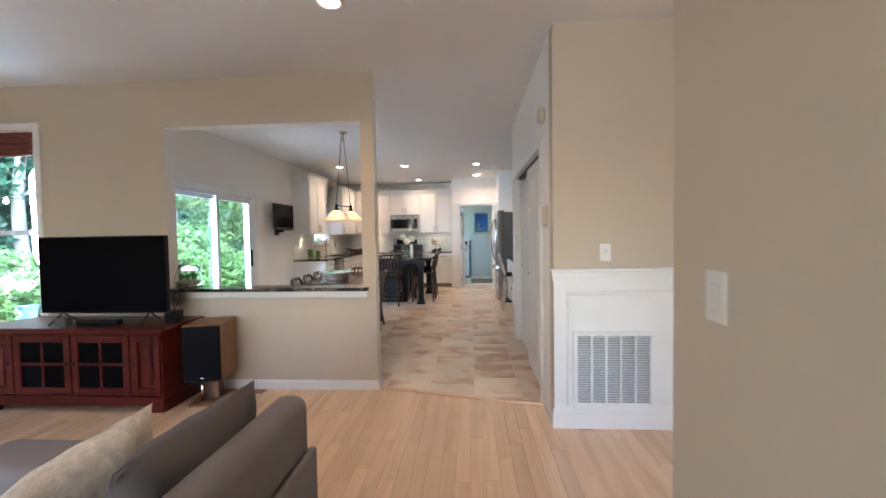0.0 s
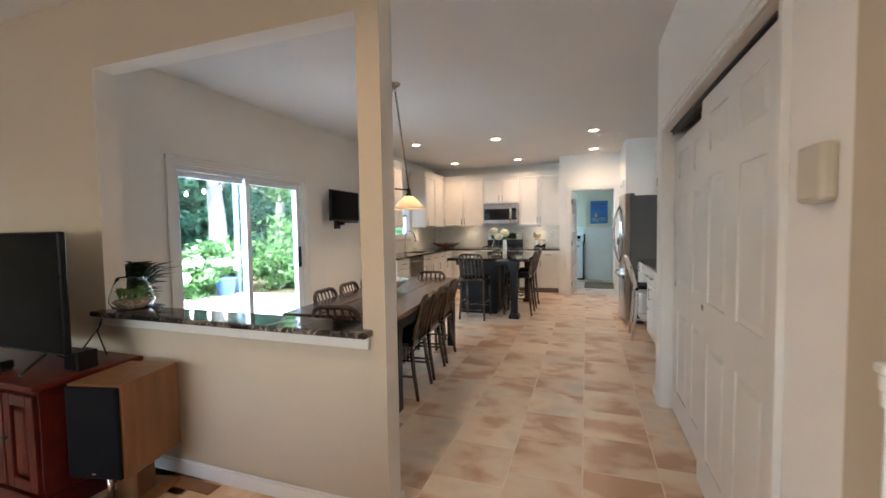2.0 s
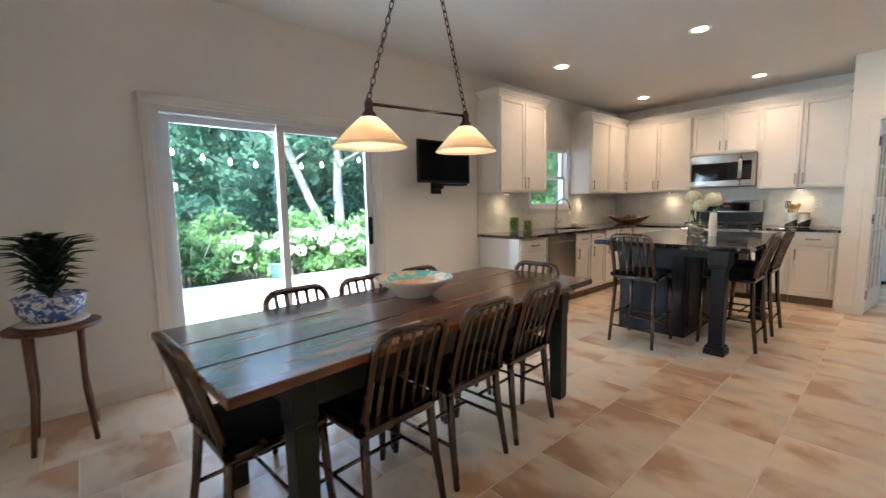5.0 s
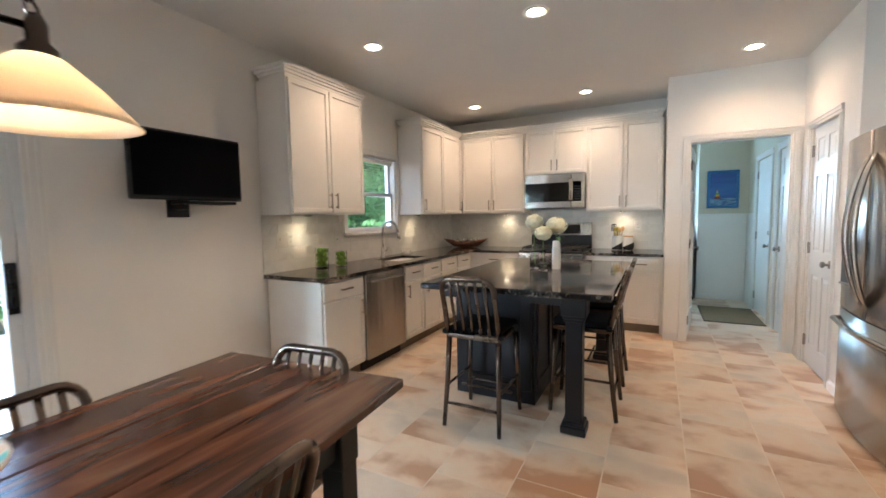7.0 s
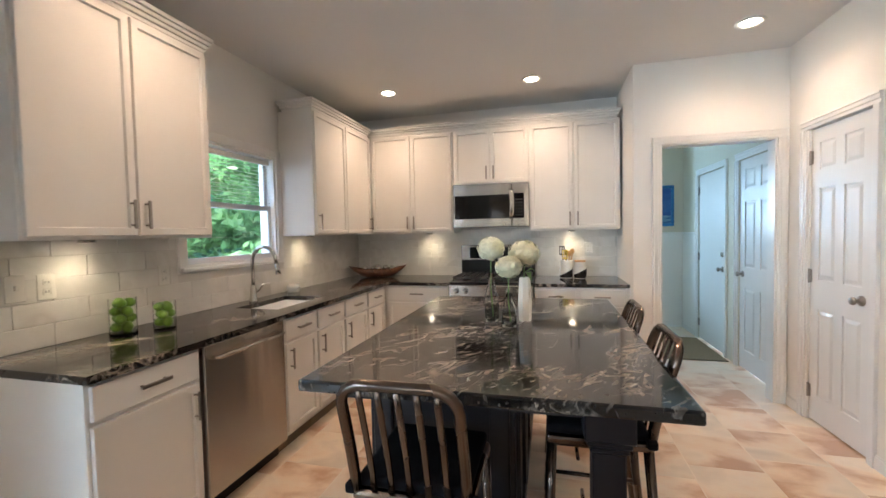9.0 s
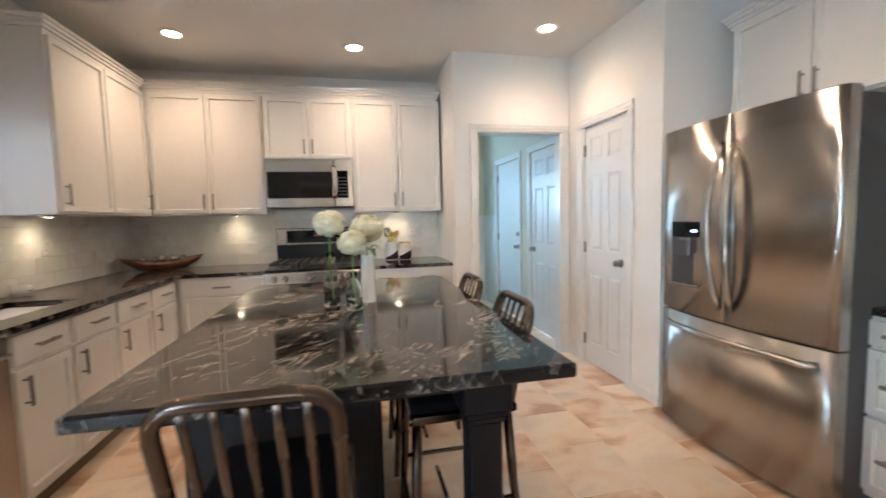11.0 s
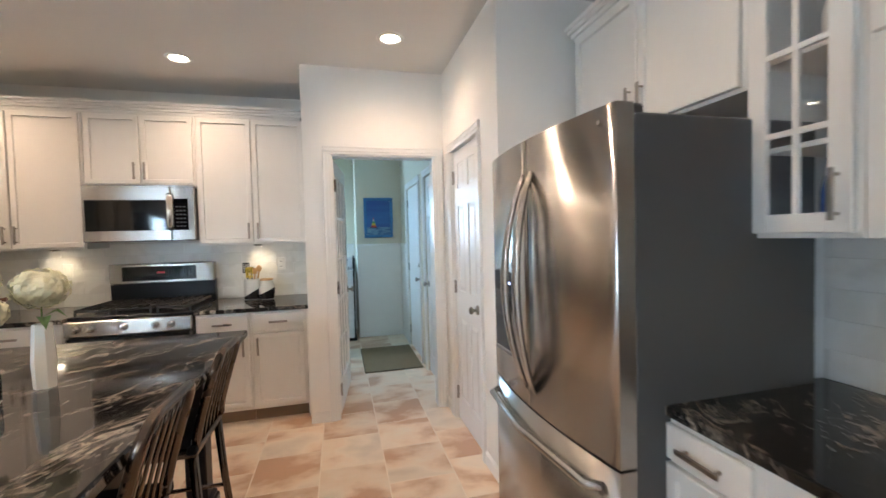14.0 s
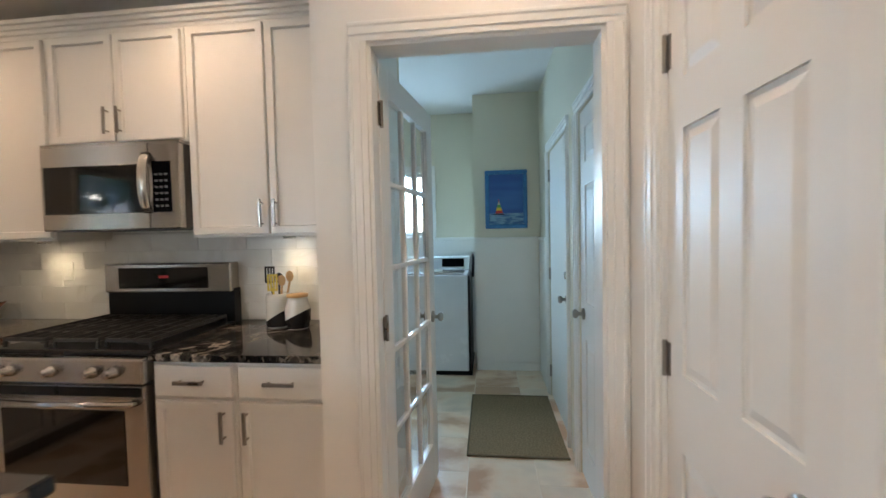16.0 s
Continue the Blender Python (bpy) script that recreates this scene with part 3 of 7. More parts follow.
# laundry side doors
for nm, y1, wd, style, lab in (("door_5", 12.289, 0.788, "flat", "white flush laundry exit door with a deadbolt"), ("door_6", 11.169, 0.708, "six", "white six-panel laundry closet door")):
    d = thing(nm, pose(0.668, y1, 0.012, 0, 0, -90), lab, "door", kind="structure")
    if style == "flat":
        part("door_leaf", bx(0, wd, 0, 0.04, 0, 2.02, bev=0.002), DOORP, d)
        part("deadbolt", lathe([(0, 0.02), (0.024, 0.018), (0.028, 0.0)], 16), CHROME, d, "round nickel deadbolt", True, pose(wd - 0.07, 0, 1.08, 90))
        part("door_knob", knob_mesh(), NICKEL, d, "satin nickel round door knob", True, pose(wd - 0.07, 0, 0.92, 90))
    else:
        part("door_leaf", door_leaf(wd, 2.02), DOORP, d)
        part("door_knob", knob_mesh(), NICKEL, d, "satin nickel round door knob", True, pose(0.07, 0, 0.92, 90))
    hinge_parts(d, (0.2, 1.02, 1.83), pose(0.0 if style == "flat" else wd, 0, 0))
casing("laundry_exit_trim", "y", 0.66, 11.50, 12.29, 2.04, -1)
casing("laundry_closet_trim", "y", 0.66, 10.46, 11.17, 2.04, -1)

# sliding glass door
sd = thing("door_7", pose(0, 0, 0), "white vinyl two-panel sliding glass patio door", "sliding door", kind="structure")
bm = bmesh.new()
box(bm, -3.53, -3.40, 4.47, 4.51, 0, 1.97), box(bm, -3.53, -3.40, 6.16, 6.2, 0, 1.97), box(bm, -3.53, -3.40, 4.51, 6.16, 1.925, 1.97), box(bm, -3.53, -3.40, 4.51, 6.16, 0, 0.03)
part("door_frame", bm, VINYL, sd)
for y0, y1, x in ((4.51, 5.36, -3.50), (5.29, 6.16, -3.45)):
    bm = bmesh.new()
    box(bm, x, x + 0.04, y0, y0 + 0.06, 0.032, 1.923, bev=0.004), box(bm, x, x + 0.04, y1 - 0.06, y1, 0.032, 1.923, bev=0.004)
    box(bm, x, x + 0.04, y0 + 0.06, y1 - 0.06, 0.032, 0.11, bev=0.003), box(bm, x, x + 0.04, y0 + 0.06, y1 - 0.06, 1.87, 1.923, bev=0.003)
    s = part("sash", bm, VINYL, sd)
    p = part("pane", bx(x + 0.016, x + 0.022, y0 + 0.055, y1 - 0.055, 0.1, 1.88), GLASS, s)
    p.visible_shadow = False
part("door_handle", box(bx(-3.405, -3.385, 6.115, 6.14, 0.93, 1.13, bev=0.006), -3.41, -3.395, 6.105, 6.15, 0.90, 1.16, bev=0.004), BLACK, sd, "black pull handle")
casing("slider_trim", "y", XW, 4.47, 6.2, 1.97, 1, 0.07)


def hung_window(name, m, w, h, lab, blind=False):
    """A double-hung window in local x (width) and z; y=0 is the inner wall face, looking to -y."""
    t = thing(name, m, lab, "window", kind="structure")
    bm = bmesh.new()
    for x0, x1, z0, z1 in ((0, 0.015, 0, h), (w - 0.015, w, 0, h), (0.015, w - 0.015, h - 0.015, h), (0.015, w - 0.015, 0, 0.015)):
        box(bm, x0, x1, 0.0, 0.11, z0, z1)
    part("window_frame", bm, TRIM, t)
    for z0, z1, y in ((0.015, h / 2 + 0.02, 0.04), (h / 2 - 0.02, h - 0.015, 0.075)):
        bm = bmesh.new()
        for a in ((0.015, 0.05, z0, z1), (w - 0.05, w - 0.015, z0, z1), (0.05, w - 0.05, z0, z0 + 0.04), (0.05, w - 0.05, z1 - 0.04, z1)):
            box(bm, a[0], a[1], y, y + 0.03, a[2], a[3], bev=0.003)
        s = part("sash", bm, VINYL, t)
        p = part("pane", bx(0.045, w - 0.045, y + 0.012, y + 0.017, z0 + 0.035, z1 - 0.035), GLASS, s)
        p.visible_shadow = False
    part("window_sill", bx(-0.05, w + 0.05, -0.035, 0.0, -0.025, 0.0, bev=0.004), TRIM, t)
    bm = bmesh.new()
    for x0, x1, z0, z1 in ((-0.06, 0, 0, h + 0.06), (w, w + 0.06, 0, h + 0.06), (0, w, h, h + 0.06)):
        box(bm, x0, x1, -0.018, 0, z0, z1, bev=0.003)
    part("casing_trim", bm, TRIM, t)
    return t


win = hung_window("window_1", pose(-4.95, YD0, 0.5), 1.02, 1.85, "white double-hung living room window")
bl = thing("roman_blind", pose(-4.93, YD0 + 0.02, 2.10), "red-brown woven blind, rolled up at the window head", "window blind")
for i in range(4):
    part("fold", bx(0.01, 0.97, -0.012 - 0.006 * (3 - i), 0.012, 0.02 + i * 0.055, 0.02 + i * 0.055 + 0.053, bev=0.01), REDSHADE, bl)
hung_window("window_2", pose(XW, 8.64, 1.2, 0, 0, 90), 0.91, 0.85, "white double-hung window over the sink")
bl = thing("slatted_blind", pose(XW - 0.03, 8.69, 1.62, 0, 0, 90), "white slatted blind, half lowered", "window blind")
part("head_rail", bx(0, 0.81, -0.015, 0.02, 0.36, 0.395, bev=0.004), TRIM, bl)
for i in range(12):
    s = part("slat", bx(0, 0.81, -0.012, 0.012, -0.0012, 0.0012), TRIM, bl, m=pose(0, 0, 0.02 + i * 0.028, 8))
hung_window("window_3", pose(-1.3, 13.5, 1.35), 0.8, 0.75, "white laundry window")


# ---- cabinets ----
def shaker(w, h, m, parent, name="door", handle=None, glass=None):
    """A shaker front of width w and height h; local front at y=-0.02."""
    fr = 0.055 if h > 0.2 else 0.03
    bm = bmesh.new()
    if h > 0.2 and not glass:
        box(bm, 0, w, -0.02, 0, 0, h)
        front = [f for f in bm.faces if f.normal.y < -0.9]
        bmesh.ops.inset_region(bm, faces=front, thickness=fr - 0.006)
        bmesh.ops.inset_region(bm, faces=front, thickness=0.006)
        bmesh.ops.translate(bm, verts=list({v for f in front for v in f.verts}), vec=(0, 0.013, 0))
        bmesh.ops.bevel(bm, geom=[e for e in bm.edges if e.is_boundary is False and all(abs(v.co.y + 0.02) < 1e-4 for v in e.verts) and (all(v.co.x < 1e-4 for v in e.verts) or all(v.co.x > w - 1e-4 for v in e.verts) or all(v.co.z < 1e-4 for v in e.verts) or all(v.co.z > h - 1e-4 for v in e.verts))], offset=0.003, segments=1, affect="EDGES")
    elif h > 0.2:
        box(bm, 0, fr, -0.02, 0, 0, h, bev=0.002), box(bm, w - fr, w, -0.02, 0, 0, h, bev=0.002)
        box(bm, fr, w - fr, -0.02, 0, 0, fr, bev=0.002), box(bm, fr, w - fr, -0.02, 0, h - fr, h, bev=0.002)
    else:
        box(bm, 0, w, -0.02, 0, 0, h, bev=0.004)
    d = part(name, bm, CAB, parent, m=m)
    if glass:
        gx_n, gz_n = glass
        iw, ih = w - 2 * fr, h - 2 * fr
        for i in range(1, gx_n):
            part("muntin", bx(fr + iw * i / gx_n - 0.008, fr + iw * i / gx_n + 0.008, -0.018, -0.004, fr, h - fr), CAB, d)
        for i in range(1, gz_n):
            part("muntin", bx(fr, w - fr, -0.0185, -0.0035, fr + ih * i / gz_n - 0.008, fr + ih * i / gz_n + 0.008), CAB, d)
        p = part("pane", bx(fr - 0.002, w - fr + 0.002, -0.009, -0.006, fr - 0.002, h - fr + 0.002), GLASS, d)
        p.visible_shadow = False
    if handle:
        hx, hz, vertical = handle
        L = 0.068
        bm = bmesh.new()
        a = (lambda s, y: (hx, y, hz + s)) if vertical else (lambda s, y: (hx + s, y, hz))
        bar = ((hx - 0.008, hx + 0.008, -0.053, -0.044, hz - L, hz + L) if vertical else (hx - L, hx + L, -0.053, -0.044, hz - 0.008, hz + 0.008))
        box(bm, *bar, bev=0.0025)
        for s in (-L * 0.75, L * 0.75):
            tube([a(s, -0.02), a(s, -0.047)], 0.005, 6, bm)
        part("handle", bm, NICKEL, d, "brushed nickel bar pull")
    return d


def carcass(w, dep, z0, z1, parent):
    """Box body with a face frame."""
    part("body", bx(0, w, 0.0, dep, z0, z1, bev=0.001), CAB, parent)


def base_unit(m, w, doors=1, drawers=1, side="r", lab="white shaker base cabinet with a drawer and door", stack=False, dep=0.585):
    t = thing("base_cabinet", m, lab, "cabinet", "kitchen base cabinets")
    carcass(w, dep, 0.105, 0.872, t)
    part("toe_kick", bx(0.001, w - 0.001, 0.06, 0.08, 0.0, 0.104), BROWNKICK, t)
    if stack:
        zz = [(0.135, 0.445), (0.46, 0.735), (0.75, 0.855)] if stack == 3 else [(0.135, 0.70), (0.72, 0.855)]
        for a, b in zz:
            shaker(w - 0.04, b - a, pose(0.02, 0, a), t, "drawer_front", (w / 2 - 0.02, (b - a) / 2, False))
        return t
    n = max(doors, 1)
    fw = (w - 0.03 - 0.01 * (n - 1)) / n
    for i in range(n):
        x = 0.015 + i * (fw + 0.01)
        s = side if n == 1 else ("r" if i == 0 else "l")
        hx = fw - 0.035 if s == "r" else 0.035
        shaker(fw, 0.565, pose(x, 0, 0.135), t, "door", (hx, 0.47, True))
        if drawers:
            shaker(fw, 0.135, pose(x, 0, 0.72), t, "drawer_front", (fw / 2, 0.07, False))
    return t


def wall_unit(m, w, z0, z1, doors, dep=0.325, lab="white shaker wall cabinet", sides="", glass=None, open_body=False):
    t = thing("wall_cabinet", m, lab, "cabinet", "kitchen wall cabinets")
    if open_body:
        bm = bmesh.new()
        for b in ((0, 0.02, 0, dep, z0, z1), (w - 0.02, w, 0, dep, z0, z1), (0.02, w - 0.02, dep - 0.01, dep, z0, z1), (0.02, w - 0.02, 0, dep - 0.01, z0, z0 + 0.02), (0.02, w - 0.02, 0, dep - 0.01, z1 - 0.02, z1)):
            box(bm, *b)
        part("body", bm, CAB, t)
        for k in (1, 2, 3):
            part("shelf", bx(0.02, w - 0.02, 0.03, dep - 0.012, z0 + (z1 - z0) * k / 4 - 0.008, z0 + (z1 - z0) * k / 4 + 0.008), CAB, t)
    else:
        carcass(w, dep, z0, z1, t)
    fw = (w - 0.03 - 0.012 * (doors - 1)) / doors
    for i in range(doors):
        s = sides[i] if sides else ("r" if i == 0 else "l")
        if doors == 1 and not sides:
            s = "r"
        hx = fw - 0.03 if s == "r" else 0.03
        shaker(fw, z1 - z0 - 0.03, pose(0.015 + i * (fw + 0.012), 0, z0 + 0.015), t, "door", (hx, 0.10, True), glass)
    return t


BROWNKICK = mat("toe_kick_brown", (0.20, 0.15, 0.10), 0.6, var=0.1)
LEFTX = -2.79
for y0, y1, side in ((7.61, 8.115, "r"), (8.745, 9.125, "l"), (9.125, 9.53, "l"), (9.53, 9.965, "l"), (9.965, 10.36, "l")):
    base_unit(pose(LEFTX, y0 + 0.002, 0, 0, 0, 90), y1 - y0 - 0.004, side=side)
t = thing("corner_filler", pose(0, 0, 0), "white cabinet corner filler", "cabinet")
part("body", box(bx(-3.37, LEFTX, 10.362, 11.05, 0.0, 0.87), LEFTX, -2.76, 10.42, 11.05, 0.0, 0.87), CAB, t)
base_unit(pose(-2.755, 10.40, 0), 0.65, side="r", lab="white shaker base cabinet with a wide drawer")
base_unit(pose(-1.288, 10.40, 0), 0.38, side="r")
base_unit(pose(-0.905, 10.40, 0), 0.405, side="l")
t = thing("end_panel", pose(0, 0, 0), "white cabinet end panel beside the range run", "panel")
part("body", bx(-0.498, -0.474, 10.40, 11.06, 0.0, 0.87), CAB, t)
UZ0, UZ1 = 1.392, 2.452
wall_unit(pose(-3.07, 7.61, 0, 0, 0, 90), 0.905, UZ0, UZ1, 2, lab="white two-door wall cabinet beside the sink window")
wall_unit(pose(-3.07, 9.605, 0, 0, 0, 90), 1.12, UZ0, UZ1, 2, sides="lr", lab="white two-door wall cabinet in the corner")
wall_unit(pose(-3.06, 10.745, 0), 0.935, UZ0, UZ1, 2)
wall_unit(pose(-2.12, 10.745, 0), 0.775, 1.882, UZ1, 2, lab="short white wall cabinet above the microwave")
wall_unit(pose(-1.342, 10.745, 0), 0.85, UZ0, UZ1, 2)
t = thing("cabinet_filler", pose(0, 0, 0), "white wall cabinet corner filler", "panel")
part("body", bx(-3.39, -3.065, 10.73, 11.065, UZ0, UZ1), CAB, t)


def crown(pathpts, name="crown_moulding"):
    """Stepped crown along axis-parallel runs (x0, x1, y0, y1, side): side names the front."""
    t = thing(name, pose(0, 0, 0), "white stepped crown moulding on cabinet tops", "moulding")
    for x0, x1, y0, y1 in pathpts:
        bm = bmesh.new()
        for k in range(4):
            o = 0.012 * k
            box(bm, x0 - o, x1 + o, y0 - o, y1 + o, 2.453 + 0.022 * k, 2.453 + 0.022 * (k + 1), bev=0.003)
        part("moulding", bm, TRIM, t)


crown([(-3.36, -3.07, 7.612, 8.515)])
crown([(-3.36, -3.07, 9.61, 10.70)])
crown([(-3.10, -0.52, 10.745, 11.03)])

# counters
CT0, CT1 = 0.873, 0.905
SX0, SX1, SY0, SY1 = -3.24, -2.90, 8.86, 9.42


def slab_of_cells(xs, ys, keep, z0, z1):
    """One connected slab from the kept cells of a grid."""
    bm, vt, vb = bmesh.new(), {}, {}

    def corner(i, j, top):
        d = vt if top else vb
        if (i, j) not in d:
            d[(i, j)] = bm.verts.new((xs[i], ys[j], z1 if top else z0))
        return d[(i, j)]
    for i, j in keep:
        c = [(i, j), (i + 1, j), (i + 1, j + 1), (i, j + 1)]
        bm.faces.new([corner(*q, True) for q in c]), bm.faces.new([corner(*q, False) for q in c[::-1]])
        for k, (di, dj) in enumerate(((0, -1), (1, 0), (0, 1), (-1, 0))):
            if (i + di, j + dj) not in keep:
                p, q = c[k], c[(k + 1) % 4]
                bm.faces.new([corner(*p, False), corner(*q, False), corner(*q, True), corner(*p, True)])
    return bm


cells = {(i, j) for i in range(3) for j in range(4)} - {(1, 1)}
cells.add((3, 3))
bm = slab_of_cells([XW + 0.003, SX0, SX1, -2.745, -2.112], [7.595, SY0, SY1, 10.37, 11.065], cells, CT0, CT1)
solid("countertop", bm, GRANITE, "polished black granite worktop with white veins", "countertop", "")
solid("countertop", bx(-1.296, -0.474, 10.37, 11.065, CT0, CT1, bev=0.003), GRANITE, "polished black granite worktop beside the range", "countertop", "")
t = thing("sink", pose(0, 0, 0), "undermounted stainless steel kitchen sink", "sink")
bm = bmesh.new()
box(bm, SX0 - 0.01, SX1 + 0.01, SY0 - 0.01, SY1 + 0.01, 0.68, 0.685)
for a in ((SX0 - 0.012, SX0, SY0 - 0.01, SY1 + 0.01), (SX1, SX1 + 0.012, SY0 - 0.01, SY1 + 0.01), (SX0, SX1, SY0 - 0.012, SY0), (SX0, SX1, SY1, SY1 + 0.012)):
    box(bm, *a, 0.685, 0.872)
part("basin", bm, NICKEL, t)
part("drain", lathe([(0, 0.002), (0.03, 0.003), (0.04, 0.0)], 16), CHROME, t, m=pose(-3.07, 9.14, 0.685))
f = thing("faucet", pose(-3.31, 9.13, 0.905) @ Matrix.Scale(1.14, 4), "chrome gooseneck kitchen faucet", "faucet")
part("base", lathe([(0.028, 0), (0.028, 0.012), (0.02, 0.03), (0.02, 0.09), (0.014, 0.11)], 16), CHROME, f, smooth=True)
pts = [(0, 0, 0.1), (0, 0, 0.26)] + [(0.09 - 0.09 * math.cos(a), 0, 0.26 + 0.10 * math.sin(a)) for a in [math.pi * k / 10 for k in range(1, 10)]] + [(0.185, 0, 0.24)]
part("spout", tube(pts, 0.0125, 12), CHROME, f, smooth=True)
part("spray_head", tube([(0.185, 0, 0.25), (0.195, 0, 0.18)], [0.014, 0.017], 10), CHROME, f, smooth=True)
part("lever", tube([(0, 0.018, 0.06), (0, 0.05, 0.065), (0.0, 0.10, 0.10)], [0.009, 0.007, 0.005], 8), CHROME, f, smooth=True)

# dishwasher
t = thing("dishwasher", pose(LEFTX, 8.12, 0, 0, 0, 90), "built-in stainless steel dishwasher", "dishwasher")
part("body", bx(0.004, 0.616, 0.02, 0.58, 0.1, 0.868), GREY_SIDE, t)
part("door", bx(0.006, 0.614, -0.025, 0.018, 0.105, 0.866, bev=0.006, seg=2), STEEL, t)
part("handle", tube([(0.05, -0.03, 0.80), (0.06, -0.06, 0.80), (0.31, -0.068, 0.80), (0.56, -0.06, 0.80), (0.57, -0.03, 0.80)], 0.011, 8), STEEL_H, t, smooth=True)
part("toe_kick", bx(0.004, 0.616, 0.05, 0.07, 0, 0.1), BLACK, t)

# range
t = thing("range", pose(-2.105, 10.385, 0), "stainless steel gas range with black grates", "gas range")
part("body", bx(0.004, 0.80, 0.03, 0.67, 0.06, 0.885), GREY_SIDE, t)
part("oven_door", bx(0.006, 0.798, -0.02, 0.028, 0.235, 0.765, bev=0.005), STEEL_H, t)
part("oven_window", bx(0.10, 0.70, -0.024, -0.018, 0.33, 0.66, bev=0.002), GLOSSBLACK, t, "dark oven glass")
part("vent_strip", bx(0.02, 0.784, -0.023, -0.019, 0.722, 0.762), BLACK, t)
part("oven_handle", tube([(0.03, -0.02, 0.70), (0.045, -0.055, 0.70), (0.40, -0.075, 0.70), (0.755, -0.055, 0.70), (0.77, -0.02, 0.70)], 0.014, 10, flat=1.0), STEEL_H, t, smooth=True)
part("bottom_drawer", bx(0.006, 0.798, -0.02, 0.028, 0.06, 0.225, bev=0.005), STEEL_H, t)
part("drawer_grip", bx(0.1, 0.70, -0.03, -0.018, 0.175, 0.20, bev=0.005), STEEL_H, t)
part("control_panel", bx(0.002, 0.802, -0.03, 0.05, 0.775, 0.885, bev=0.008), STEEL_H, t)
for x in (0.08, 0.17, 0.37, 0.57, 0.67):
    part("knob", lathe([(0, 0.04), (0.016, 0.04), (0.019, 0.034), (0.019, 0.014), (0.026, 0.010), (0.026, 0)], 16), STEEL_H, t, smooth=True, m=pose(x, -0.03, 0.83, 90))
part("cooktop", bx(0.002, 0.802, 0.02, 0.62, 0.886, 0.908, bev=0.006), BLACK, t, "black enamel cooktop")
for gx0 in (0.03, 0.29, 0.55):
    bm = bmesh.new()
    for x in (0.0, 0.075, 0.15, 0.215):
        box(bm, gx0 + x, gx0 + x + 0.013, 0.05, 0.58, 0.938, 0.957, bev=0.003)
    for y in (0.05, 0.18, 0.31, 0.44, 0.568):
        box(bm, gx0, gx0 + 0.227, y, y + 0.013, 0.936, 0.953, bev=0.003)
    for x in (0, 0.215):
        for y in (0.05, 0.568):
            box(bm, gx0 + x, gx0 + x + 0.012, y, y + 0.012, 0.909, 0.938)
    part("grate", bm, BLACK_IRON, t)
for x, y in ((0.15, 0.17), (0.15, 0.46), (0.40, 0.31), (0.66, 0.17), (0.66, 0.46)):
    part("burner", lathe([(0, 0.016), (0.03, 0.016), (0.036, 0.01), (0.045, 0.008), (0.05, 0)], 16), BLACK_IRON, t, smooth=True, m=pose(x, y, 0.908))
bm = bx(0.002, 0.802, 0.615, 0.675, 0.90, 1.10)
part("backguard_base", bm, BLACK, t)
part("backguard", bx(0.002, 0.80, 0.59, 0.675, 1.08, 1.25, bev=0.008), STEEL_H, t)
part("display", bx(0.10, 0.66, 0.585, 0.592, 1.105, 1.225, bev=0.002), GLOSSBLACK, t, "dark control display")
part("clock_digits", bx(0.36, 0.42, 0.583, 0.586, 1.165, 1.18), mat("red_digits", (0.5, 0.02, 0.02), 0.4), t)

# microwave
t = thing("microwave", pose(-2.115, 10.69, 1.44), "stainless steel over-range microwave", "microwave")
part("body", bx(0.002, 0.768, 0.02, 0.37, 0, 0.425), GREY_SIDE, t)
part("door", bx(0.0, 0.60, -0.02, 0.018, 0.002, 0.425, bev=0.005), STEEL_H, t)
part("door_glass", bx(0.02, 0.595, -0.023, -0.018, 0.085, 0.325, bev=0.002), GLOSSBLACK, t, "dark microwave door glass")
part("control_panel", bx(0.604, 0.77, -0.02, 0.018, 0.002, 0.425, bev=0.005), STEEL_H, t)
part("keypad", bx(0.625, 0.725, -0.023, -0.018, 0.085, 0.335, bev=0.002), SCREEN, t)
pts = [(0.598 + 0.012 * math.sin(math.pi * k / 10), -0.022 - 0.045 * math.sin(math.pi * k / 10) ** 0.6, 0.085 + 0.29 * k / 10) for k in range(11)]
part("handle", tube(pts, 0.024, 10, flat=0.45), CHROME, t, "curved flat steel handle", True)
for row in range(6):
    for col in range(3):
        part("key", bx(0.640 + col * 0.026, 0.656 + col * 0.026, -0.0245, -0.0228, 0.11 + row * 0.031, 0.120 + row * 0.031), GREY_SIDE, t)
part("top_vent", bx(0.0, 0.77, -0.012, 0.02, 0.426, 0.44), STEEL_H, t)

# ---- fridge ----
t = thing("refrigerator", pose(0.60, 8.925, 0, 0, 0, -90), "stainless steel french-door refrigerator with a bottom freezer", "refrigerator")
FW = 0.955


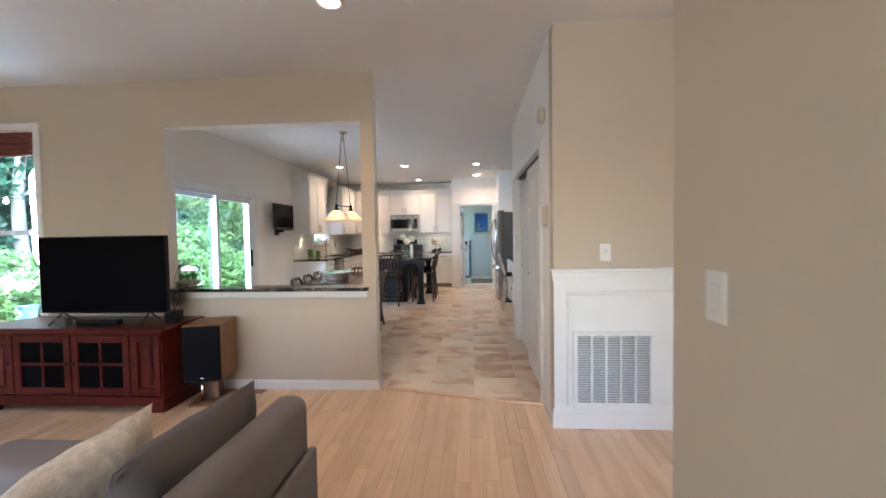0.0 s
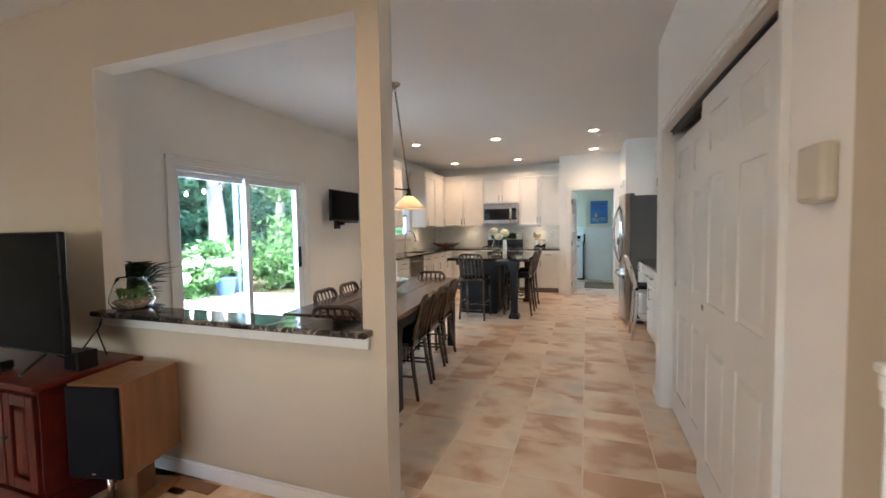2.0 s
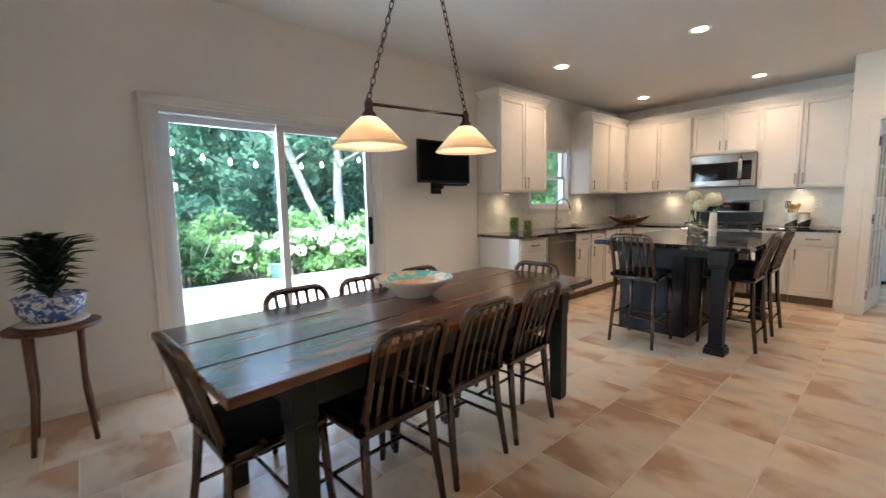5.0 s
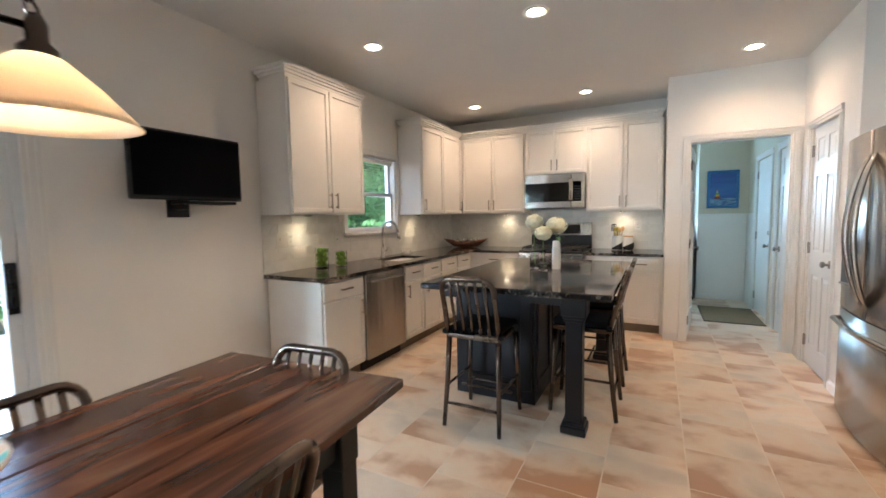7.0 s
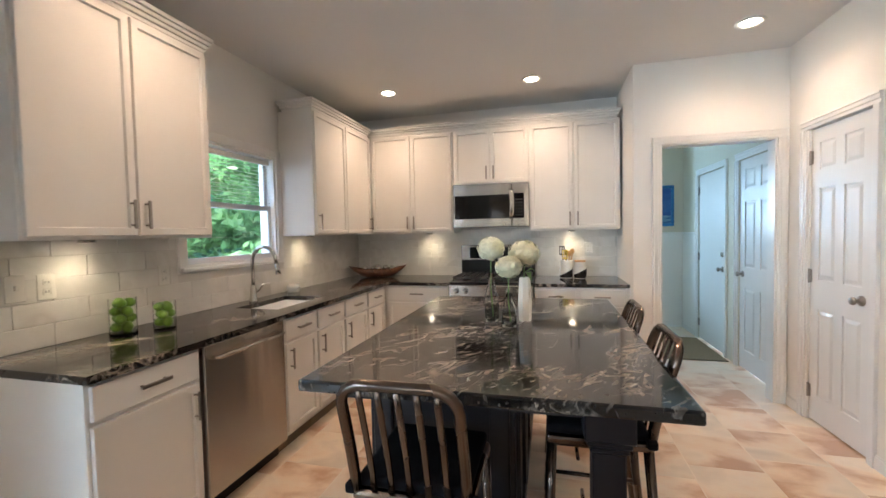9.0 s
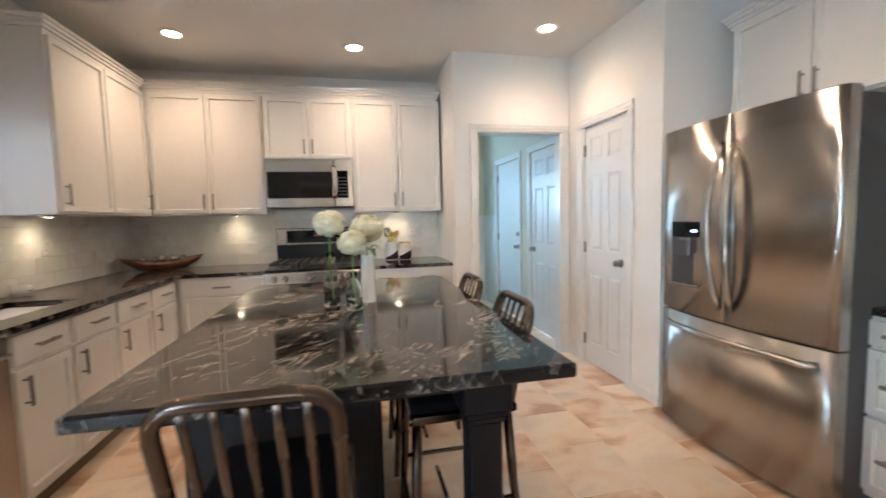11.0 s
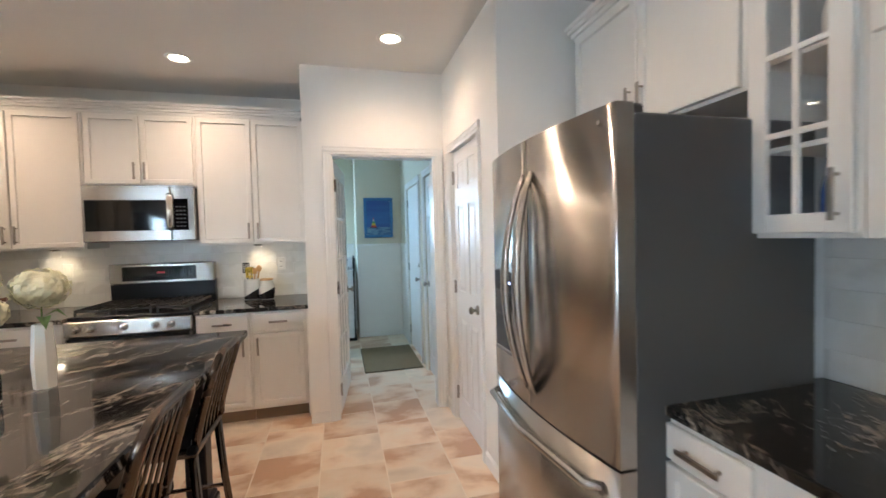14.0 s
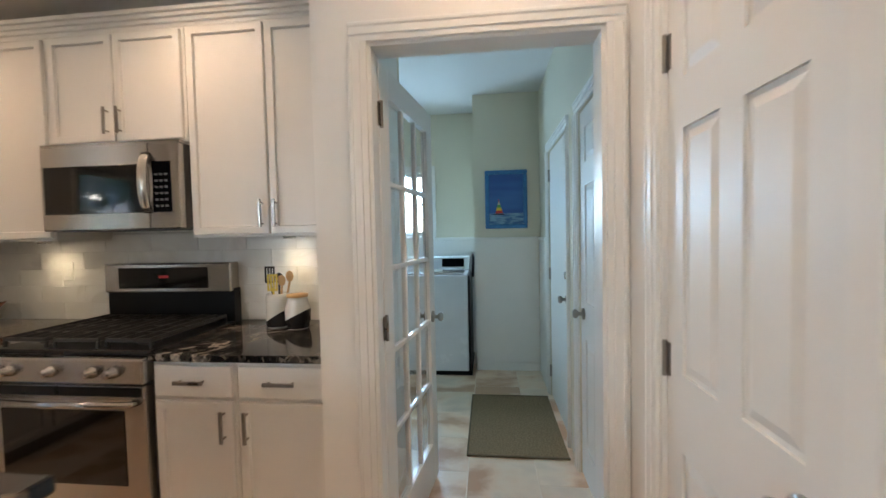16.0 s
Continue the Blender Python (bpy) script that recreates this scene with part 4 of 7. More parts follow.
def bowed(x0, x1, z0, z1, y0, bulge, thick):
    """A door skin bowed outwards over the whole fridge width."""
    bm = bmesh.new()
    n = 12
    f = [bm.verts.new((x0 + (x1 - x0) * i / n, y0 - bulge * (1 - ((x0 + (x1 - x0) * i / n) / FW * 2 - 1) ** 2), z)) for z in (z0, z1) for i in range(n + 1)]
    bk = [bm.verts.new((x0 + (x1 - x0) * i / n, y0 + thick, z)) for z in (z0, z1) for i in range(n + 1)]
    for i in range(n):
        bm.faces.new((f[i], f[i + 1], f[n + 2 + i], f[n + 1 + i]))
        bm.faces.new((bk[i + 1], bk[i], bk[n + 1 + i], bk[n + 2 + i]))
        bm.faces.new((f[n + 1 + i], f[n + 2 + i], bk[n + 2 + i], bk[n + 1 + i]))
        bm.faces.new((f[i + 1], f[i], bk[i], bk[i + 1]))
    bm.faces.new((f[0], f[n + 1], bk[n + 1], bk[0])), bm.faces.new((f[n], bk[n], bk[2 * n + 1], f[2 * n + 1]))
    return bm


part("body", bx(0.004, FW - 0.004, 0.0, 0.70, 0.03, 1.765, bev=0.006), GREY_SIDE, t, "dark grey metal fridge body")
part("foot_grille", bx(0.02, FW - 0.02, 0.02, 0.5, 0.0, 0.03), BLACK, t)
dl = part("left_door", bowed(0.0, FW / 2 - 0.003, 0.735, 1.79, -0.058, 0.045, 0.055), STEEL, t, smooth=False)
dr = part("right_door", bowed(FW / 2 + 0.003, FW, 0.735, 1.79, -0.058, 0.045, 0.055), STEEL, t)
dz = part("freezer_drawer", bowed(0.0, FW, 0.04, 0.725, -0.058, 0.045, 0.055), STEEL, t)
for d in (dl, dr, dz):
    for p in d.data.polygons:
        p.use_smooth = abs(p.normal.z) < 0.5 and p.normal.y < -0.5
for s, d in ((-1, dl), (1, dr)):
    x = FW / 2 + s * 0.034
    pts = [(x + s * 0.020 * math.sin(math.pi * k / 14), -0.098 - 0.085 * math.sin(math.pi * k / 14) ** 0.75, 0.80 + 0.86 * k / 14) for k in range(15)]
    part("handle", tube(pts, [0.012 + 0.010 * math.sin(math.pi * k / 14) ** 0.5 for k in range(15)], 12, flat=0.7), STEEL_H, d, "broad bowed steel door handle", True)
part("handle", tube([(0.06, -0.075, 0.655), (0.09, -0.115, 0.655), (FW / 2, -0.155, 0.655), (FW - 0.09, -0.115, 0.655), (FW - 0.06, -0.075, 0.655)], 0.016, 10), STEEL_H, dz, smooth=True)
dp = part("dispenser_recess", bx(0.10, 0.31, -0.094, -0.085, 0.88, 1.26, bev=0.004), GREY_SIDE, dl, "grey water dispenser recess")
part("dispenser_panel", bx(0.105, 0.305, -0.0975, -0.093, 1.17, 1.255), BLACK, dl)
part("dispenser_paddle", bx(0.17, 0.25, -0.12, -0.093, 1.06, 1.165, bev=0.01), GREY_SIDE, dl)
part("dispenser_digits", bx(0.245, 0.285, -0.0985, -0.0974, 1.20, 1.212), glow_mat("blue_digit_light", (0.35, 0.45, 1.0), 0.4), dl)
part("drip_tray", bx(0.11, 0.30, -0.105, -0.09, 0.885, 0.90, bev=0.003), NICKEL, dl)
for x in (0.03, FW - 0.11):
    part("hinge_cover", bx(x, x + 0.08, -0.05, 0.06, 1.766, 1.80, bev=0.008), GREY_SIDE, t)
part("badge", bx(FW - 0.10, FW - 0.06, -0.071, -0.066, 1.74, 1.752), CHROME, dr)

# ---- desk wall ----
DX = 0.72
base_unit(pose(DX, 7.995, 0, 0, 0, -90), 0.30, stack=3, lab="white three-drawer desk cabinet", dep=0.655)
base_unit(pose(DX, 7.085, 0, 0, 0, -90), 0.295, stack=2, lab="white desk cabinet with a file drawer", dep=0.655)
base_unit(pose(DX, 6.787, 0, 0, 0, -90), 0.315, side="l", drawers=1, lab="white desk end cabinet", dep=0.655)
t = thing("desk_apron", pose(0, 0, 0), "white desk knee-space apron and back", "panel")
part("apron", bx(DX, DX + 0.02, 7.087, 7.693, 0.77, 0.872), CAB, t)
part("back_panel", bx(1.35, 1.375, 7.087, 7.693, 0.0, 0.872), CAB, t)
solid("desk_countertop", bx(0.70, XR - 0.003, 6.455, 8.005, CT0, CT1, bev=0.004), GRANITE, "polished black granite desk top with white veins", "countertop", "")
wall_unit(pose(1.05, 8.95, 0, 0, 0, -90), 0.945, 1.862, 2.46, 2, lab="white two-door cabinet above the refrigerator")
wall_unit(pose(1.05, 8.003, 0, 0, 0, -90), 0.30, UZ0, 2.46, 1, glass=(2, 4), open_body=True, lab="white wall cabinet with a glass lattice door", sides="r")
wall_unit(pose(1.05, 7.07, 0, 0, 0, -90), 0.31, UZ0, 2.46, 1, glass=(2, 4), open_body=True, lab="white wall cabinet with a glass lattice door, dishes inside", sides="l")
nk = wall_unit(pose(1.05, 7.70, 0, 0, 0, -90), 0.627, 1.872, 2.46, 2, lab="white two-door cabinet over an open display nook")
NW = 0.627
for nm, b in zip(("nook_side", "nook_side", "nook_back", "nook_floor"), ((0, 0.045, 0, 0.325, UZ0, 1.872), (NW - 0.045, NW, 0, 0.325, UZ0, 1.872), (0.045, NW - 0.045, 0.315, 0.325, UZ0, 1.872), (0.045, NW - 0.045, 0, 0.315, UZ0, UZ0 + 0.035))):
    part(nm, bx(*b), CAB, nk)
part("shelf", bx(0.046, NW - 0.046, 0.002, 0.314, 1.535, 1.548), CAB, nk)
for i in range(1, 5):
    x = 0.045 + (NW - 0.09) * i / 5
    part("divider", bx(x - 0.006, x + 0.006, 0.002, 0.314, UZ0 + 0.036, 1.534), CAB, nk)
crown([(1.05, 1.36, 6.78, 8.98)])

# ---- island ----
t = thing("kitchen_island", pose(0, 0, 0), "black painted kitchen island with panelled sides", "kitchen island")
part("body", bx(-1.90, -1.29, 8.12, 9.46, 0.0, 0.862, bev=0.003), ISLAND, t)
for y0, y1 in ((8.15, 8.56), (8.60, 9.0), (9.04, 9.43)):
    bm = bmesh.new()
    for b in ((y0, y0 + 0.06, 0.1, 0.84), (y1 - 0.06, y1, 0.1, 0.84), (y0 + 0.06, y1 - 0.06, 0.1, 0.17), (y0 + 0.06, y1 - 0.06, 0.77, 0.84)):
        box(bm, -1.289, -1.272, b[0], b[1], b[2], b[3], bev=0.003)
    part("side_panel", bm, ISLAND, t)
bm = bmesh.new()
for b in ((-1.88, -1.80, 0.1, 0.84), (-1.39, -1.31, 0.1, 0.84), (-1.80, -1.39, 0.1, 0.18), (-1.80, -1.39, 0.76, 0.84)):
    box(bm, b[0], b[1], 8.102, 8.119, b[2], b[3], bev=0.003)
part("end_panel", bm, ISLAND, t)
for py in (7.90, 9.36):
    bm = bmesh.new()
    px, h = -0.98, 0.055
    for z0, z1, r in ((0, 0.05, 0.075), (0.05, 0.075, 0.066), (0.075, 0.70, 0.05), (0.70, 0.72, 0.058), (0.72, 0.74, 0.066), (0.74, 0.862, 0.075)):
        box(bm, px - r, px + r, py - r, py + r, z0, z1, bev=0.005)
    part("post", bm, ISLAND, t)
part("apron", bx(-1.29, -0.95, 9.33, 9.39, 0.79, 0.862), ISLAND, t)
part("apron", bx(-1.88, -1.03, 7.88, 7.92, 0.79, 0.862), ISLAND, t)
bm = bx(-1.98, -0.757, 7.722, 9.555, 0.864, 0.905, bev=0.008, seg=2)
solid("island_countertop", bm, GRANITE, "polished black granite island top with white veins", "countertop", "")


# ---- chairs ----
def slat_chair(name, seat_h, top_h, metal, label, group, w=0.375, d=0.38):
    """A navy-style metal chair facing +y with a slatted back; origin on the floor under the seat."""
    t = thing(name, pose(0, 0, 0), label, "stool" if seat_h > 0.55 else "chair", group)
    hw, hd = w / 2, d / 2
    part("seat", bx(-hw, hw, -hd, hd, seat_h - 0.035, seat_h, bev=0.012, seg=2), metal, t)
    part("cushion", bx(-hw + 0.01, hw - 0.01, -hd + 0.015, hd, seat_h + 0.001, seat_h + 0.04, bev=0.016, seg=3), CUSHION, t, "black seat cushion", True)
    for sx in (-1, 1):
        part("leg", tube([(sx * (hw - 0.02), hd - 0.02, seat_h - 0.02), (sx * (hw - 0.01), hd - 0.01, seat_h * 0.5), (sx * (hw + 0.0), hd + 0.01, 0)], [0.019, 0.017, 0.014], 8), metal, t, smooth=True)
        part("leg", tube([(sx * (hw - 0.02), -hd + 0.02, seat_h - 0.02), (sx * (hw - 0.012), -hd - 0.0, seat_h * 0.5), (sx * hw, -hd - 0.035, 0)], [0.019, 0.017, 0.014], 8), metal, t, smooth=True)
        part("side_stretcher", tube([(sx * (hw - 0.005), hd - 0.005, seat_h * 0.42), (sx * (hw - 0.005), -hd - 0.012, seat_h * 0.42)], 0.009, 6), metal, t, smooth=True)
        part("cushion_tie", bx(sx * hw - 0.02, sx * hw + 0.02, -hd - 0.005, -hd + 0.03, seat_h - 0.012, seat_h + 0.02, bev=0.005), CUSHION, t)
    lv = 0.42 if seat_h < 0.55 else 0.30
    part("cross_stretcher", tube([(-hw + 0.005, hd * 0.2, seat_h * lv), (hw - 0.005, hd * 0.2, seat_h * lv)], 0.009, 6), metal, t, smooth=True)
    if seat_h > 0.55:
        for yy, lv in ((hd, 0.28), (-hd - 0.01, 0.24)):
            part("foot_rail", tube([(-hw + 0.0, yy, seat_h * lv), (hw, yy, seat_h * lv)], 0.010, 6), metal, t, smooth=True)
    lean = 0.10

    def back(u, z):
        return (u, -hd + 0.01 - lean * (max(z - seat_h, 0) / (top_h - seat_h)) ** 1.2, z)
    pts = []
    r = 0.07
    for z in np.linspace(seat_h - 0.02, top_h - r, 5):
        pts.append(back(-hw + 0.015, max(z, seat_h)))
    for a in np.linspace(0, math.pi / 2, 5)[1:]:
        pts.append(back(-hw + 0.015 + r - r * math.cos(a), top_h - r + r * math.sin(a)))
    for u in np.linspace(-hw + 0.015 + r, hw - 0.015 - r, 4)[1:]:
        pts.append(back(u, top_h))
    for a in np.linspace(math.pi / 2, 0, 5)[1:]:
        pts.append(back(hw - 0.015 - r + r * math.cos(a), top_h - r + r * math.sin(a)))
    for z in np.linspace(top_h - r, seat_h, 5)[1:]:
        pts.append(back(hw - 0.015, z))
    part("back_frame", tube(pts, 0.017, 8), metal, t, smooth=True)
    n = 5
    for i in range(n):
        u = -hw + 0.015 + (w - 0.03) * (i + 1) / (n + 1)
        x = [back(u, z) for z in np.linspace(seat_h - 0.005, top_h - 0.005, 6)]
        part("slat", tube(x, 0.011, 6, flat=0.45), metal, t, smooth=True)
    return t


TM = pose(-1.712, 5.40, 0, 0, 0, 4.6)
dc = slat_chair("dining_chair", 0.45, 0.825, GUN, "brown gunmetal slat-back dining chair with black cushion", "chairs round the dining table")
spots = [(0.0, -0.885, 0), (0.215, -0.50, 90), (0.215, -0.04, 90), (0.215, 0.43, 90), (-0.215, -0.47, -90), (-0.215, -0.03, -90), (-0.215, 0.42, -90), (0.03, 0.84, 180)]
dc.matrix_world = TM @ pose(spots[0][0], spots[0][1], 0, 0, 0, spots[0][2])
for x, y, r in spots[1:]:
    copy_thing(dc, TM @ pose(x, y, 0, 0, 0, r))
st = slat_chair("counter_stool", 0.61, 0.975, GUN, "brown gunmetal slat-back counter stool with black cushion", "stools at the island")
st.matrix_world = pose(-1.56, 7.83, 0)
copy_thing(st, pose(-0.98, 8.30, 0, 0, 0, 90))
copy_thing(st, pose(-0.98, 8.93, 0, 0, 0, 90))
ds = slat_chair("desk_stool", 0.61, 0.98, ALU, "bright aluminium slat-back stool at the desk", "")
ds.matrix_world = pose(0.77, 7.25, 0, 0, 0, -90)

# ---- dining table ----
t = thing("dining_table", TM, "farmhouse table with reddish plank top and black base", "dining table")
for i in range(3):
    x0 = -0.445 + 0.2967 * i
    part("plank", bx(x0 + 0.004, x0 + 0.2927, -1.132, 1.132, 0.725, 0.76, bev=0.004), TABLEWOOD, t)
for a in ((-0.288, 0.288, -0.905, -0.88), (-0.288, 0.288, 0.88, 0.905), (-0.36, -0.335, -0.833, 0.833), (0.335, 0.36, -0.833, 0.833)):
    part("apron", bx(*a, 0.60, 0.724), TABLE_BLACK, t)
for sx in (-1, 1):
    for sy in (-1, 1):
        cx, cy = sx * 0.335, sy * 0.88
        bm = bmesh.new()
        box(bm, cx - 0.045, cx + 0.045, cy - 0.045, cy + 0.045, 0.56, 0.7245, bev=0.004)
        vs = box(bm, cx - 0.04, cx + 0.04, cy - 0.04, cy + 0.04, 0, 0.56, bev=0.003)
        part("leg", bm, TABLE_BLACK, t)
bl = lathe([(0, 0.0), (0.10, 0.0), (0.105, 0.012), (0.16, 0.055), (0.218, 0.095), (0.222, 0.103), (0.214, 0.10), (0.13, 0.05), (0, 0.03)], 36)
b = thing("serving_bowl", TM @ pose(-0.12, 0.05, 0.76), "wide cream ceramic bowl with turquoise painted rim", "bowl")
part("bowl_body", bl, CERAMIC, b, smooth=True)
part("inner_glaze", lathe([(0.149, 0.0635), (0.13, 0.0520), (0.07, 0.042), (0, 0.0325)], 36), mat("tan_glaze", (0.60, 0.43, 0.29), 0.3, var=0.15, scale=14), b, "tan glazed inside", True)
part("painted_rim", lathe([(0.2155, 0.1015), (0.150, 0.063), (0.151, 0.065), (0.2145, 0.1035)], 36), ramp_mat("turquoise_glaze", [(0.40, (0.12, 0.42, 0.44)), (0.48, (0.22, 0.5, 0.5)), (0.53, (0.66, 0.60, 0.5)), (0.66, (0.6, 0.42, 0.28))], 0.25, 14), b, smooth=True)

# ---- pendant over the table ----
t = thing("pendant_light", pose(-1.70, 5.43, 0), "two-shade hanging lamp with alabaster glass cones", "pendant light")
part("canopy", lathe([(0, CEIL - 0.035), (0.03, CEIL - 0.033), (0.06, CEIL - 0.015), (0.065, CEIL)], 24), CHROME, t, smooth=True)
part("bar", tube([(0.01, -0.33, 1.733), (-0.01, 0.30, 1.762)], 0.008, 8), GUN, t, smooth=True)
for sy, dz in ((-0.33, -0.036), (0.30, -0.010)):
    a, bpt = Vector((0, sy * 0.08, CEIL - 0.03)), Vector((0, sy, 1.79 + dz))
    n = 26
    for i in range(n):
        p0, p1 = a.lerp(bpt, i / n), a.lerp(bpt, (i + 1.25) / n)
        mid, dv = (p0 + p1) / 2, (p1 - p0)
        q = dv.to_track_quat("Z", "Y").to_matrix().to_4x4() @ pose(0, 0, 0, 0, 0, 90 * (i % 2))
        Lh = dv.length / 2
        ring = [(0.010 * math.cos(k * math.pi / 4), 0, Lh * math.sin(k * math.pi / 4)) for k in range(9)]
        bm = tube(ring, 0.0032, 5)
        part("chain_link", bm, GUN, t, m=Matrix.Translation(mid) @ q)
    s = part("socket", lathe([(0, 1.80), (0.012, 1.795), (0.020, 1.775), (0.020, 1.74), (0.034, 1.725), (0.034, 1.705)], 16), GUN, t, smooth=True, m=pose(0, sy, dz))
    sh = part("shade", lathe([(0.03, 1.712), (0.045, 1.705), (0.10, 1.655), (0.158, 1.592), (0.174, 1.573), (0.170, 1.573), (0.154, 1.592), (0.097, 1.653), (0.042, 1.702)], 36), SHADE, t, "lit frosted alabaster glass shade", True, pose(0, sy, dz))
    part("bulb", lathe([(0, 1.625), (0.016, 1.63), (0.022, 1.65), (0.016, 1.68), (0.012, 1.71)], 12), BULB, sh, smooth=True)
    lamp("pendant_lamp", "POINT", pose(-1.70, 5.43 + sy, 1.60 + dz), PEND, WARM, 0.015)

# ---- ceiling lights ----
for x, y in DOWNLIGHTS:
    t = thing("recessed_light", pose(x, y, CEIL), "round white recessed ceiling light, switched on", "ceiling light", "recessed ceiling lights")
    part("trim_ring", lathe([(0.088, 0), (0.088, -0.006), (0.080, -0.010), (0.058, -0.003), (0.058, 0)], 28), TRIM, t, smooth=True)
    part("lens", lathe([(0.0, -0.003), (0.058, -0.002)], 28), BULB, t, "glowing warm lens")
    lamp("downlight", "SPOT", pose(x, y, CEIL - 0.015), DOWN * (1.35 if y < 3 else 1.0), WARM, 0.05, 150, 0.9)
t = thing("ceiling_vent", pose(0.355, 8.57, CEIL), "white slotted ceiling air vent", "air vent")
part("frame", box(box(box(bx(-0.17, 0.17, -0.085, -0.07, -0.008, 0), -0.17, 0.17, 0.07, 0.085, -0.008, 0), -0.17, -0.15, -0.07, 0.07, -0.008, 0), 0.15, 0.17, -0.07, 0.07, -0.008, 0), TRIM, t)
part("backing", bx(-0.15, 0.15, -0.07, 0.07, -0.002, 0), BLACK, t)
for i in range(7):
    part("slat", bx(-0.15, 0.15, -0.06 + i * 0.019, -0.053 + i * 0.019, -0.008, -0.003), TRIM, t)
# puck lights under the wall cabinets
for x, y in ((-3.27, 7.98), (-3.27, 9.85), (-2.45, 10.945), (-0.93, 10.945), (1.26, 7.38)):
    t = thing("puck_light", pose(x, y, UZ0), "small round under-cabinet light, switched on", "cabinet light", "under-cabinet lights")
    part("housing", lathe([(0, 0), (0.034, 0), (0.034, -0.012), (0.026, -0.014)], 18), CHROME, t, smooth=True)
    part("lens", lathe([(0, -0.0142), (0.026, -0.0141)], 18), PUCK, t)
    lamp("puck_lamp", "SPOT", pose(x, y, UZ0 - 0.02), PUCKP, (1.0, 0.78, 0.50), 0.02, 140, 0.9)

# ---- pass-through ledge ----
solid("ledge", bx(-2.74, -0.885, 3.40, 3.63, 0.873, 0.903, bev=0.008, seg=2), GRANITE, "polished black granite pass-through ledge", "ledge", "")
solid("ledge_apron", bx(-2.70, -0.90, 3.448, 3.469, 0.815, 0.872, bev=0.004), TRIM, "white trim board under the ledge", "trim")
OAK_ISLAND = ramp_mat("light_oak_floor_boards", [(0.2, (0.66, 0.44, 0.28)), (0.5, (0.76, 0.545, 0.37)), (0.8, (0.82, 0.62, 0.45))], 0.27, 5, 5, 0.4, (3.5, 0.25, 1), rand=0.09, bump=0.05, shift=30, island=True)

# ---- wall television ----
t = thing("wall_television", pose(-3.40, 6.97, 1.68), "small black television on a swivel wall arm", "television")
part("panel", bx(0.11, 0.15, -0.36, 0.36, -0.19, 0.24, bev=0.008), BLACK, t)
part("screen", bx(0.150, 0.153, -0.345, 0.345, -0.165, 0.225), SCREEN, t)
part("wall_plate", bx(0.0, 0.02, -0.09, 0.05, -0.3, -0.05, bev=0.004), BLACK, t)
part("arm", bx(0.02, 0.14, -0.06, -0.02, -0.25, -0.21, bev=0.005), BLACK, t)
part("arm", bx(0.02, 0.11, -0.05, -0.02, -0.12, -0.06), BLACK, t)
part("shelf", bx(0.03, 0.17, -0.08, 0.30, -0.215, -0.195, bev=0.004), BLACK, t)


# ---- living room ----
t = thing("media_console", pose(-3.905, 2.955, 0), "dark cherry media console with glass-paned doors", "media console")
CWD, CD, CH = 1.52, 0.49, 0.66
part("body", bx(0.02, CWD - 0.02, 0.03, CD, 0.09, CH - 0.03, bev=0.003), CHERRY, t)
part("top", bx(-0.02, CWD + 0.02, -0.01, CD + 0.005, CH - 0.03, CH, bev=0.008, seg=2), CHERRY, t)
bm = bx(0.0, CWD, 0.0, 0.03, 0.05, 0.12)
for x in (0.0, CWD - 0.14):
    box(bm, x, x + 0.14, 0.0, 0.03, 0, 0.05)
for x in (0.0, CWD - 0.04):
    box(bm, x, x + 0.04, 0.03, CD, 0, 0.10)
part("plinth", bm, CHERRY, t)
x = 0.02
for wd, kind in ((0.25, "panel"), (0.49, "glass"), (0.49, "glass"), (0.25, "panel")):
    fr = 0.055
    bm = bmesh.new()
    a0, a1 = x + 0.006, x + wd - 0.006
    for b in ((a0, a0 + fr, 0.13, 0.60), (a1 - fr, a1, 0.13, 0.60), (a0 + fr, a1 - fr, 0.13, 0.13 + fr), (a0 + fr, a1 - fr, 0.60 - fr, 0.60)):
        box(bm, b[0], b[1], 0.008, 0.029, b[2], b[3], bev=0.003)
    if kind == "panel":
        box(bm, a0 + fr + 0.02, a1 - fr - 0.02, 0.012, 0.029, 0.13 + fr + 0.02, 0.60 - fr - 0.02, bev=0.008)
    dd = part("door", bm, CHERRY, t)
    if kind == "glass":
        part("pane", bx(a0 + fr, a1 - fr, 0.020, 0.0295, 0.13 + fr, 0.60 - fr), SCREEN, dd, "dark reflecting cabinet glass")
        m0 = (a0 + a1) / 2
        part("muntin", bx(m0 - 0.01, m0 + 0.01, 0.012, 0.022, 0.13 + fr, 0.60 - fr), CHERRY, dd)
        part("muntin", bx(a0 + fr, a1 - fr, 0.0125, 0.0215, 0.36, 0.38), CHERRY, dd)
    kx = a1 - 0.025 if x < 0.7 else a0 + 0.025
    part("knob", lathe([(0, 0.022), (0.012, 0.02), (0.014, 0.012), (0.006, 0.006), (0.006, 0)], 12), BLACK_IRON, dd, smooth=True, m=pose(kx, 0.008, 0.38, 90))
    x += wd
t = thing("television", pose(-2.998, 3.12, CH), "large black flat television on two feet", "television")
part("panel", bx(-0.553, 0.553, 0.0, 0.035, 0.085, 0.715, bev=0.006), BLACK, t)
part("rear_housing", bx(-0.40, 0.40, 0.035, 0.075, 0.12, 0.5, bev=0.015), BLACK, t)
part("screen", bx(-0.543, 0.543, -0.003, 0.0, 0.10, 0.705), SCREEN, t)
for sx in (-0.38, 0.38):
    part("foot", tube([(sx, -0.10, 0.006), (sx, 0.02, 0.09), (sx, 0.13, 0.006)], 0.008, 6), BLACK, t, smooth=True)
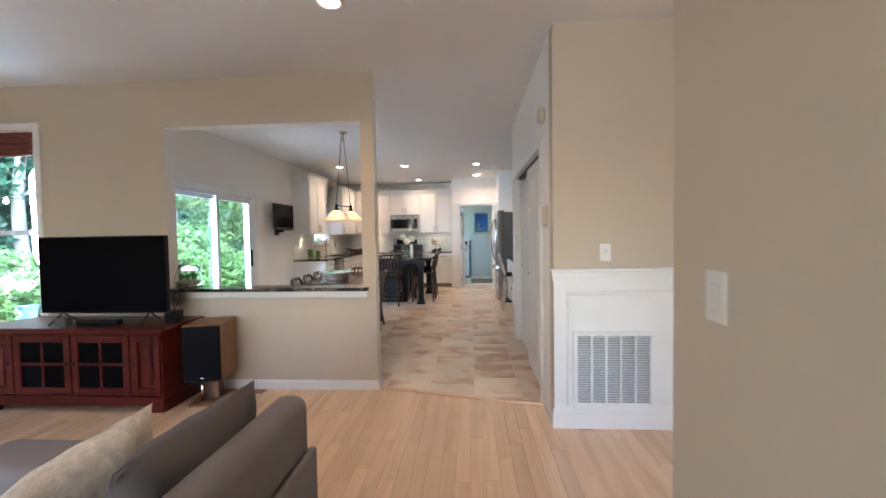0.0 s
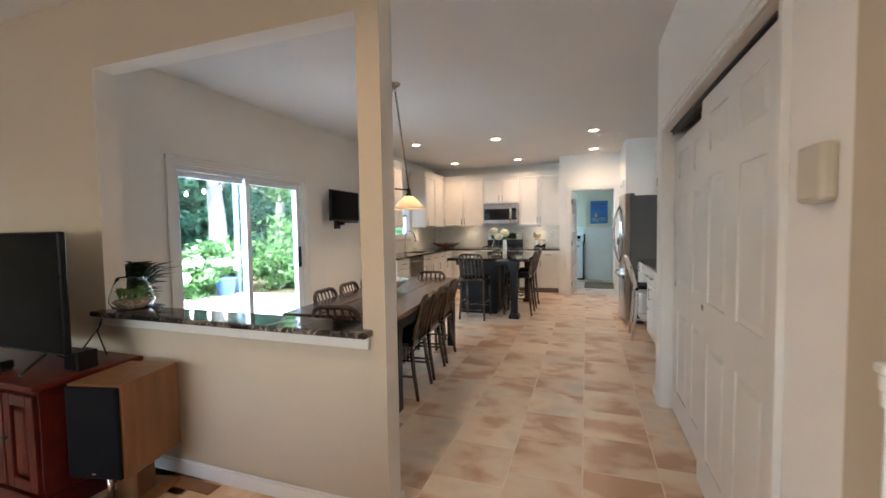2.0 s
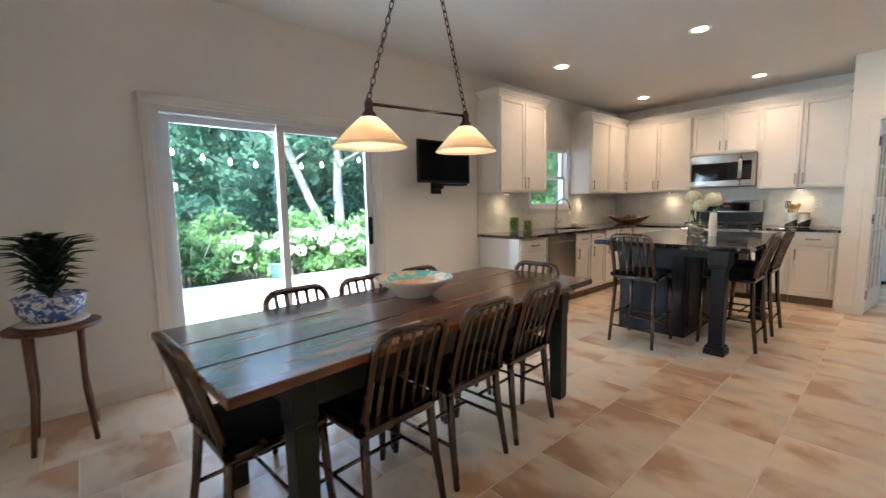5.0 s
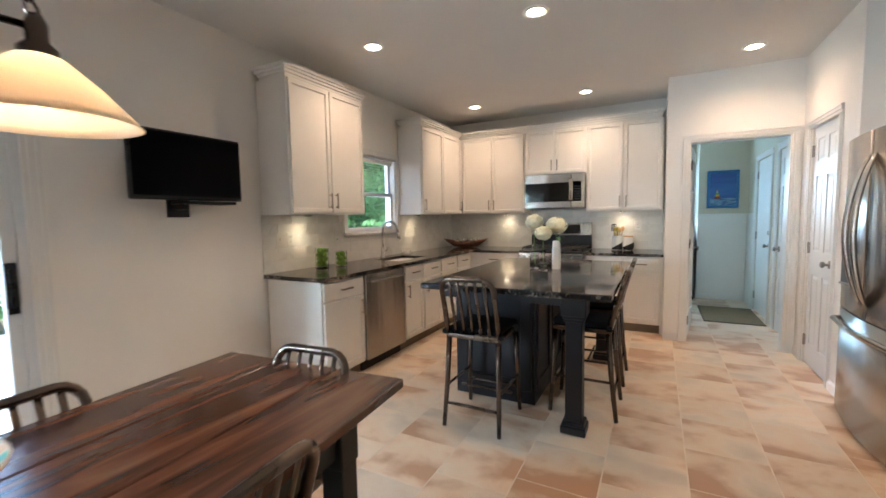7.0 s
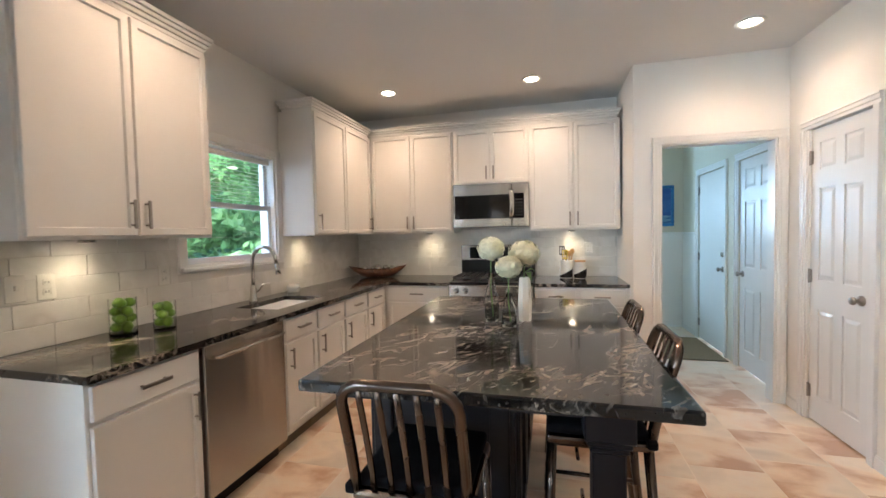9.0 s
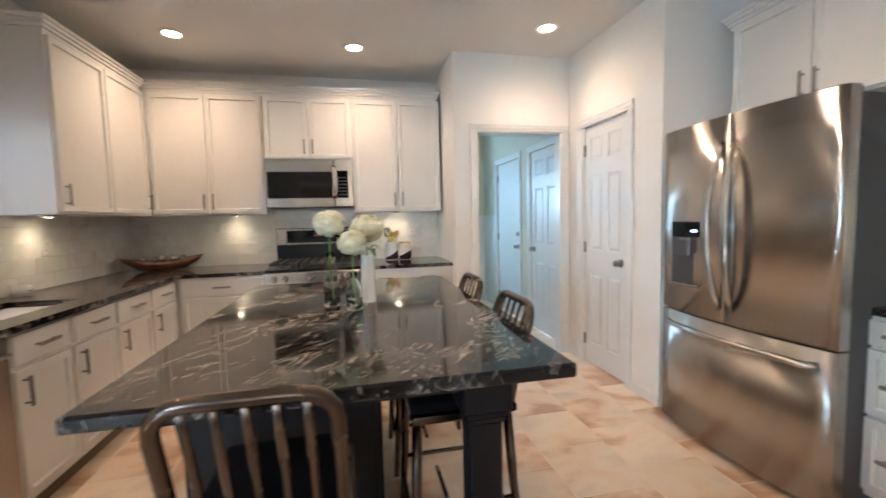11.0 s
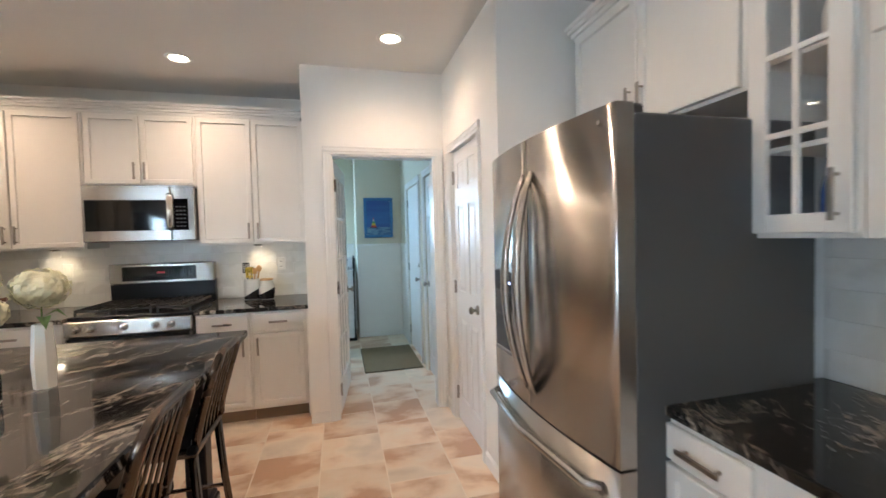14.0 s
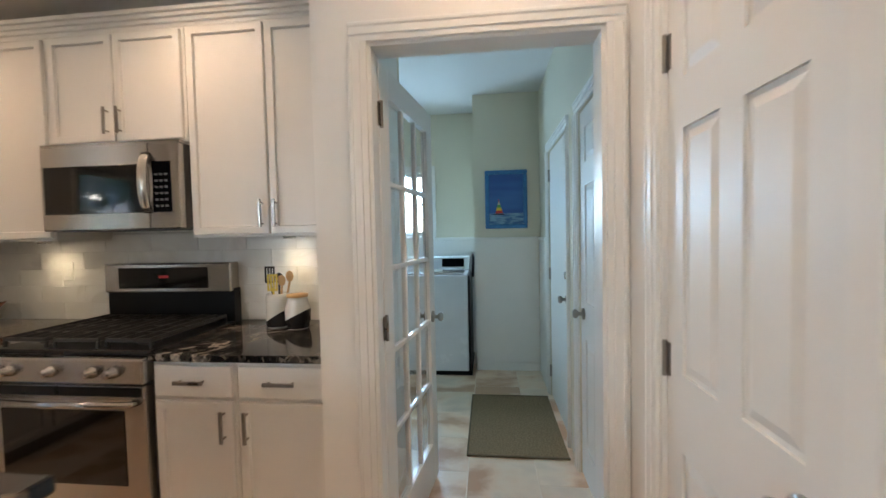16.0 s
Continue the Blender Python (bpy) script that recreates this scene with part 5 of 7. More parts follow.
t = thing("soundbar", pose(-2.98, 3.02, CH), "short black speaker bar under the television", "speaker")
part("body", bx(-0.18, 0.18, 0, 0.07, 0, 0.05, bev=0.01), BLACK, t)
t = thing("small_box", pose(-3.28, 3.02, CH), "small dark grey box on the console", "box")
part("body", bx(-0.045, 0.045, 0, 0.06, 0, 0.065, bev=0.003), GREY_SIDE, t)
t = thing("cube_speaker", pose(-2.46, 3.20, CH), "small black cube speaker on the console", "speaker")
part("cabinet", bx(-0.05, 0.05, -0.05, 0.05, 0, 0.095, bev=0.006), BLACK, t)
part("grille", bx(-0.043, 0.043, -0.056, -0.05, 0.006, 0.089, bev=0.003), CUSHION, t)
t = thing("loudspeaker", pose(-2.165, 3.225, 0.21, 0, 0, 12), "brown veneered floor loudspeaker with black grille", "loudspeaker")
part("cabinet", bx(-0.145, 0.145, -0.17, 0.17, 0, 0.45, bev=0.004), BROWNWOOD, t)
part("grille", bx(-0.138, 0.138, -0.19, -0.17, 0.008, 0.442, bev=0.006), CUSHION, t, "black cloth grille")
part("badge", bx(-0.01, 0.01, -0.192, -0.19, 0.03, 0.038), CHROME, t)
t = thing("speaker_stand", pose(-2.165, 3.225, 0, 0, 0, 12), "low brown wooden loudspeaker stand", "speaker stand")
part("base", bx(-0.13, 0.13, -0.15, 0.17, 0, 0.02, bev=0.003), BROWNWOOD, t)
part("column", bx(-0.06, 0.06, -0.03, 0.08, 0.02, 0.195, bev=0.003), BROWNWOOD, t)
part("tube", tube([(-0.05, -0.07, 0.02), (-0.05, -0.07, 0.195)], 0.015, 8), CHROME, t, smooth=True)
part("top_plate", bx(-0.12, 0.12, -0.14, 0.15, 0.195, 0.209, bev=0.003), BLACK, t)
t = thing("floor_vent", pose(-1.95, 3.40, 0), "small dark floor heating vent", "air vent")
part("frame", bx(-0.14, 0.14, -0.04, 0.04, 0, 0.006, bev=0.002), BROWNWOOD, t)
t = thing("power_cable", pose(0, 0, 0), "thin black cable hanging behind the television", "cable")
part("cord", tube([(-2.45, 3.2, 0.76), (-2.47, 3.30, 0.86), (-2.55, 3.36, 0.90), (-2.60, 3.36, 0.80), (-2.58, 3.40, 0.62)], 0.004, 6), BLACK, t, smooth=True)


def cushion_mesh(w, h, d, n=10):
    """A pillow: a grid bulged in the middle, pinched at the corners."""
    bm = bmesh.new()
    g = {}
    for s in (1, -1):
        for i in range(n + 1):
            for j in range(n + 1):
                u, v = i / n * 2 - 1, j / n * 2 - 1
                e = max(0.0, (1 - u * u) * (1 - v * v)) ** 0.4
                k = 1 - 0.06 * (1 - abs(u)) * abs(v) - 0.06 * (1 - abs(v)) * abs(u)
                key = (s, i, j)
                if s == -1 and (i in (0, n) or j in (0, n)):
                    g[key] = g[(1, i, j)]
                else:
                    wob = (0.008 * math.sin(5 * u + 3 * v * s) + 0.006 * math.sin(11 * u - 7 * v)) * e
                    g[key] = bm.verts.new((u * w / 2 * k, s * d / 2 * e + wob, v * h / 2 * k + h / 2))
        for i in range(n):
            for j in range(n):
                q = [g[(s, i, j)], g[(s, i + 1, j)], g[(s, i + 1, j + 1)], g[(s, i, j + 1)]]
                bm.faces.new(q if s == -1 else q[::-1])
    return bm


t = thing("sofa", pose(-0.57, 1.40, 0), "grey fabric sofa with loose cushions", "sofa")
part("base", bx(-1.05, -0.02, -2.2, -0.02, 0.06, 0.30, bev=0.02, seg=2), SOFA, t)
bk = bx(-0.115, 0.0, -2.42, -0.02, 0.10, 0.80, bev=0.045, seg=4)
part("backrest", bk, SOFA, t, smooth=True)
part("back_rail", bx(0.001, 0.03, -2.40, -0.04, 0.10, 0.62, bev=0.012, seg=2), SOFA, t)
part("arm", bx(-1.15, -0.165, -0.24, 0.0, 0.06, 0.62, bev=0.05, seg=4), SOFA, t, smooth=True)
part("back_cushion", cushion_mesh(0.90, 0.42, 0.24, 14), PILLOW_D, t, "puffy charcoal back cushion", True, pose(-0.33, -1.70, 0.44, 10, 0, 90))
part("arm", bx(-1.15, 0.0, -2.42, -2.2, 0.06, 0.56, bev=0.04, seg=3), SOFA, t)
for y in (-1.2, -2.19):
    part("seat_cushion", bx(-1.08, -0.2, y, y + 0.97, 0.30, 0.45, bev=0.04, seg=3), SOFA, t)
for y in (-0.1, -2.3):
    for x in (-1.08, -0.08):
        part("foot", bx(x - 0.03, x + 0.03, y - 0.03, y + 0.03, 0, 0.06), BLACK, t)
t = thing("throw_pillow", pose(-0.82, 1.03, 0.44, 12, 0, 90), "charcoal grey creased sofa cushion", "cushion")
part("cover", cushion_mesh(0.54, 0.44, 0.20, 16), PILLOW_D, t, smooth=True)
part("piping", tube([(0.262 * u, 0.0, 0.22 + 0.212 * v) for u, v in ((-1, -1), (-0.94, 0), (-1, 1), (0, 0.94), (1, 1), (0.94, 0), (1, -1))], 0.006, 6), SOFA, t, smooth=True)
t = thing("throw_pillow", pose(-1.08, 1.00, 0.44, 14, -6, 86), "cream patterned sofa cushion", "cushion")
part("cover", cushion_mesh(0.42, 0.40, 0.17, 14), PILLOW_L, t, smooth=True)

# ---- hall wall ----
WF = YW - 0.004
solid("wainscot_panel", bx(XC, 3.2, WF, YW - 0.0005, 0.13, 1.03), TRIM, "white painted wainscot panel", "wainscot")
bm = bmesh.new()
box(bm, XC - 0.012, 3.2, YW - 0.016, WF, 0, 0.115, bev=0.002), box(bm, XC - 0.009, 3.2, YW - 0.012, WF, 0.115, 0.14, bev=0.003)
solid("baseboard", bm, TRIM, "tall white wainscot baseboard", "baseboard")
bm = bmesh.new()
box(bm, XC - 0.010, 3.2, YW - 0.014, WF, 1.015, 1.045, bev=0.002), box(bm, XC - 0.015, 3.2, YW - 0.024, WF, 1.045, 1.08, bev=0.005), box(bm, XC - 0.022, 3.2, YW - 0.034, WF, 1.08, 1.10, bev=0.004)
solid("chair_rail", bm, TRIM, "white moulded chair rail", "trim")
for x0, x1 in ((0.644, 1.396), (1.488, 2.24), (2.33, 3.08)):
    bm = bmesh.new()
    for a in ((x0, x1, 0.92, 0.948), (x0, x1, 0.153, 0.181), (x0, x0 + 0.028, 0.181, 0.92), (x1 - 0.028, x1, 0.181, 0.92)):
        box(bm, a[0], a[1], YW - 0.020, WF, a[2], a[3], bev=0.006)
    solid("panel_moulding", bm, TRIM, "white rectangular wainscot moulding", "trim")
t = thing("return_air_grille", pose(0.687, YW - 0.005, 0.14), "white slatted return air grille on the wainscot", "air grille")
GWD, GHT = 0.535, 0.53
bm = bmesh.new()
for a in ((0, GWD, 0, 0.028), (0, GWD, GHT - 0.028, GHT), (0, 0.028, 0.028, GHT - 0.028), (GWD - 0.028, GWD, 0.028, GHT - 0.028)):
    box(bm, a[0], a[1], -0.018, 0, a[2], a[3], bev=0.003)
part("frame", bm, TRIM, t)
# Grey sheet stands in for the shade behind the slats.
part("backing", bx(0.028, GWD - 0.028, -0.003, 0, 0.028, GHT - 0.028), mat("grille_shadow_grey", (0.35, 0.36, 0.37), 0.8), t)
for i in range(1, 5):
    x = 0.028 + (GWD - 0.056) * i / 5
    part("bar", bx(x - 0.006, x + 0.006, -0.016, -0.003, 0.028, GHT - 0.028), TRIM, t)
for i in range(28):
    z = 0.036 + i * (GHT - 0.07) / 27.5
    part("slat", bx(0.028, GWD - 0.028, -0.014, -0.004, -0.0012, 0.0012), TRIM, t, m=pose(0, 0, z, -28))


def plate(x, y, z, rz, lab, kind, w=0.075, h=0.12):
    t = thing("light_switch" if kind != "outlet" else "wall_outlet", pose(x, y, z, 0, 0, rz), lab, "switch" if kind != "outlet" else "outlet")
    part("plate", bx(-w / 2, w / 2, -0.006, 0, -h / 2, h / 2, bev=0.003), CERAMIC, t)
    if kind == "switch":
        part("toggle", bx(-0.006, 0.006, -0.018, -0.006, -0.008, 0.014, bev=0.002), CERAMIC, t)
    elif kind == "rocker":
        part("rocker", bx(-0.017, 0.017, -0.010, -0.006, -0.033, 0.033, bev=0.002), CERAMIC, t)
    else:
        for dz in (-0.022, 0.022):
            part("socket", bx(-0.016, 0.016, -0.008, -0.006, dz - 0.014, dz + 0.014, bev=0.003), CERAMIC, t)
            part("slots", box(bx(-0.008, -0.005, -0.0085, -0.008, dz - 0.005, dz + 0.006), 0.005, 0.008, -0.0085, -0.008, dz - 0.005, dz + 0.006), BLACK, t)
    return t


plate(0.905, YW, 1.208, 0, "white light switch above the chair rail", "switch")
plate(0.565, 0.975, 1.19, -90, "white light switch plate on the beige wall", "rocker", 0.08, 0.12)
plate(XW + 0.009, 7.765, 1.185, 90, "white switch plate on marble tiles", "switch")
plate(XW + 0.009, 7.88, 1.18, 90, "white power outlet on marble tiles", "outlet")
plate(XW + 0.009, 8.47, 1.17, 90, "white power outlet on marble tiles", "outlet")
plate(XW + 0.009, 9.98, 1.18, 90, "white power outlet on marble tiles", "outlet")
plate(-0.755, YB - 0.009, 1.20, 0, "white power outlet beside the utensil jars", "outlet")
plate(-2.43, YB - 0.009, 1.205, 0, "white switch plate behind the range run", "rocker")
plate(XR - 0.009, 7.763, 1.10, -90, "white double outlet plate above the desk", "outlet", 0.115, 0.12)
AGED = mat("aged_cream_plastic", (0.58, 0.53, 0.42), 0.45)
t = thing("thermostat", pose(XC, 3.045, 1.475, 0, 0, -90), "white wall thermostat beside the closet", "thermostat")
part("body", bx(-0.058, 0.058, -0.034, 0, -0.068, 0.068, bev=0.010, seg=2), AGED, t)
part("display", bx(-0.028, 0.028, -0.032, -0.03, 0.005, 0.04), mat("grey_display", (0.35, 0.38, 0.36), 0.3), t)
t = thing("alarm_sensor", pose(XC, 3.12, 2.22, 0, 0, -90), "small white alarm sensor on the wall", "sensor")
part("body", bx(-0.035, 0.035, -0.05, 0, -0.055, 0.055, bev=0.015, seg=2), AGED, t)
t = thing("door_chime", pose(1.725, YW, 2.2), "yellowed beige door chime box", "door chime")
part("cover", bx(-0.107, 0.107, -0.05, 0, -0.062, 0.062, bev=0.006), mat("yellowed_plastic", (0.62, 0.52, 0.30), 0.5), t)
part("slots", bx(-0.02, 0.04, -0.052, -0.05, -0.05, -0.04), BLACK, t)
t = thing("framed_picture", pose(1.45, YW - 0.002, 1.255), "black-framed picture with a white mat", "picture")
bm = bmesh.new()
for a in ((0, 0.72, 0, 0.035), (0, 0.72, 0.618, 0.653), (0, 0.035, 0.035, 0.618), (0.685, 0.72, 0.035, 0.618)):
    box(bm, a[0], a[1], -0.03, 0, a[2], a[3], bev=0.003)
part("frame", bm, BLACK, t)
part("mat_board", bx(0.035, 0.685, -0.012, 0, 0.035, 0.618), CERAMIC, t)
part("print", bx(0.15, 0.57, -0.0135, -0.012, 0.13, 0.52), ramp_mat("dark_landscape_print", [(0.3, (0.02, 0.03, 0.02)), (0.55, (0.10, 0.12, 0.08)), (0.7, (0.25, 0.27, 0.28))], 0.15, 5), t)

# ---- things on the ledge ----
t = thing("terrarium", pose(-2.565, 3.535, 0.903) @ Matrix.Scale(0.95, 4), "round glass terrarium with stones and small plants", "terrarium")
part("bowl", lathe([(0.0, 0.0), (0.075, 0.0), (0.105, 0.018), (0.122, 0.055), (0.118, 0.085), (0.098, 0.15), (0.078, 0.205), (0.0755, 0.205), (0.0955, 0.15), (0.1155, 0.085), (0.1195, 0.055), (0.102, 0.020), (0.073, 0.004), (0.0, 0.004)], 32), CLEAR, t, smooth=True).visible_shadow = False
part("gravel", lathe([(0, 0.005), (0.066, 0.006), (0.105, 0.05), (0.09, 0.062), (0, 0.066)], 20), mat("mixed_pebbles", (0.22, 0.17, 0.13), 0.8, var=0.8, scale=60, bump=0.8, bscale=90), t, smooth=True)
rg = np.random.default_rng(11)


def leaves_part(name, parent, tips, base, width, material):
    """Pointed bent blades from a base point to each tip."""
    bm = bmesh.new()
    for tip in tips:
        b0, t0 = Vector(base), Vector(tip)
        side = (t0 - b0).cross(Vector((0, 0, 1)))
        side = side.normalized() if side.length > 1e-6 else Vector((1, 0, 0))
        mid = b0.lerp(t0, 0.55) + Vector((0, 0, 0.03))
        v = [bm.verts.new(p) for p in (b0 - side * width * 0.3, b0 + side * width * 0.3, mid + side * width, mid - side * width, t0, mid + Vector((0, 0, -0.006)))]
        bm.faces.new((v[0], v[1], v[2], v[5])), bm.faces.new((v[0], v[5], v[3])), bm.faces.new((v[3], v[5], v[4])), bm.faces.new((v[5], v[2], v[4]))
    return part(name, bm, material, parent)


PLANT = mat("dark_houseplant_leaf", (0.014, 0.042, 0.016), 0.4, var=0.4, scale=20)
MOSS = mat("succulent_green", (0.13, 0.24, 0.08), 0.6, var=0.4, scale=30)
for k in range(8):
    a = k * 0.82
    q = 0.062 if k < 6 else 0.02
    c = (q * math.cos(a), q * math.sin(a), 0.062)
    leaves_part("succulent", t, [(c[0] + (0.022 + 0.012 * (j % 2)) * math.cos(b), c[1] + (0.022 + 0.012 * (j % 2)) * math.sin(b), 0.115 + 0.012 * (k % 3) - 0.02 * (j % 2)) for j, b in enumerate(np.linspace(0, 6.28, 13)[:-1])], c, 0.010, MOSS)
t = thing("potted_plant", pose(-3.05, 3.90, 0.660) @ Matrix.Scale(1.65, 4), "dark green spiky plant in a blue and white pot", "potted plant")
part("saucer", lathe([(0, 0.0), (0.08, 0.0), (0.095, 0.012), (0.09, 0.014), (0, 0.008)], 24), CERAMIC, t, smooth=True)
part("pot", lathe([(0, 0.014), (0.06, 0.014), (0.085, 0.05), (0.088, 0.085), (0.095, 0.095), (0.088, 0.098), (0.08, 0.088), (0, 0.085)], 28), ramp_mat("blue_white_porcelain", [(0.46, (0.62, 0.66, 0.72)), (0.52, (0.05, 0.10, 0.32)), (0.6, (0.08, 0.15, 0.4))], 0.15, 28, 3, 1.0), t, smooth=True)
for ring in range(8):
    n = 13
    tips = []
    for k in range(n):
        a = 2 * math.pi * k / n + ring * 0.37 + 0.2 * rg.random()
        rad = (0.085, 0.095, 0.09, 0.105, 0.13, 0.145, 0.125, 0.06)[ring] * (0.85 + 0.3 * rg.random())
        tips.append((rad * math.cos(a), rad * math.sin(a), (0.115, 0.14, 0.165, 0.195, 0.225, 0.255, 0.275, 0.285)[ring] + 0.02 * rg.random()))
    leaves_part("leaf_whorl", t, tips, (0, 0, 0.09 + 0.020 * ring), 0.013, PLANT)
part("stem", tube([(0, 0, 0.085), (0, 0, 0.24)], 0.008, 6), PLANT, t)

t = thing("plant_stand", pose(-3.05, 3.90, 0), "small dark wooden plant stand in the dining corner", "plant stand")
part("top", lathe([(0, 0.635), (0.19, 0.635), (0.205, 0.642), (0.205, 0.652), (0.198, 0.659), (0, 0.659)], 28), DARKBOWL, t, smooth=False)
for k in range(4):
    a = 0.785 + k * 1.5708
    part("leg", tube([(0.15 * math.cos(a), 0.15 * math.sin(a), 0.64), (0.145 * math.cos(a), 0.145 * math.sin(a), 0.3), (0.18 * math.cos(a), 0.18 * math.sin(a), 0)], [0.016, 0.014, 0.012], 8), DARKBOWL, t, smooth=True)

# ---- things on the kitchen counters ----
LIME = mat("glossy_limes", (0.11, 0.21, 0.02), 0.35, var=0.35, scale=25, bump=0.1)
for x, y, r, h, n in ((-3.27, 8.13, 0.060, 0.185, 12), (-3.17, 8.275, 0.053, 0.15, 9)):
    t = thing("fruit_jar", pose(x, y, 0.905), "clear glass cylinder filled with green limes", "glass vase", "lime jars")
    part("glass", lathe([(0, 0.0), (r, 0.0), (r, h), (r - 0.003, h), (r - 0.003, 0.01), (0, 0.01)], 24), CLEAR, t, smooth=False).visible_shadow = False
    for k in range(n):
        lv, a = k // 3, (k % 3) * 2.094 + (k // 3) * 1.05
        part("lime", lathe([(0, -0.029), (0.012, -0.027), (0.022, -0.016), (0.0255, 0), (0.022, 0.016), (0.012, 0.027), (0, 0.029)], 14), LIME, t, smooth=True, m=pose((r - 0.033) * math.cos(a), (r - 0.033) * math.sin(a), 0.040 + lv * 0.040, 40 * k, 25 * k, 0))
t = thing("soap_dish", pose(-3.32, 9.64, 0.905), "small white ceramic cup by the sink", "cup")
part("cup", lathe([(0, 0), (0.05, 0), (0.052, 0.065), (0.047, 0.065), (0.045, 0.008), (0, 0.008)], 22), CERAMIC, t, smooth=True)
part("label_bar", bx(0.0515, 0.0525, -0.02, 0.02, 0.03, 0.036), GREY_SIDE, t)
t = thing("wooden_bowl", pose(-3.05, 10.84, 0.905, 0, 0, 20), "long dark wooden bowl holding silver balls", "bowl")
bm = lathe([(0, 0.0), (0.55, 0.0), (0.85, 0.55), (1.0, 1.0), (0.95, 1.0), (0.8, 0.6), (0.5, 0.12), (0, 0.1)], 28)
for v in bm.verts:
    e = abs(v.co.x) * 0.35
    v.co = Vector((v.co.x * 0.33, v.co.y * 0.115, v.co.z * 0.085 + e * e * 0.40))
part("bowl_body", bm, DARKBOWL, t, smooth=True)
for x, y, r in ((-0.14, 0.0, 0.036), (-0.05, 0.03, 0.032), (0.0, -0.02, 0.042), (0.09, 0.01, 0.038), (0.16, 0.0, 0.034)):
    part("silver_ball", lathe([(r * math.sin(a), -r * math.cos(a)) for a in np.linspace(0, math.pi, 11)], 16), CHROME, t, smooth=True, m=pose(x, y, 0.062 + r))


def flower_ball(parent, c, r, seed):
    g = np.random.default_rng(seed)
    n = 260
    d = g.normal(0, 1, (n, 3))
    d /= np.linalg.norm(d, axis=1)[:, None]
    p = d * r * (0.82 + 0.18 * g.random((n, 1))) * np.array((1, 1, 0.85)) + np.array(c)
    bm = lathe([(0.84 * r * math.sin(a), 0.70 * r * math.cos(a)) for a in np.linspace(0, math.pi, 9)], 14, None, pose(*c))
    for q, nn in zip(p, d):
        nv = Vector(nn)
        a = nv.orthogonal().normalized()
        b = nv.cross(a)
        s = 0.014
        w = [bm.verts.new(Vector(q) + (a * u + b * v) * s + nv * h) for u, v, h in ((-1, 0, 0), (0, -1, 0.004), (1, 0, 0), (0, 1, 0.004))]
        bm.faces.new(w)
    return part("flower_head", bm, CREAM_PETAL, parent, "cream hydrangea head")


for x, y, kind, top, fr in ((-1.46, 8.74, "bottle", 0.36, 0.075), (-1.355, 8.62, "bottle", 0.27, 0.066), (-1.285, 8.78, "white", 0.33, 0.085)):
    t = thing("flower_vase", pose(x, y, 0.905), "clear glass bottle with a cream hydrangea" if kind == "bottle" else "white faceted vase with a cream hydrangea", "vase", "vases on the island")
    if kind == "bottle":
        hh = top - 0.10
        part("bottle", lathe([(0, 0), (0.036, 0), (0.038, 0.012), (0.038, hh * 0.55), (0.018, hh * 0.78), (0.016, hh), (0.013, hh), (0.015, hh * 0.78), (0.035, hh * 0.54), (0.034, 0.014), (0, 0.012)], 20), CLEAR, t, smooth=True)
    else:
        part("vase_body", lathe([(0, 0), (0.034, 0), (0.038, 0.10), (0.030, 0.235), (0.024, 0.235), (0.03, 0.1), (0, 0.02)], 7), CERAMIC, t)
    part("stem", tube([(0.008, 0, 0.02), (-0.004, 0.004, top * 0.5), (0, 0, top)], 0.003, 6), MOSS, t)
    flower_ball(t, (0, 0, top + 0.035), fr, int(1000 * (y + 9)))
    if kind == "white":
        leaves_part("leaf", t, [(0.04, -0.05, 0.22), (0.07, 0.02, 0.25)], (0, 0, 0.26), 0.02, MOSS)
TWO = mat("black_glaze", (0.02, 0.017, 0.016), 0.2)
t = thing("utensil_crock", pose(-0.985, 10.90, 0.905), "cream and black crock holding cooking utensils", "utensil crock")
part("crock", lathe([(0, 0), (0.056, 0), (0.062, 0.03), (0.062, 0.16), (0.056, 0.18), (0.05, 0.18), (0.05, 0.02), (0, 0.02)], 24), CERAMIC, t, smooth=True)
bm = lathe([(0.0625, 0.005), (0.0632, 0.03), (0.0632, 0.10)], 24)
for v in bm.verts:
    if v.co.z > 0.09:
        v.co.z = 0.06 + 0.6 * v.co.x
part("black_glaze", bm, TWO, t, smooth=True)
WOODSPOON = mat("pale_spoon_wood", (0.50, 0.30, 0.13), 0.5, var=0.1)
for k, (dx, dy, hh, mt, kind) in enumerate(((-0.04, 0, 0.30, BLACK, "turner"), (0.0, 0.02, 0.28, BLACK, "spoon"), (0.03, -0.01, 0.27, WOODSPOON, "spoon"), (0.06, 0.02, 0.29, WOODSPOON, "spoon"), (-0.01, -0.03, 0.26, mat("yellow_plastic", (0.6, 0.45, 0.05), 0.4), "turner"))):
    bm = tube([(dx * 0.3, dy * 0.3, 0.03), (dx, dy, hh - 0.05)], 0.006, 6)
    if kind == "spoon":
        lathe([(0, -0.032), (0.015, -0.025), (0.024, 0), (0.018, 0.02), (0, 0.03)], 10, bm, pose(dx, dy, hh - 0.02) @ Matrix.Diagonal((1, 0.35, 1, 1)))
    else:
        for i in range(4):
            box(bm, dx - 0.03 + i * 0.016, dx - 0.022 + i * 0.016, dy - 0.003, dy + 0.003, hh - 0.06, hh + 0.02)
        box(bm, dx - 0.03, dx + 0.026, dy - 0.003, dy + 0.003, hh - 0.065, hh - 0.055), box(bm, dx - 0.03, dx + 0.026, dy - 0.003, dy + 0.003, hh + 0.015, hh + 0.025)
    part("utensil", bm, mt, t)
t = thing("lidded_jar", pose(-0.855, 10.86, 0.905), "cream and black ceramic jar with a cork lid", "jar")
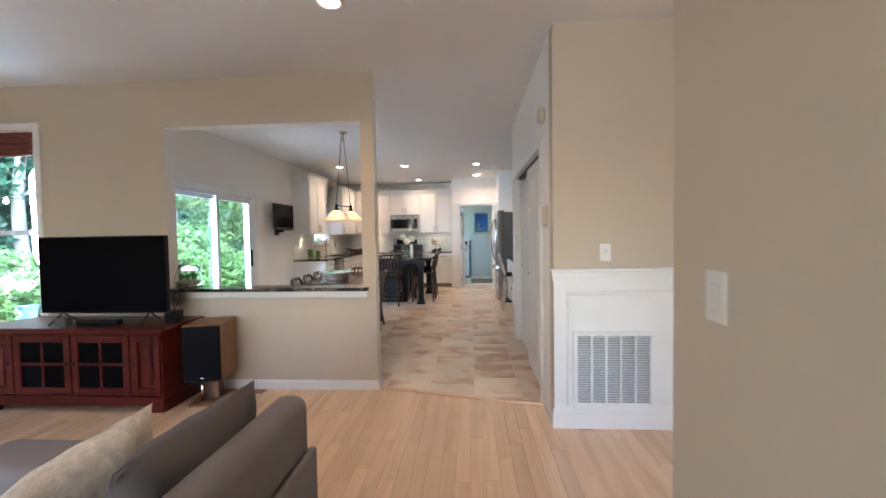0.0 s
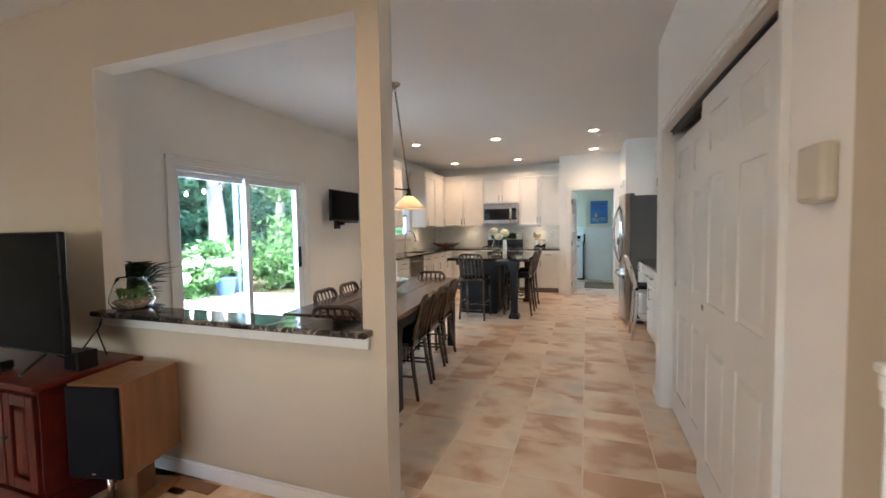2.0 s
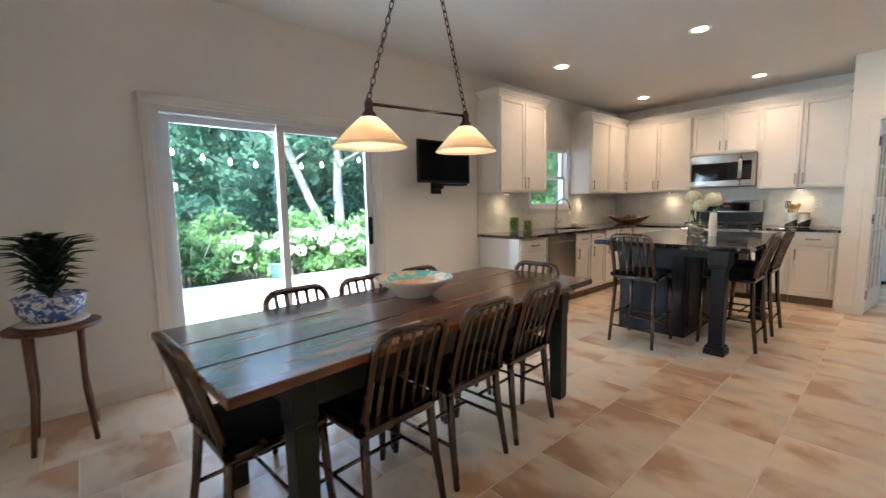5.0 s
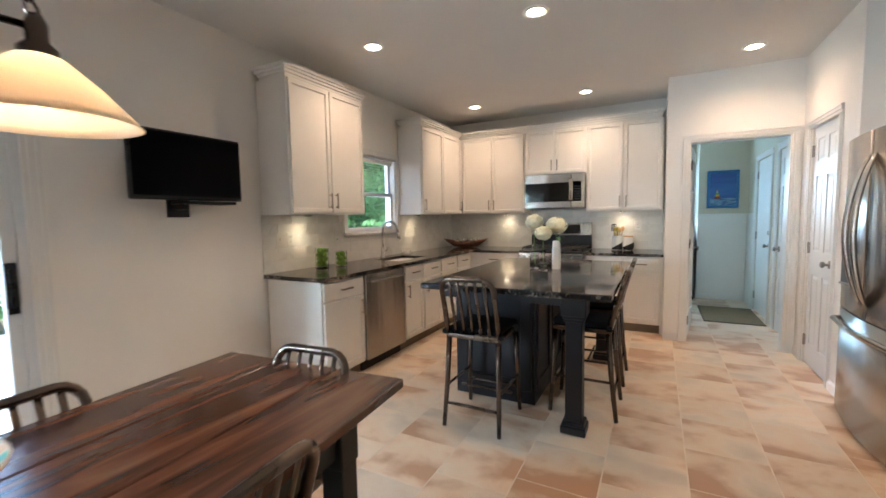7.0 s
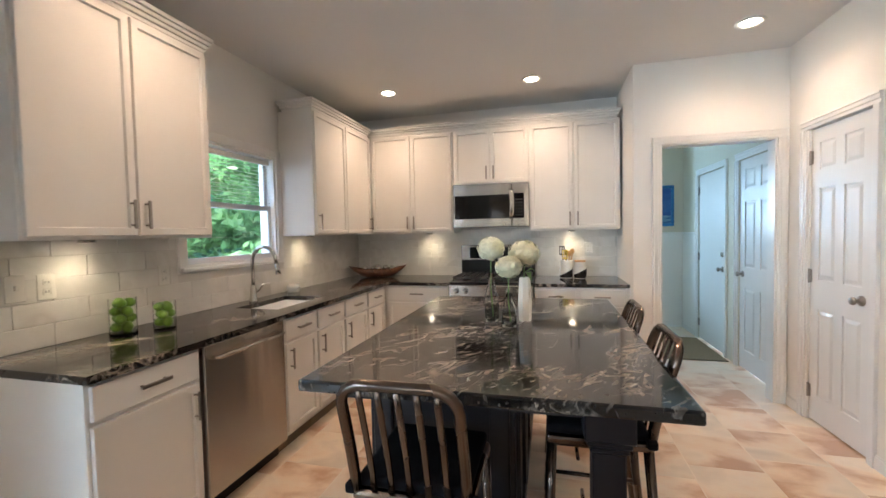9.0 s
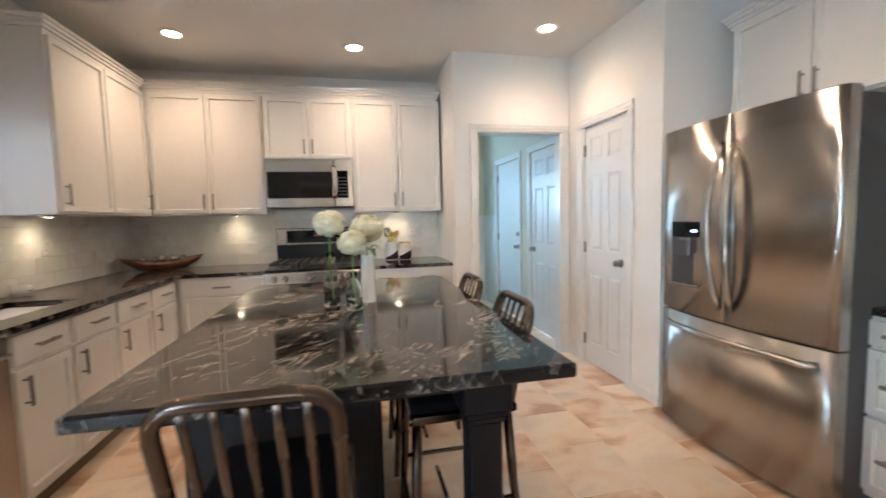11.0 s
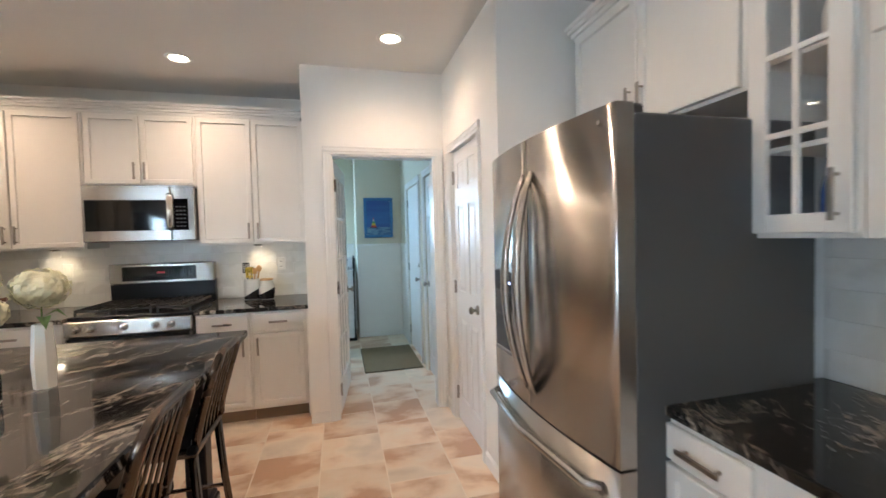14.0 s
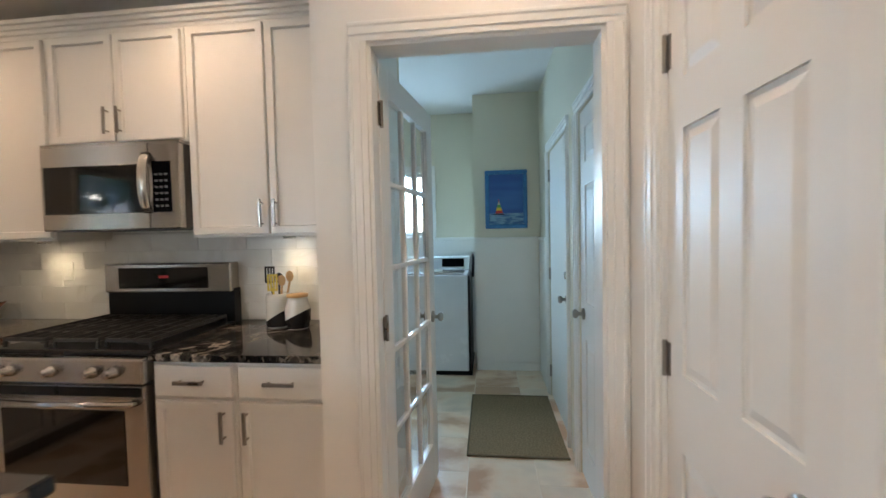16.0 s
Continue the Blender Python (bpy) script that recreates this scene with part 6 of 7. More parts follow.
part("jar", lathe([(0, 0), (0.05, 0), (0.064, 0.04), (0.066, 0.10), (0.05, 0.15), (0.05, 0.165), (0, 0.165)], 24), CERAMIC, t, smooth=True)
part("lid", lathe([(0.054, 0.166), (0.056, 0.18), (0, 0.184)], 20), WOODSPOON, t, smooth=True)
bm = lathe([(0.0515, 0.003), (0.0652, 0.04), (0.0668, 0.09)], 24)
for v in bm.verts:
    if v.co.z > 0.08:
        v.co.z = 0.07 + 0.5 * v.co.x
part("black_glaze", bm, TWO, t, smooth=True)

# ---- things in the display cabinets ----
PITCH = mat("blue_glazed_pottery", (0.10, 0.17, 0.24), 0.12, var=0.12, scale=10)
t = thing("ball_pitcher", pose(1.22, 7.39, 1.548, 0, 0, -90), "round blue glazed pottery pitcher", "pitcher")
bm = lathe([(0, 0), (0.055, 0.0), (0.060, 0.006), (0.088, 0.035), (0.101, 0.080), (0.094, 0.120), (0.072, 0.148), (0.050, 0.160), (0.046, 0.172), (0.040, 0.172), (0.040, 0.158), (0.0, 0.150)], 28)
for v in bm.verts:
    v.co.y *= 0.85
part("body", bm, PITCH, t, smooth=True)
arc = [(0.062 + 0.066 * math.sin(a), 0, 0.108 + 0.064 * math.cos(a)) for a in np.linspace(-0.35, 2.75, 14)]
part("handle", tube(arc, 0.011, 10, flat=1.3), PITCH, t, smooth=True)
part("spout", tube([(-0.045, 0, 0.125), (-0.070, 0, 0.150), (-0.088, 0, 0.172), (-0.094, 0, 0.176)], [0.040, 0.030, 0.022, 0.016], 12), PITCH, t, smooth=True)
t = thing("patterned_bowl", pose(1.16, 7.405, 1.428), "small yellow and maroon patterned bowl", "bowl")
part("bowl_body", lathe([(0, 0), (0.025, 0), (0.045, 0.035), (0.05, 0.075), (0.046, 0.075), (0.04, 0.035), (0, 0.01)], 20), ramp_mat("yellow_maroon_glaze", [(0.42, (0.45, 0.33, 0.10)), (0.52, (0.20, 0.03, 0.03)), (0.6, (0.5, 0.4, 0.2))], 0.3, 45, 3), t, smooth=True)
for y in (7.60, 7.17):
    t = thing("small_dish", pose(1.14, y, 1.428), "small white dish in a cubbyhole", "dish", "cubbyhole dishes")
    part("dish_body", lathe([(0, 0), (0.028, 0), (0.036, 0.014), (0.032, 0.014), (0, 0.005)], 16), CERAMIC, t, smooth=True)
DKBLUE = mat("cobalt_blue_glass", (0.02, 0.06, 0.25), 0.12)
TAN = mat("yellow_tan_pottery", (0.5, 0.36, 0.14), 0.3)
for x, y, z, r, h, mt, lab, cat in ((1.20, 7.84, 1.414, 0.05, 0.16, DKBLUE, "cobalt blue glass jug in a glass cabinet", "jug"), (1.2, 7.82, 1.68, 0.05, 0.09, CERAMIC, "stacked white plates in a glass cabinet", "crockery"), (1.2, 7.83, 1.935, 0.055, 0.16, CERAMIC, "white pottery jar in a glass cabinet", "jar"), (1.2, 7.83, 2.205, 0.05, 0.14, DKBLUE, "cobalt blue vase in a glass cabinet", "vase"),
                                   (1.2, 6.90, 1.414, 0.075, 0.18, CERAMIC, "white lettered pottery crock in a glass cabinet", "crock"), (1.2, 6.90, 1.68, 0.09, 0.10, TAN, "yellow and blue mixing bowl in a glass cabinet", "bowl"), (1.2, 6.91, 1.935, 0.08, 0.16, DKBLUE, "dark blue pottery jar in a glass cabinet", "jar"), (1.2, 6.9, 2.205, 0.085, 0.16, PITCH, "blue pottery bowl in a glass cabinet", "bowl")):
    t = thing(cat, pose(x, y, z), lab, cat, "crockery behind glass doors")
    part("vessel", lathe([(0, 0), (r * 0.7, 0), (r, h * 0.3), (r, h * 0.7), (r * 0.8, h), (r * 0.72, h), (r * 0.85, h * 0.6), (0, h * 0.1)], 20), mt, t, smooth=True)
    part("rim_band", lathe([(r * 1.005, h * 0.45), (r * 1.008, h * 0.55), (r * 1.005, h * 0.6)], 20), DKBLUE if mt is TAN else mt, t, smooth=True)

# ---- laundry ----
solid("laundry_wainscot", box(bx(0.02, 0.645, 12.888, 12.899, 0.085, 1.30), 0.648, 0.6595, 12.353, 12.888, 0.085, 1.30), TRIM, "white beadboard laundry wainscot", "wainscot")
bm = bmesh.new()
box(bm, 0.012, 0.645, 12.872, 12.888, 1.30, 1.335, bev=0.004), box(bm, 0.632, 0.648, 12.353, 12.872, 1.30, 1.335, bev=0.004)
box(bm, -1.9, 0.012, 13.48, 13.499, 1.30, 1.335, bev=0.004)
solid("laundry_rail", bm, TRIM, "white laundry chair rail", "trim")
solid("laundry_wainscot", bx(-1.9, 0.012, 13.488, 13.499, 0.0, 1.30), TRIM, "white wainscot behind the washer", "wainscot")
t = thing("washing_machine", pose(-0.05, 12.72, 0), "white top-loading washing machine with dark trim", "washing machine")
part("body", bx(-0.70, 0.0, 0, 0.66, 0.04, 0.98, bev=0.012, seg=2), mat("white_enamel", (0.72, 0.74, 0.78), 0.25), t)
part("base", bx(-0.68, 0.03, 0.01, 0.65, 0, 0.04), BLACK, t)
part("side_trim", bx(0.0, 0.02, 0.01, 0.66, 0.04, 0.97, bev=0.003), BLACK, t)
part("lid", bx(-0.66, -0.04, 0.03, 0.46, 0.981, 1.0, bev=0.008), STEEL_H, t)
part("console", bx(-0.70, 0.0, 0.50, 0.66, 0.98, 1.13, bev=0.012), mat("white_enamel_panel", (0.72, 0.74, 0.78), 0.25), t)
part("display", bx(-0.30, -0.06, 0.496, 0.50, 1.02, 1.11), SCREEN, t)
part("drain_hose", tube([(0.03, 0.55, 0.9), (0.04, 0.60, 1.12), (0.03, 0.68, 1.15), (0.02, 0.70, 0.9)], 0.012, 8), BLACK, t, smooth=True)
BLUEF = mat("bright_blue_frame_paint", (0.03, 0.17, 0.40), 0.4, var=0.15, scale=20)
t = thing("sailing_picture", pose(0.13, 12.898, 1.42), "blue-framed picture of a sailboat at sea", "picture")
bm = bmesh.new()
for a in ((0, 0.41, 0, 0.04), (0, 0.41, 0.53, 0.57), (0, 0.04, 0.04, 0.53), (0.37, 0.41, 0.04, 0.53)):
    box(bm, a[0], a[1], -0.028, 0, a[2], a[3], bev=0.006)
part("frame", bm, BLUEF, t)
part("sky_print", bx(0.04, 0.37, -0.012, 0, 0.15, 0.53), ramp_mat("painted_blue_sky", [(0.3, (0.02, 0.09, 0.32)), (0.6, (0.05, 0.20, 0.50)), (0.75, (0.10, 0.3, 0.6))], 0.4, 3, 2, 0, (0.3, 1, 2)), t)
part("sea_print", bx(0.04, 0.37, -0.012, 0, 0.04, 0.1495), ramp_mat("painted_sea", [(0.4, (0.03, 0.12, 0.28)), (0.6, (0.18, 0.36, 0.50))], 0.4, 14, 3, 0, (1, 1, 6)), t)
for k, c in enumerate(((0.5, 0.04, 0.03), (0.7, 0.55, 0.05), (0.1, 0.35, 0.12), (0.6, 0.58, 0.5), (0.5, 0.05, 0.04))):
    bm = bmesh.new()
    z0, z1 = 0.15 + k * 0.028, 0.15 + (k + 1) * 0.028
    def sx(z):
        return 0.10 + 0.25 * (z - 0.15) / 1.0, 0.175 - 0.045 * (z - 0.15) / 0.14
    v = [bm.verts.new(p) for p in ((sx(z0)[0], -0.0135, z0), (sx(z0)[1], -0.0135, z0), (sx(z1)[1], -0.0135, z1), (sx(z1)[0], -0.0135, z1))]
    bm.faces.new(v)
    part("sail_stripe", bm, mat("sail_paint", c, 0.5), t)
part("hull", bx(0.085, 0.185, -0.0138, -0.012, 0.135, 0.147), BLACK, t)
t = thing("door_mat", pose(0.0, 11.29, 0, 0, 0, 0), "olive brown woven floor mat", "mat")
part("weave", bx(0.0, 0.625, 0, 0.95, 0.0, 0.010, bev=0.004), ramp_mat("olive_woven_mat", [(0.4, (0.17, 0.12, 0.06)), (0.6, (0.25, 0.18, 0.10))], 0.9, 90, 3, bump=0.5), t)
part("border", box(box(bx(-0.003, 0.628, -0.003, 0.012, 0, 0.012, bev=0.004), -0.003, 0.628, 0.938, 0.953, 0, 0.012, bev=0.004), -0.003, 0.009, 0.012, 0.938, 0, 0.0118), mat("olive_mat_edge", (0.12, 0.09, 0.05), 0.9), t)
t = thing("wall_vent", pose(0.6595, 12.52, 0.35, 0, 0, -90), "small white laundry wall vent", "air vent")
part("plate", bx(-0.05, 0.05, -0.008, 0, -0.10, 0.10, bev=0.003), TRIM, t)

# ---- outdoors ----
solid("ground", bx(-200, 200, -200, 200, -0.35, -0.25), EARTH, "dark woodland ground with leaf litter", "ground")
solid("patio", bx(-8.2, -3.56, 2.2, 9.5, -0.25, -0.10, bev=0.02), PATIO, "pale concrete patio outside the sliding door", "patio")


def leaf_cloud(n, centre, radius, size, rng, hang=0.3):
    """Leaf quads scattered in overlapping clumps; returns vertices and faces."""
    c = np.array(centre)
    cl = rng.normal(0, 1, (max(6, n // 90), 3))
    cl = cl / np.linalg.norm(cl, axis=1)[:, None] * (rng.random((len(cl), 1)) ** 0.4)
    p = cl[rng.integers(0, len(cl), n)] * np.array(radius) + rng.normal(0, 0.17, (n, 3)) * np.array(radius) + c
    return leaf_quads(p, size, rng)


def leaf_quads(p, size, rng):
    n = len(p)
    a = rng.normal(0, 1, (n, 3))
    a /= np.linalg.norm(a, axis=1)[:, None]
    b = np.cross(a, rng.normal(0, 1, (n, 3)))
    b /= np.linalg.norm(b, axis=1)[:, None]
    s = size * (0.6 + 0.8 * rng.random((n, 1)))
    v = np.stack([p - a * s, p + b * s * 0.45, p + a * s, p - b * s * 0.45], 1).reshape(-1, 3)
    return v, np.arange(4 * n).reshape(-1, 4)


def quad_object(name, chunks, material):
    vs, fs, k = [], [], 0
    for v, f in chunks:
        vs.append(v), fs.append(f + k)
        k += len(v)
    me = bpy.data.meshes.new(name)
    me.from_pydata(np.concatenate(vs).tolist(), [], np.concatenate(fs).tolist())
    me.materials.append(material)
    return new(name, me)


rng = np.random.default_rng(4)
woods, near = [], []
for i in range(250):
    x, y, z = rng.uniform(-17, -12.9), rng.uniform(-7, 27), rng.uniform(0.0, 5.2)
    woods.append(leaf_cloud(420, (x, y, z), (1.5, 1.8, 1.0), 0.13, rng))
for i in range(40):
    x, y, z = rng.uniform(-9.5, -6.0), rng.uniform(11.5, 17), rng.uniform(0.0, 3.6)
    near.append(leaf_cloud(420, (x, y, z), (1.2, 1.2, 0.9), 0.10, rng))
tagged(quad_object("side_woods", near, LEAF_B), "bright green leafy thicket beside the patio", "woods", kind="stuff")
tagged(quad_object("far_woods", woods, LEAF), "dense green woodland behind the garden", "woods", kind="stuff")
solid("backdrop", bx(-24.2, -24, -40, 60, -0.3, 9), mat("distant_green_wood", (0.06, 0.15, 0.085), 0.9, var=0.7, scale=0.7, fine=0.5, bscale=5, bump=0.5), "distant green woodland", "backdrop")
# trees near the garden edge
for k, (x, y, r, h, lean) in enumerate(((-11.0, 11.6, 0.25, 6.6, 0.25), (-12.3, 10.35, 0.15, 6.4, 0.2), (-12.25, 10.2, 0.12, 6.4, -2.8), (-10.6, 2.4, 0.17, 6.0, 0.3), (-11.6, 15.2, 0.18, 6.2, -0.2))):
    t = thing("tree", pose(x, y, -0.25), "tall grey-barked garden tree with green leaves", "tree", "garden trees")
    path = [(0.1 * math.sin(i * 1.3 + k), lean * i / 7, h * i / 7) for i in range(8)]
    bm = tube(path, [r * (1.25 - 0.11 * i) if i else r * 1.5 for i in range(8)], 12)
    crowns = []
    for j in range(7):
        z0 = h * (0.45 + 0.07 * j)
        a = j * 2.4 + k
        base = Vector((0.05, lean * z0 / h, z0))
        tip = base + Vector((math.cos(a) * 1.6, math.sin(a) * 1.6, 0.7))
        tube([base, base.lerp(tip, 0.5) + Vector((0, 0, 0.12)), tip], [r * 0.4, r * 0.25, r * 0.08], 6, bm)
        crowns.append(leaf_cloud(420, tip, (0.9, 0.9, 0.6), 0.11, rng))
    part("trunk", bm, BARK, t, "grey bark trunk and limbs", True)
    c = quad_object("crown", crowns, LEAF)
    c.parent = t
# shrubs
SHRUBS = [(-8.9, 5.5, 0.75, False), (-9.1, 4.4, 0.8, False), (-8.9, 3.3, 0.75, True), (-8.75, 6.6, 0.6, True), (-8.6, 7.5, 0.62, True), (-8.45, 8.5, 0.65, True), (-8.75, 9.5, 0.78, True), (-9.6, 8.3, 0.9, False), (-9.8, 6.2, 0.9, False), (-9.2, 10.4, 0.9, False), (-8.9, 2.0, 0.8, False), (-8.0, 11.0, 0.9, False), (-5.3, 10.8, 0.9, False), (-4.8, 12.3, 1.0, False), (-9.3, 0.8, 0.9, True)]
for x, y, r, fl in SHRUBS:
    t = thing("shrub", pose(x, y, -0.25), "bushy hydrangea shrub with white flower heads" if fl else "bushy green garden shrub", "shrub", "garden shrubs")
    bm = bmesh.new()
    for j in range(7):
        a = j * 0.9
        tube([(0.05 * math.cos(a), 0.05 * math.sin(a), 0), (r * 0.35 * math.cos(a), r * 0.35 * math.sin(a), r * 0.7), (r * 0.55 * math.cos(a), r * 0.55 * math.sin(a), r * 1.1)], [0.02, 0.014, 0.008], 5, bm)
    part("stems", bm, BARK, t)
    c = quad_object("foliage", [leaf_cloud(1500, (0, 0, r * 0.85), (r, r, r * 0.75), 0.075, rng)], LEAF_B)
    c.parent = t
    if fl:
        for j in range(16):
            a, e = rng.uniform(0, 6.28), rng.uniform(0.1, 1.2)
            p = np.array((r * 1.0 * math.cos(a) * math.cos(e), r * 1.0 * math.sin(a) * math.cos(e), r * (0.85 + 0.75 * math.sin(e))))
            g = rng.normal(0, 1, (70, 3))
            g = g / np.linalg.norm(g, axis=1)[:, None] * 0.10 + p
            o = quad_object("flower_head", [leaf_quads(g, 0.035, rng)], PETAL)
            o.parent = t

# garden things
PALE = mat("pale_canvas", (0.62, 0.62, 0.58), 0.8, var=0.05, bump=0.2, bscale=200)
BLUEMETAL = mat("pale_blue_painted_metal", (0.28, 0.40, 0.52), 0.5, var=0.05)
t = thing("patio_umbrella", pose(-8.0, 4.05, -0.1), "pale canvas patio umbrella, opened", "umbrella")
bm = bmesh.new()
top = bm.verts.new((0, 0, 2.35))
rim = [bm.verts.new((1.25 * math.cos(a * math.pi / 4), 1.25 * math.sin(a * math.pi / 4), 1.78)) for a in range(8)]
low = [bm.verts.new((1.25 * math.cos(a * math.pi / 4), 1.25 * math.sin(a * math.pi / 4), 1.66)) for a in range(8)]
for a in range(8):
    bm.faces.new((top, rim[a], rim[(a + 1) % 8])), bm.faces.new((rim[a], low[a], low[(a + 1) % 8], rim[(a + 1) % 8]))
part("canopy", bm, PALE, t)
part("pole", tube([(0, 0, 0), (0, 0, 2.38)], 0.02, 8), CHROME, t, smooth=True)
part("base", lathe([(0, 0.07), (0.05, 0.07), (0.24, 0.03), (0.25, 0)], 20), BLACK, t, smooth=True)
t = thing("garden_chair", pose(-7.2, 4.35, -0.1, 0, 0, 70), "pale blue metal garden armchair on the patio", "chair")
part("seat", bx(-0.26, 0.26, -0.26, 0.26, 0.38, 0.41, bev=0.008), BLUEMETAL, t)
part("backrest", bx(-0.26, 0.26, -0.30, -0.27, 0.42, 0.95, bev=0.008), BLUEMETAL, t, m=pose(0, -0.02, 0.05, 10))
for sx in (-1, 1):
    part("armrest", tube([(sx * 0.28, -0.28, 0.62), (sx * 0.29, 0.24, 0.62), (sx * 0.28, 0.27, 0.58)], 0.018, 8), BLUEMETAL, t, smooth=True)
    for sy in (-1, 1):
        part("leg", tube([(sx * 0.27, sy * 0.24, 0.61), (sx * 0.28, sy * 0.28, 0)], 0.016, 8), BLUEMETAL, t, smooth=True)
for x, y, r, h, lab in ((-8.05, 6.85, 0.16, 0.30, "blue glazed garden pot"), (-7.85, 9.05, 0.24, 0.42, "pale blue garden pot with white hydrangea")):
    t = thing("garden_pot", pose(x, y, -0.1), lab, "plant pot", "garden pots")
    part("pot", lathe([(0, 0), (r * 0.7, 0), (r, h * 0.9), (r * 1.08, h * 0.92), (r * 1.08, h), (r * 0.95, h), (r * 0.9, h * 0.85), (0, h * 0.85)], 22), BLUEPOT, t, smooth=True)
    c = quad_object("foliage", [leaf_cloud(500, (0, 0, h + 0.16), (0.24, 0.24, 0.18), 0.055, rng)], LEAF_B)
    c.parent = t
    for j in range(9):
        a, e = j * 0.7 + 0.3, 0.2 + 0.1 * j
        p = np.array((0.26 * math.cos(a) * math.cos(e), 0.26 * math.sin(a) * math.cos(e), h + 0.18 + 0.22 * math.sin(e)))
        g = rng.normal(0, 1, (60, 3))
        o = quad_object("flower_head", [leaf_quads(g / np.linalg.norm(g, axis=1)[:, None] * 0.08 + p, 0.03, rng)], PETAL)
        o.parent = t
t = thing("string_lights", pose(0, 0, 0), "string of small garden bulbs between posts", "string lights")
wire = [(-8.0, 4.4 + 0.43 * i, 2.10 + 0.06 * (4.4 + 0.43 * i - 6.8) ** 2) for i in range(13)]
part("cable", tube(wire, 0.006, 5), BLACK, t)
GARDENBULB = glow_mat("garden_bulb", (1.0, 0.92, 0.8), 6)
for x, y, z in wire[1:-1]:
    part("bulb", lathe([(0, -0.10), (0.025, -0.085), (0.03, -0.06), (0.015, -0.02), (0.015, 0)], 10), GARDENBULB, t, smooth=True, m=pose(x, y, z))
for y in (4.4, 9.56):
    t = thing("light_post", pose(-8.0, y, -0.25), "pale post holding the garden lights", "post")
    part("shaft", bx(-0.04, 0.04, -0.04, 0.04, 0, 2.86, bev=0.005), BLUEMETAL, t)

# ---- floors ----
WOODGAP = mat("board_gap", (0.48, 0.31, 0.19), 0.9)
fl = solid("floor_tiled", bx(-3.40, 1.5, 3.1, 13.6, -0.08, -0.0012), GROUT, "beige and terracotta tiled kitchen floor", "floor")
fw = solid("floor_wood", bx(-5.58, 3.2, -3.1, 3.5, -0.08, -0.004), WOODGAP, "light oak plank living room floor", "floor")


def front_edge(x):
    """The slanting line of the wooden threshold."""
    return 3.515 + (x + 0.82) * (3.19 - 3.515) / 1.37


bm = bmesh.new()
box(bm, -0.70, 0.70, -0.026, 0.026, -0.002, 0.012, bev=0.006, seg=2)
solid("threshold", bm, OAK, "oak threshold strip between wood and tile", "threshold", m=pose(-0.13, 3.353, 0, 0, 0, math.degrees(math.atan2(-0.325, 1.37))))
P = 0.394
made = {}
for c in range(-9, 5):
    xa = 0.015 + c * P
    off = ((c * 0.37) % 1.0) * P
    for r in range(0, 28):
        ya = 3.0 + r * P + off
        x0, x1, y0, y1 = max(xa, -3.398), min(xa + P, 1.498), max(ya, 3.2), min(ya + P, 13.5)
        if y0 > 11.07 and x1 < -1.9:
            continue
        if x1 - x0 < 0.03 or y1 - y0 < 0.03:
            continue
        if y0 < 3.6 and x1 > -0.9 and x0 < 0.6:
            y0 = max(y0, front_edge((x0 + x1) / 2) + 0.01)
            if y1 - y0 < 0.03:
                continue
        if x1 < -0.85 and y1 < 3.6:
            continue
        key = (round(x1 - x0, 3), round(y1 - y0, 3))
        if key not in made:
            me = bpy.data.meshes.new("tile")
            b = bx(-key[0] / 2 + 0.0036, key[0] / 2 - 0.0036, -key[1] / 2 + 0.0036, key[1] / 2 - 0.0036, -0.003, 0.0, bev=0.0006)
            b.to_mesh(me)
            b.free()
            me.materials.append(TILE)
            made[key] = me
        o = new("tile", made[key])
        o.parent = fl
        o.location = ((x0 + x1) / 2, (y0 + y1) / 2, 0.0)
# oak strips: the stretch by the pass-through and hall as single boards
PW = 0.083
rnd = random.Random(7)
planks = {}
outer = bmesh.new()
n_planks = 0
for i in range(106):
    x0 = -5.58 + i * PW
    y = -3.1 - rnd.random()
    while y < 3.5:
        L = rnd.choice((0.5, 0.7, 0.9, 1.1, 1.3))
        y0, y1 = max(y, -3.1), min(y + L, 3.47 if x0 < -0.85 else 3.5)
        y += L
        if x0 + PW > -0.9 and x0 < 0.56:
            y1 = min(y1, front_edge(x0 + PW / 2) - 0.005)
        if x0 > 0.5 and y1 > YW:
            y1 = YW
        if y1 - y0 < 0.04:
            continue
        if -2.6 < x0 < 1.6 and y1 > 1.0 and n_planks < 295:
            key = round(y1 - y0, 2)
            if key not in planks:
                me = bpy.data.meshes.new("plank")
                b = bx(-PW / 2 + 0.0006, PW / 2 - 0.0006, -key / 2 + 0.0006, key / 2 - 0.0006, -0.004, 0.0, bev=0.0008)
                b.to_mesh(me)
                b.free()
                me.materials.append(OAK)
                planks[key] = me
            o = new("plank", planks[key])
            o.parent = fw
            o.location = (x0 + PW / 2, (y0 + y1) / 2, 0)
            n_planks += 1
        else:
            vs = [outer.verts.new(v) for v in ((x0 + 0.0006, y0 + 0.0006, 0), (x0 + PW - 0.0006, y0 + 0.0006, 0), (x0 + PW - 0.0006, y1 - 0.0006, 0), (x0 + 0.0006, y1 - 0.0006, 0))]
            outer.faces.new(vs)
o = part("outer_planks", outer, OAK_ISLAND, fw)
tagged(o, "light oak floor boards", kind="stuff")
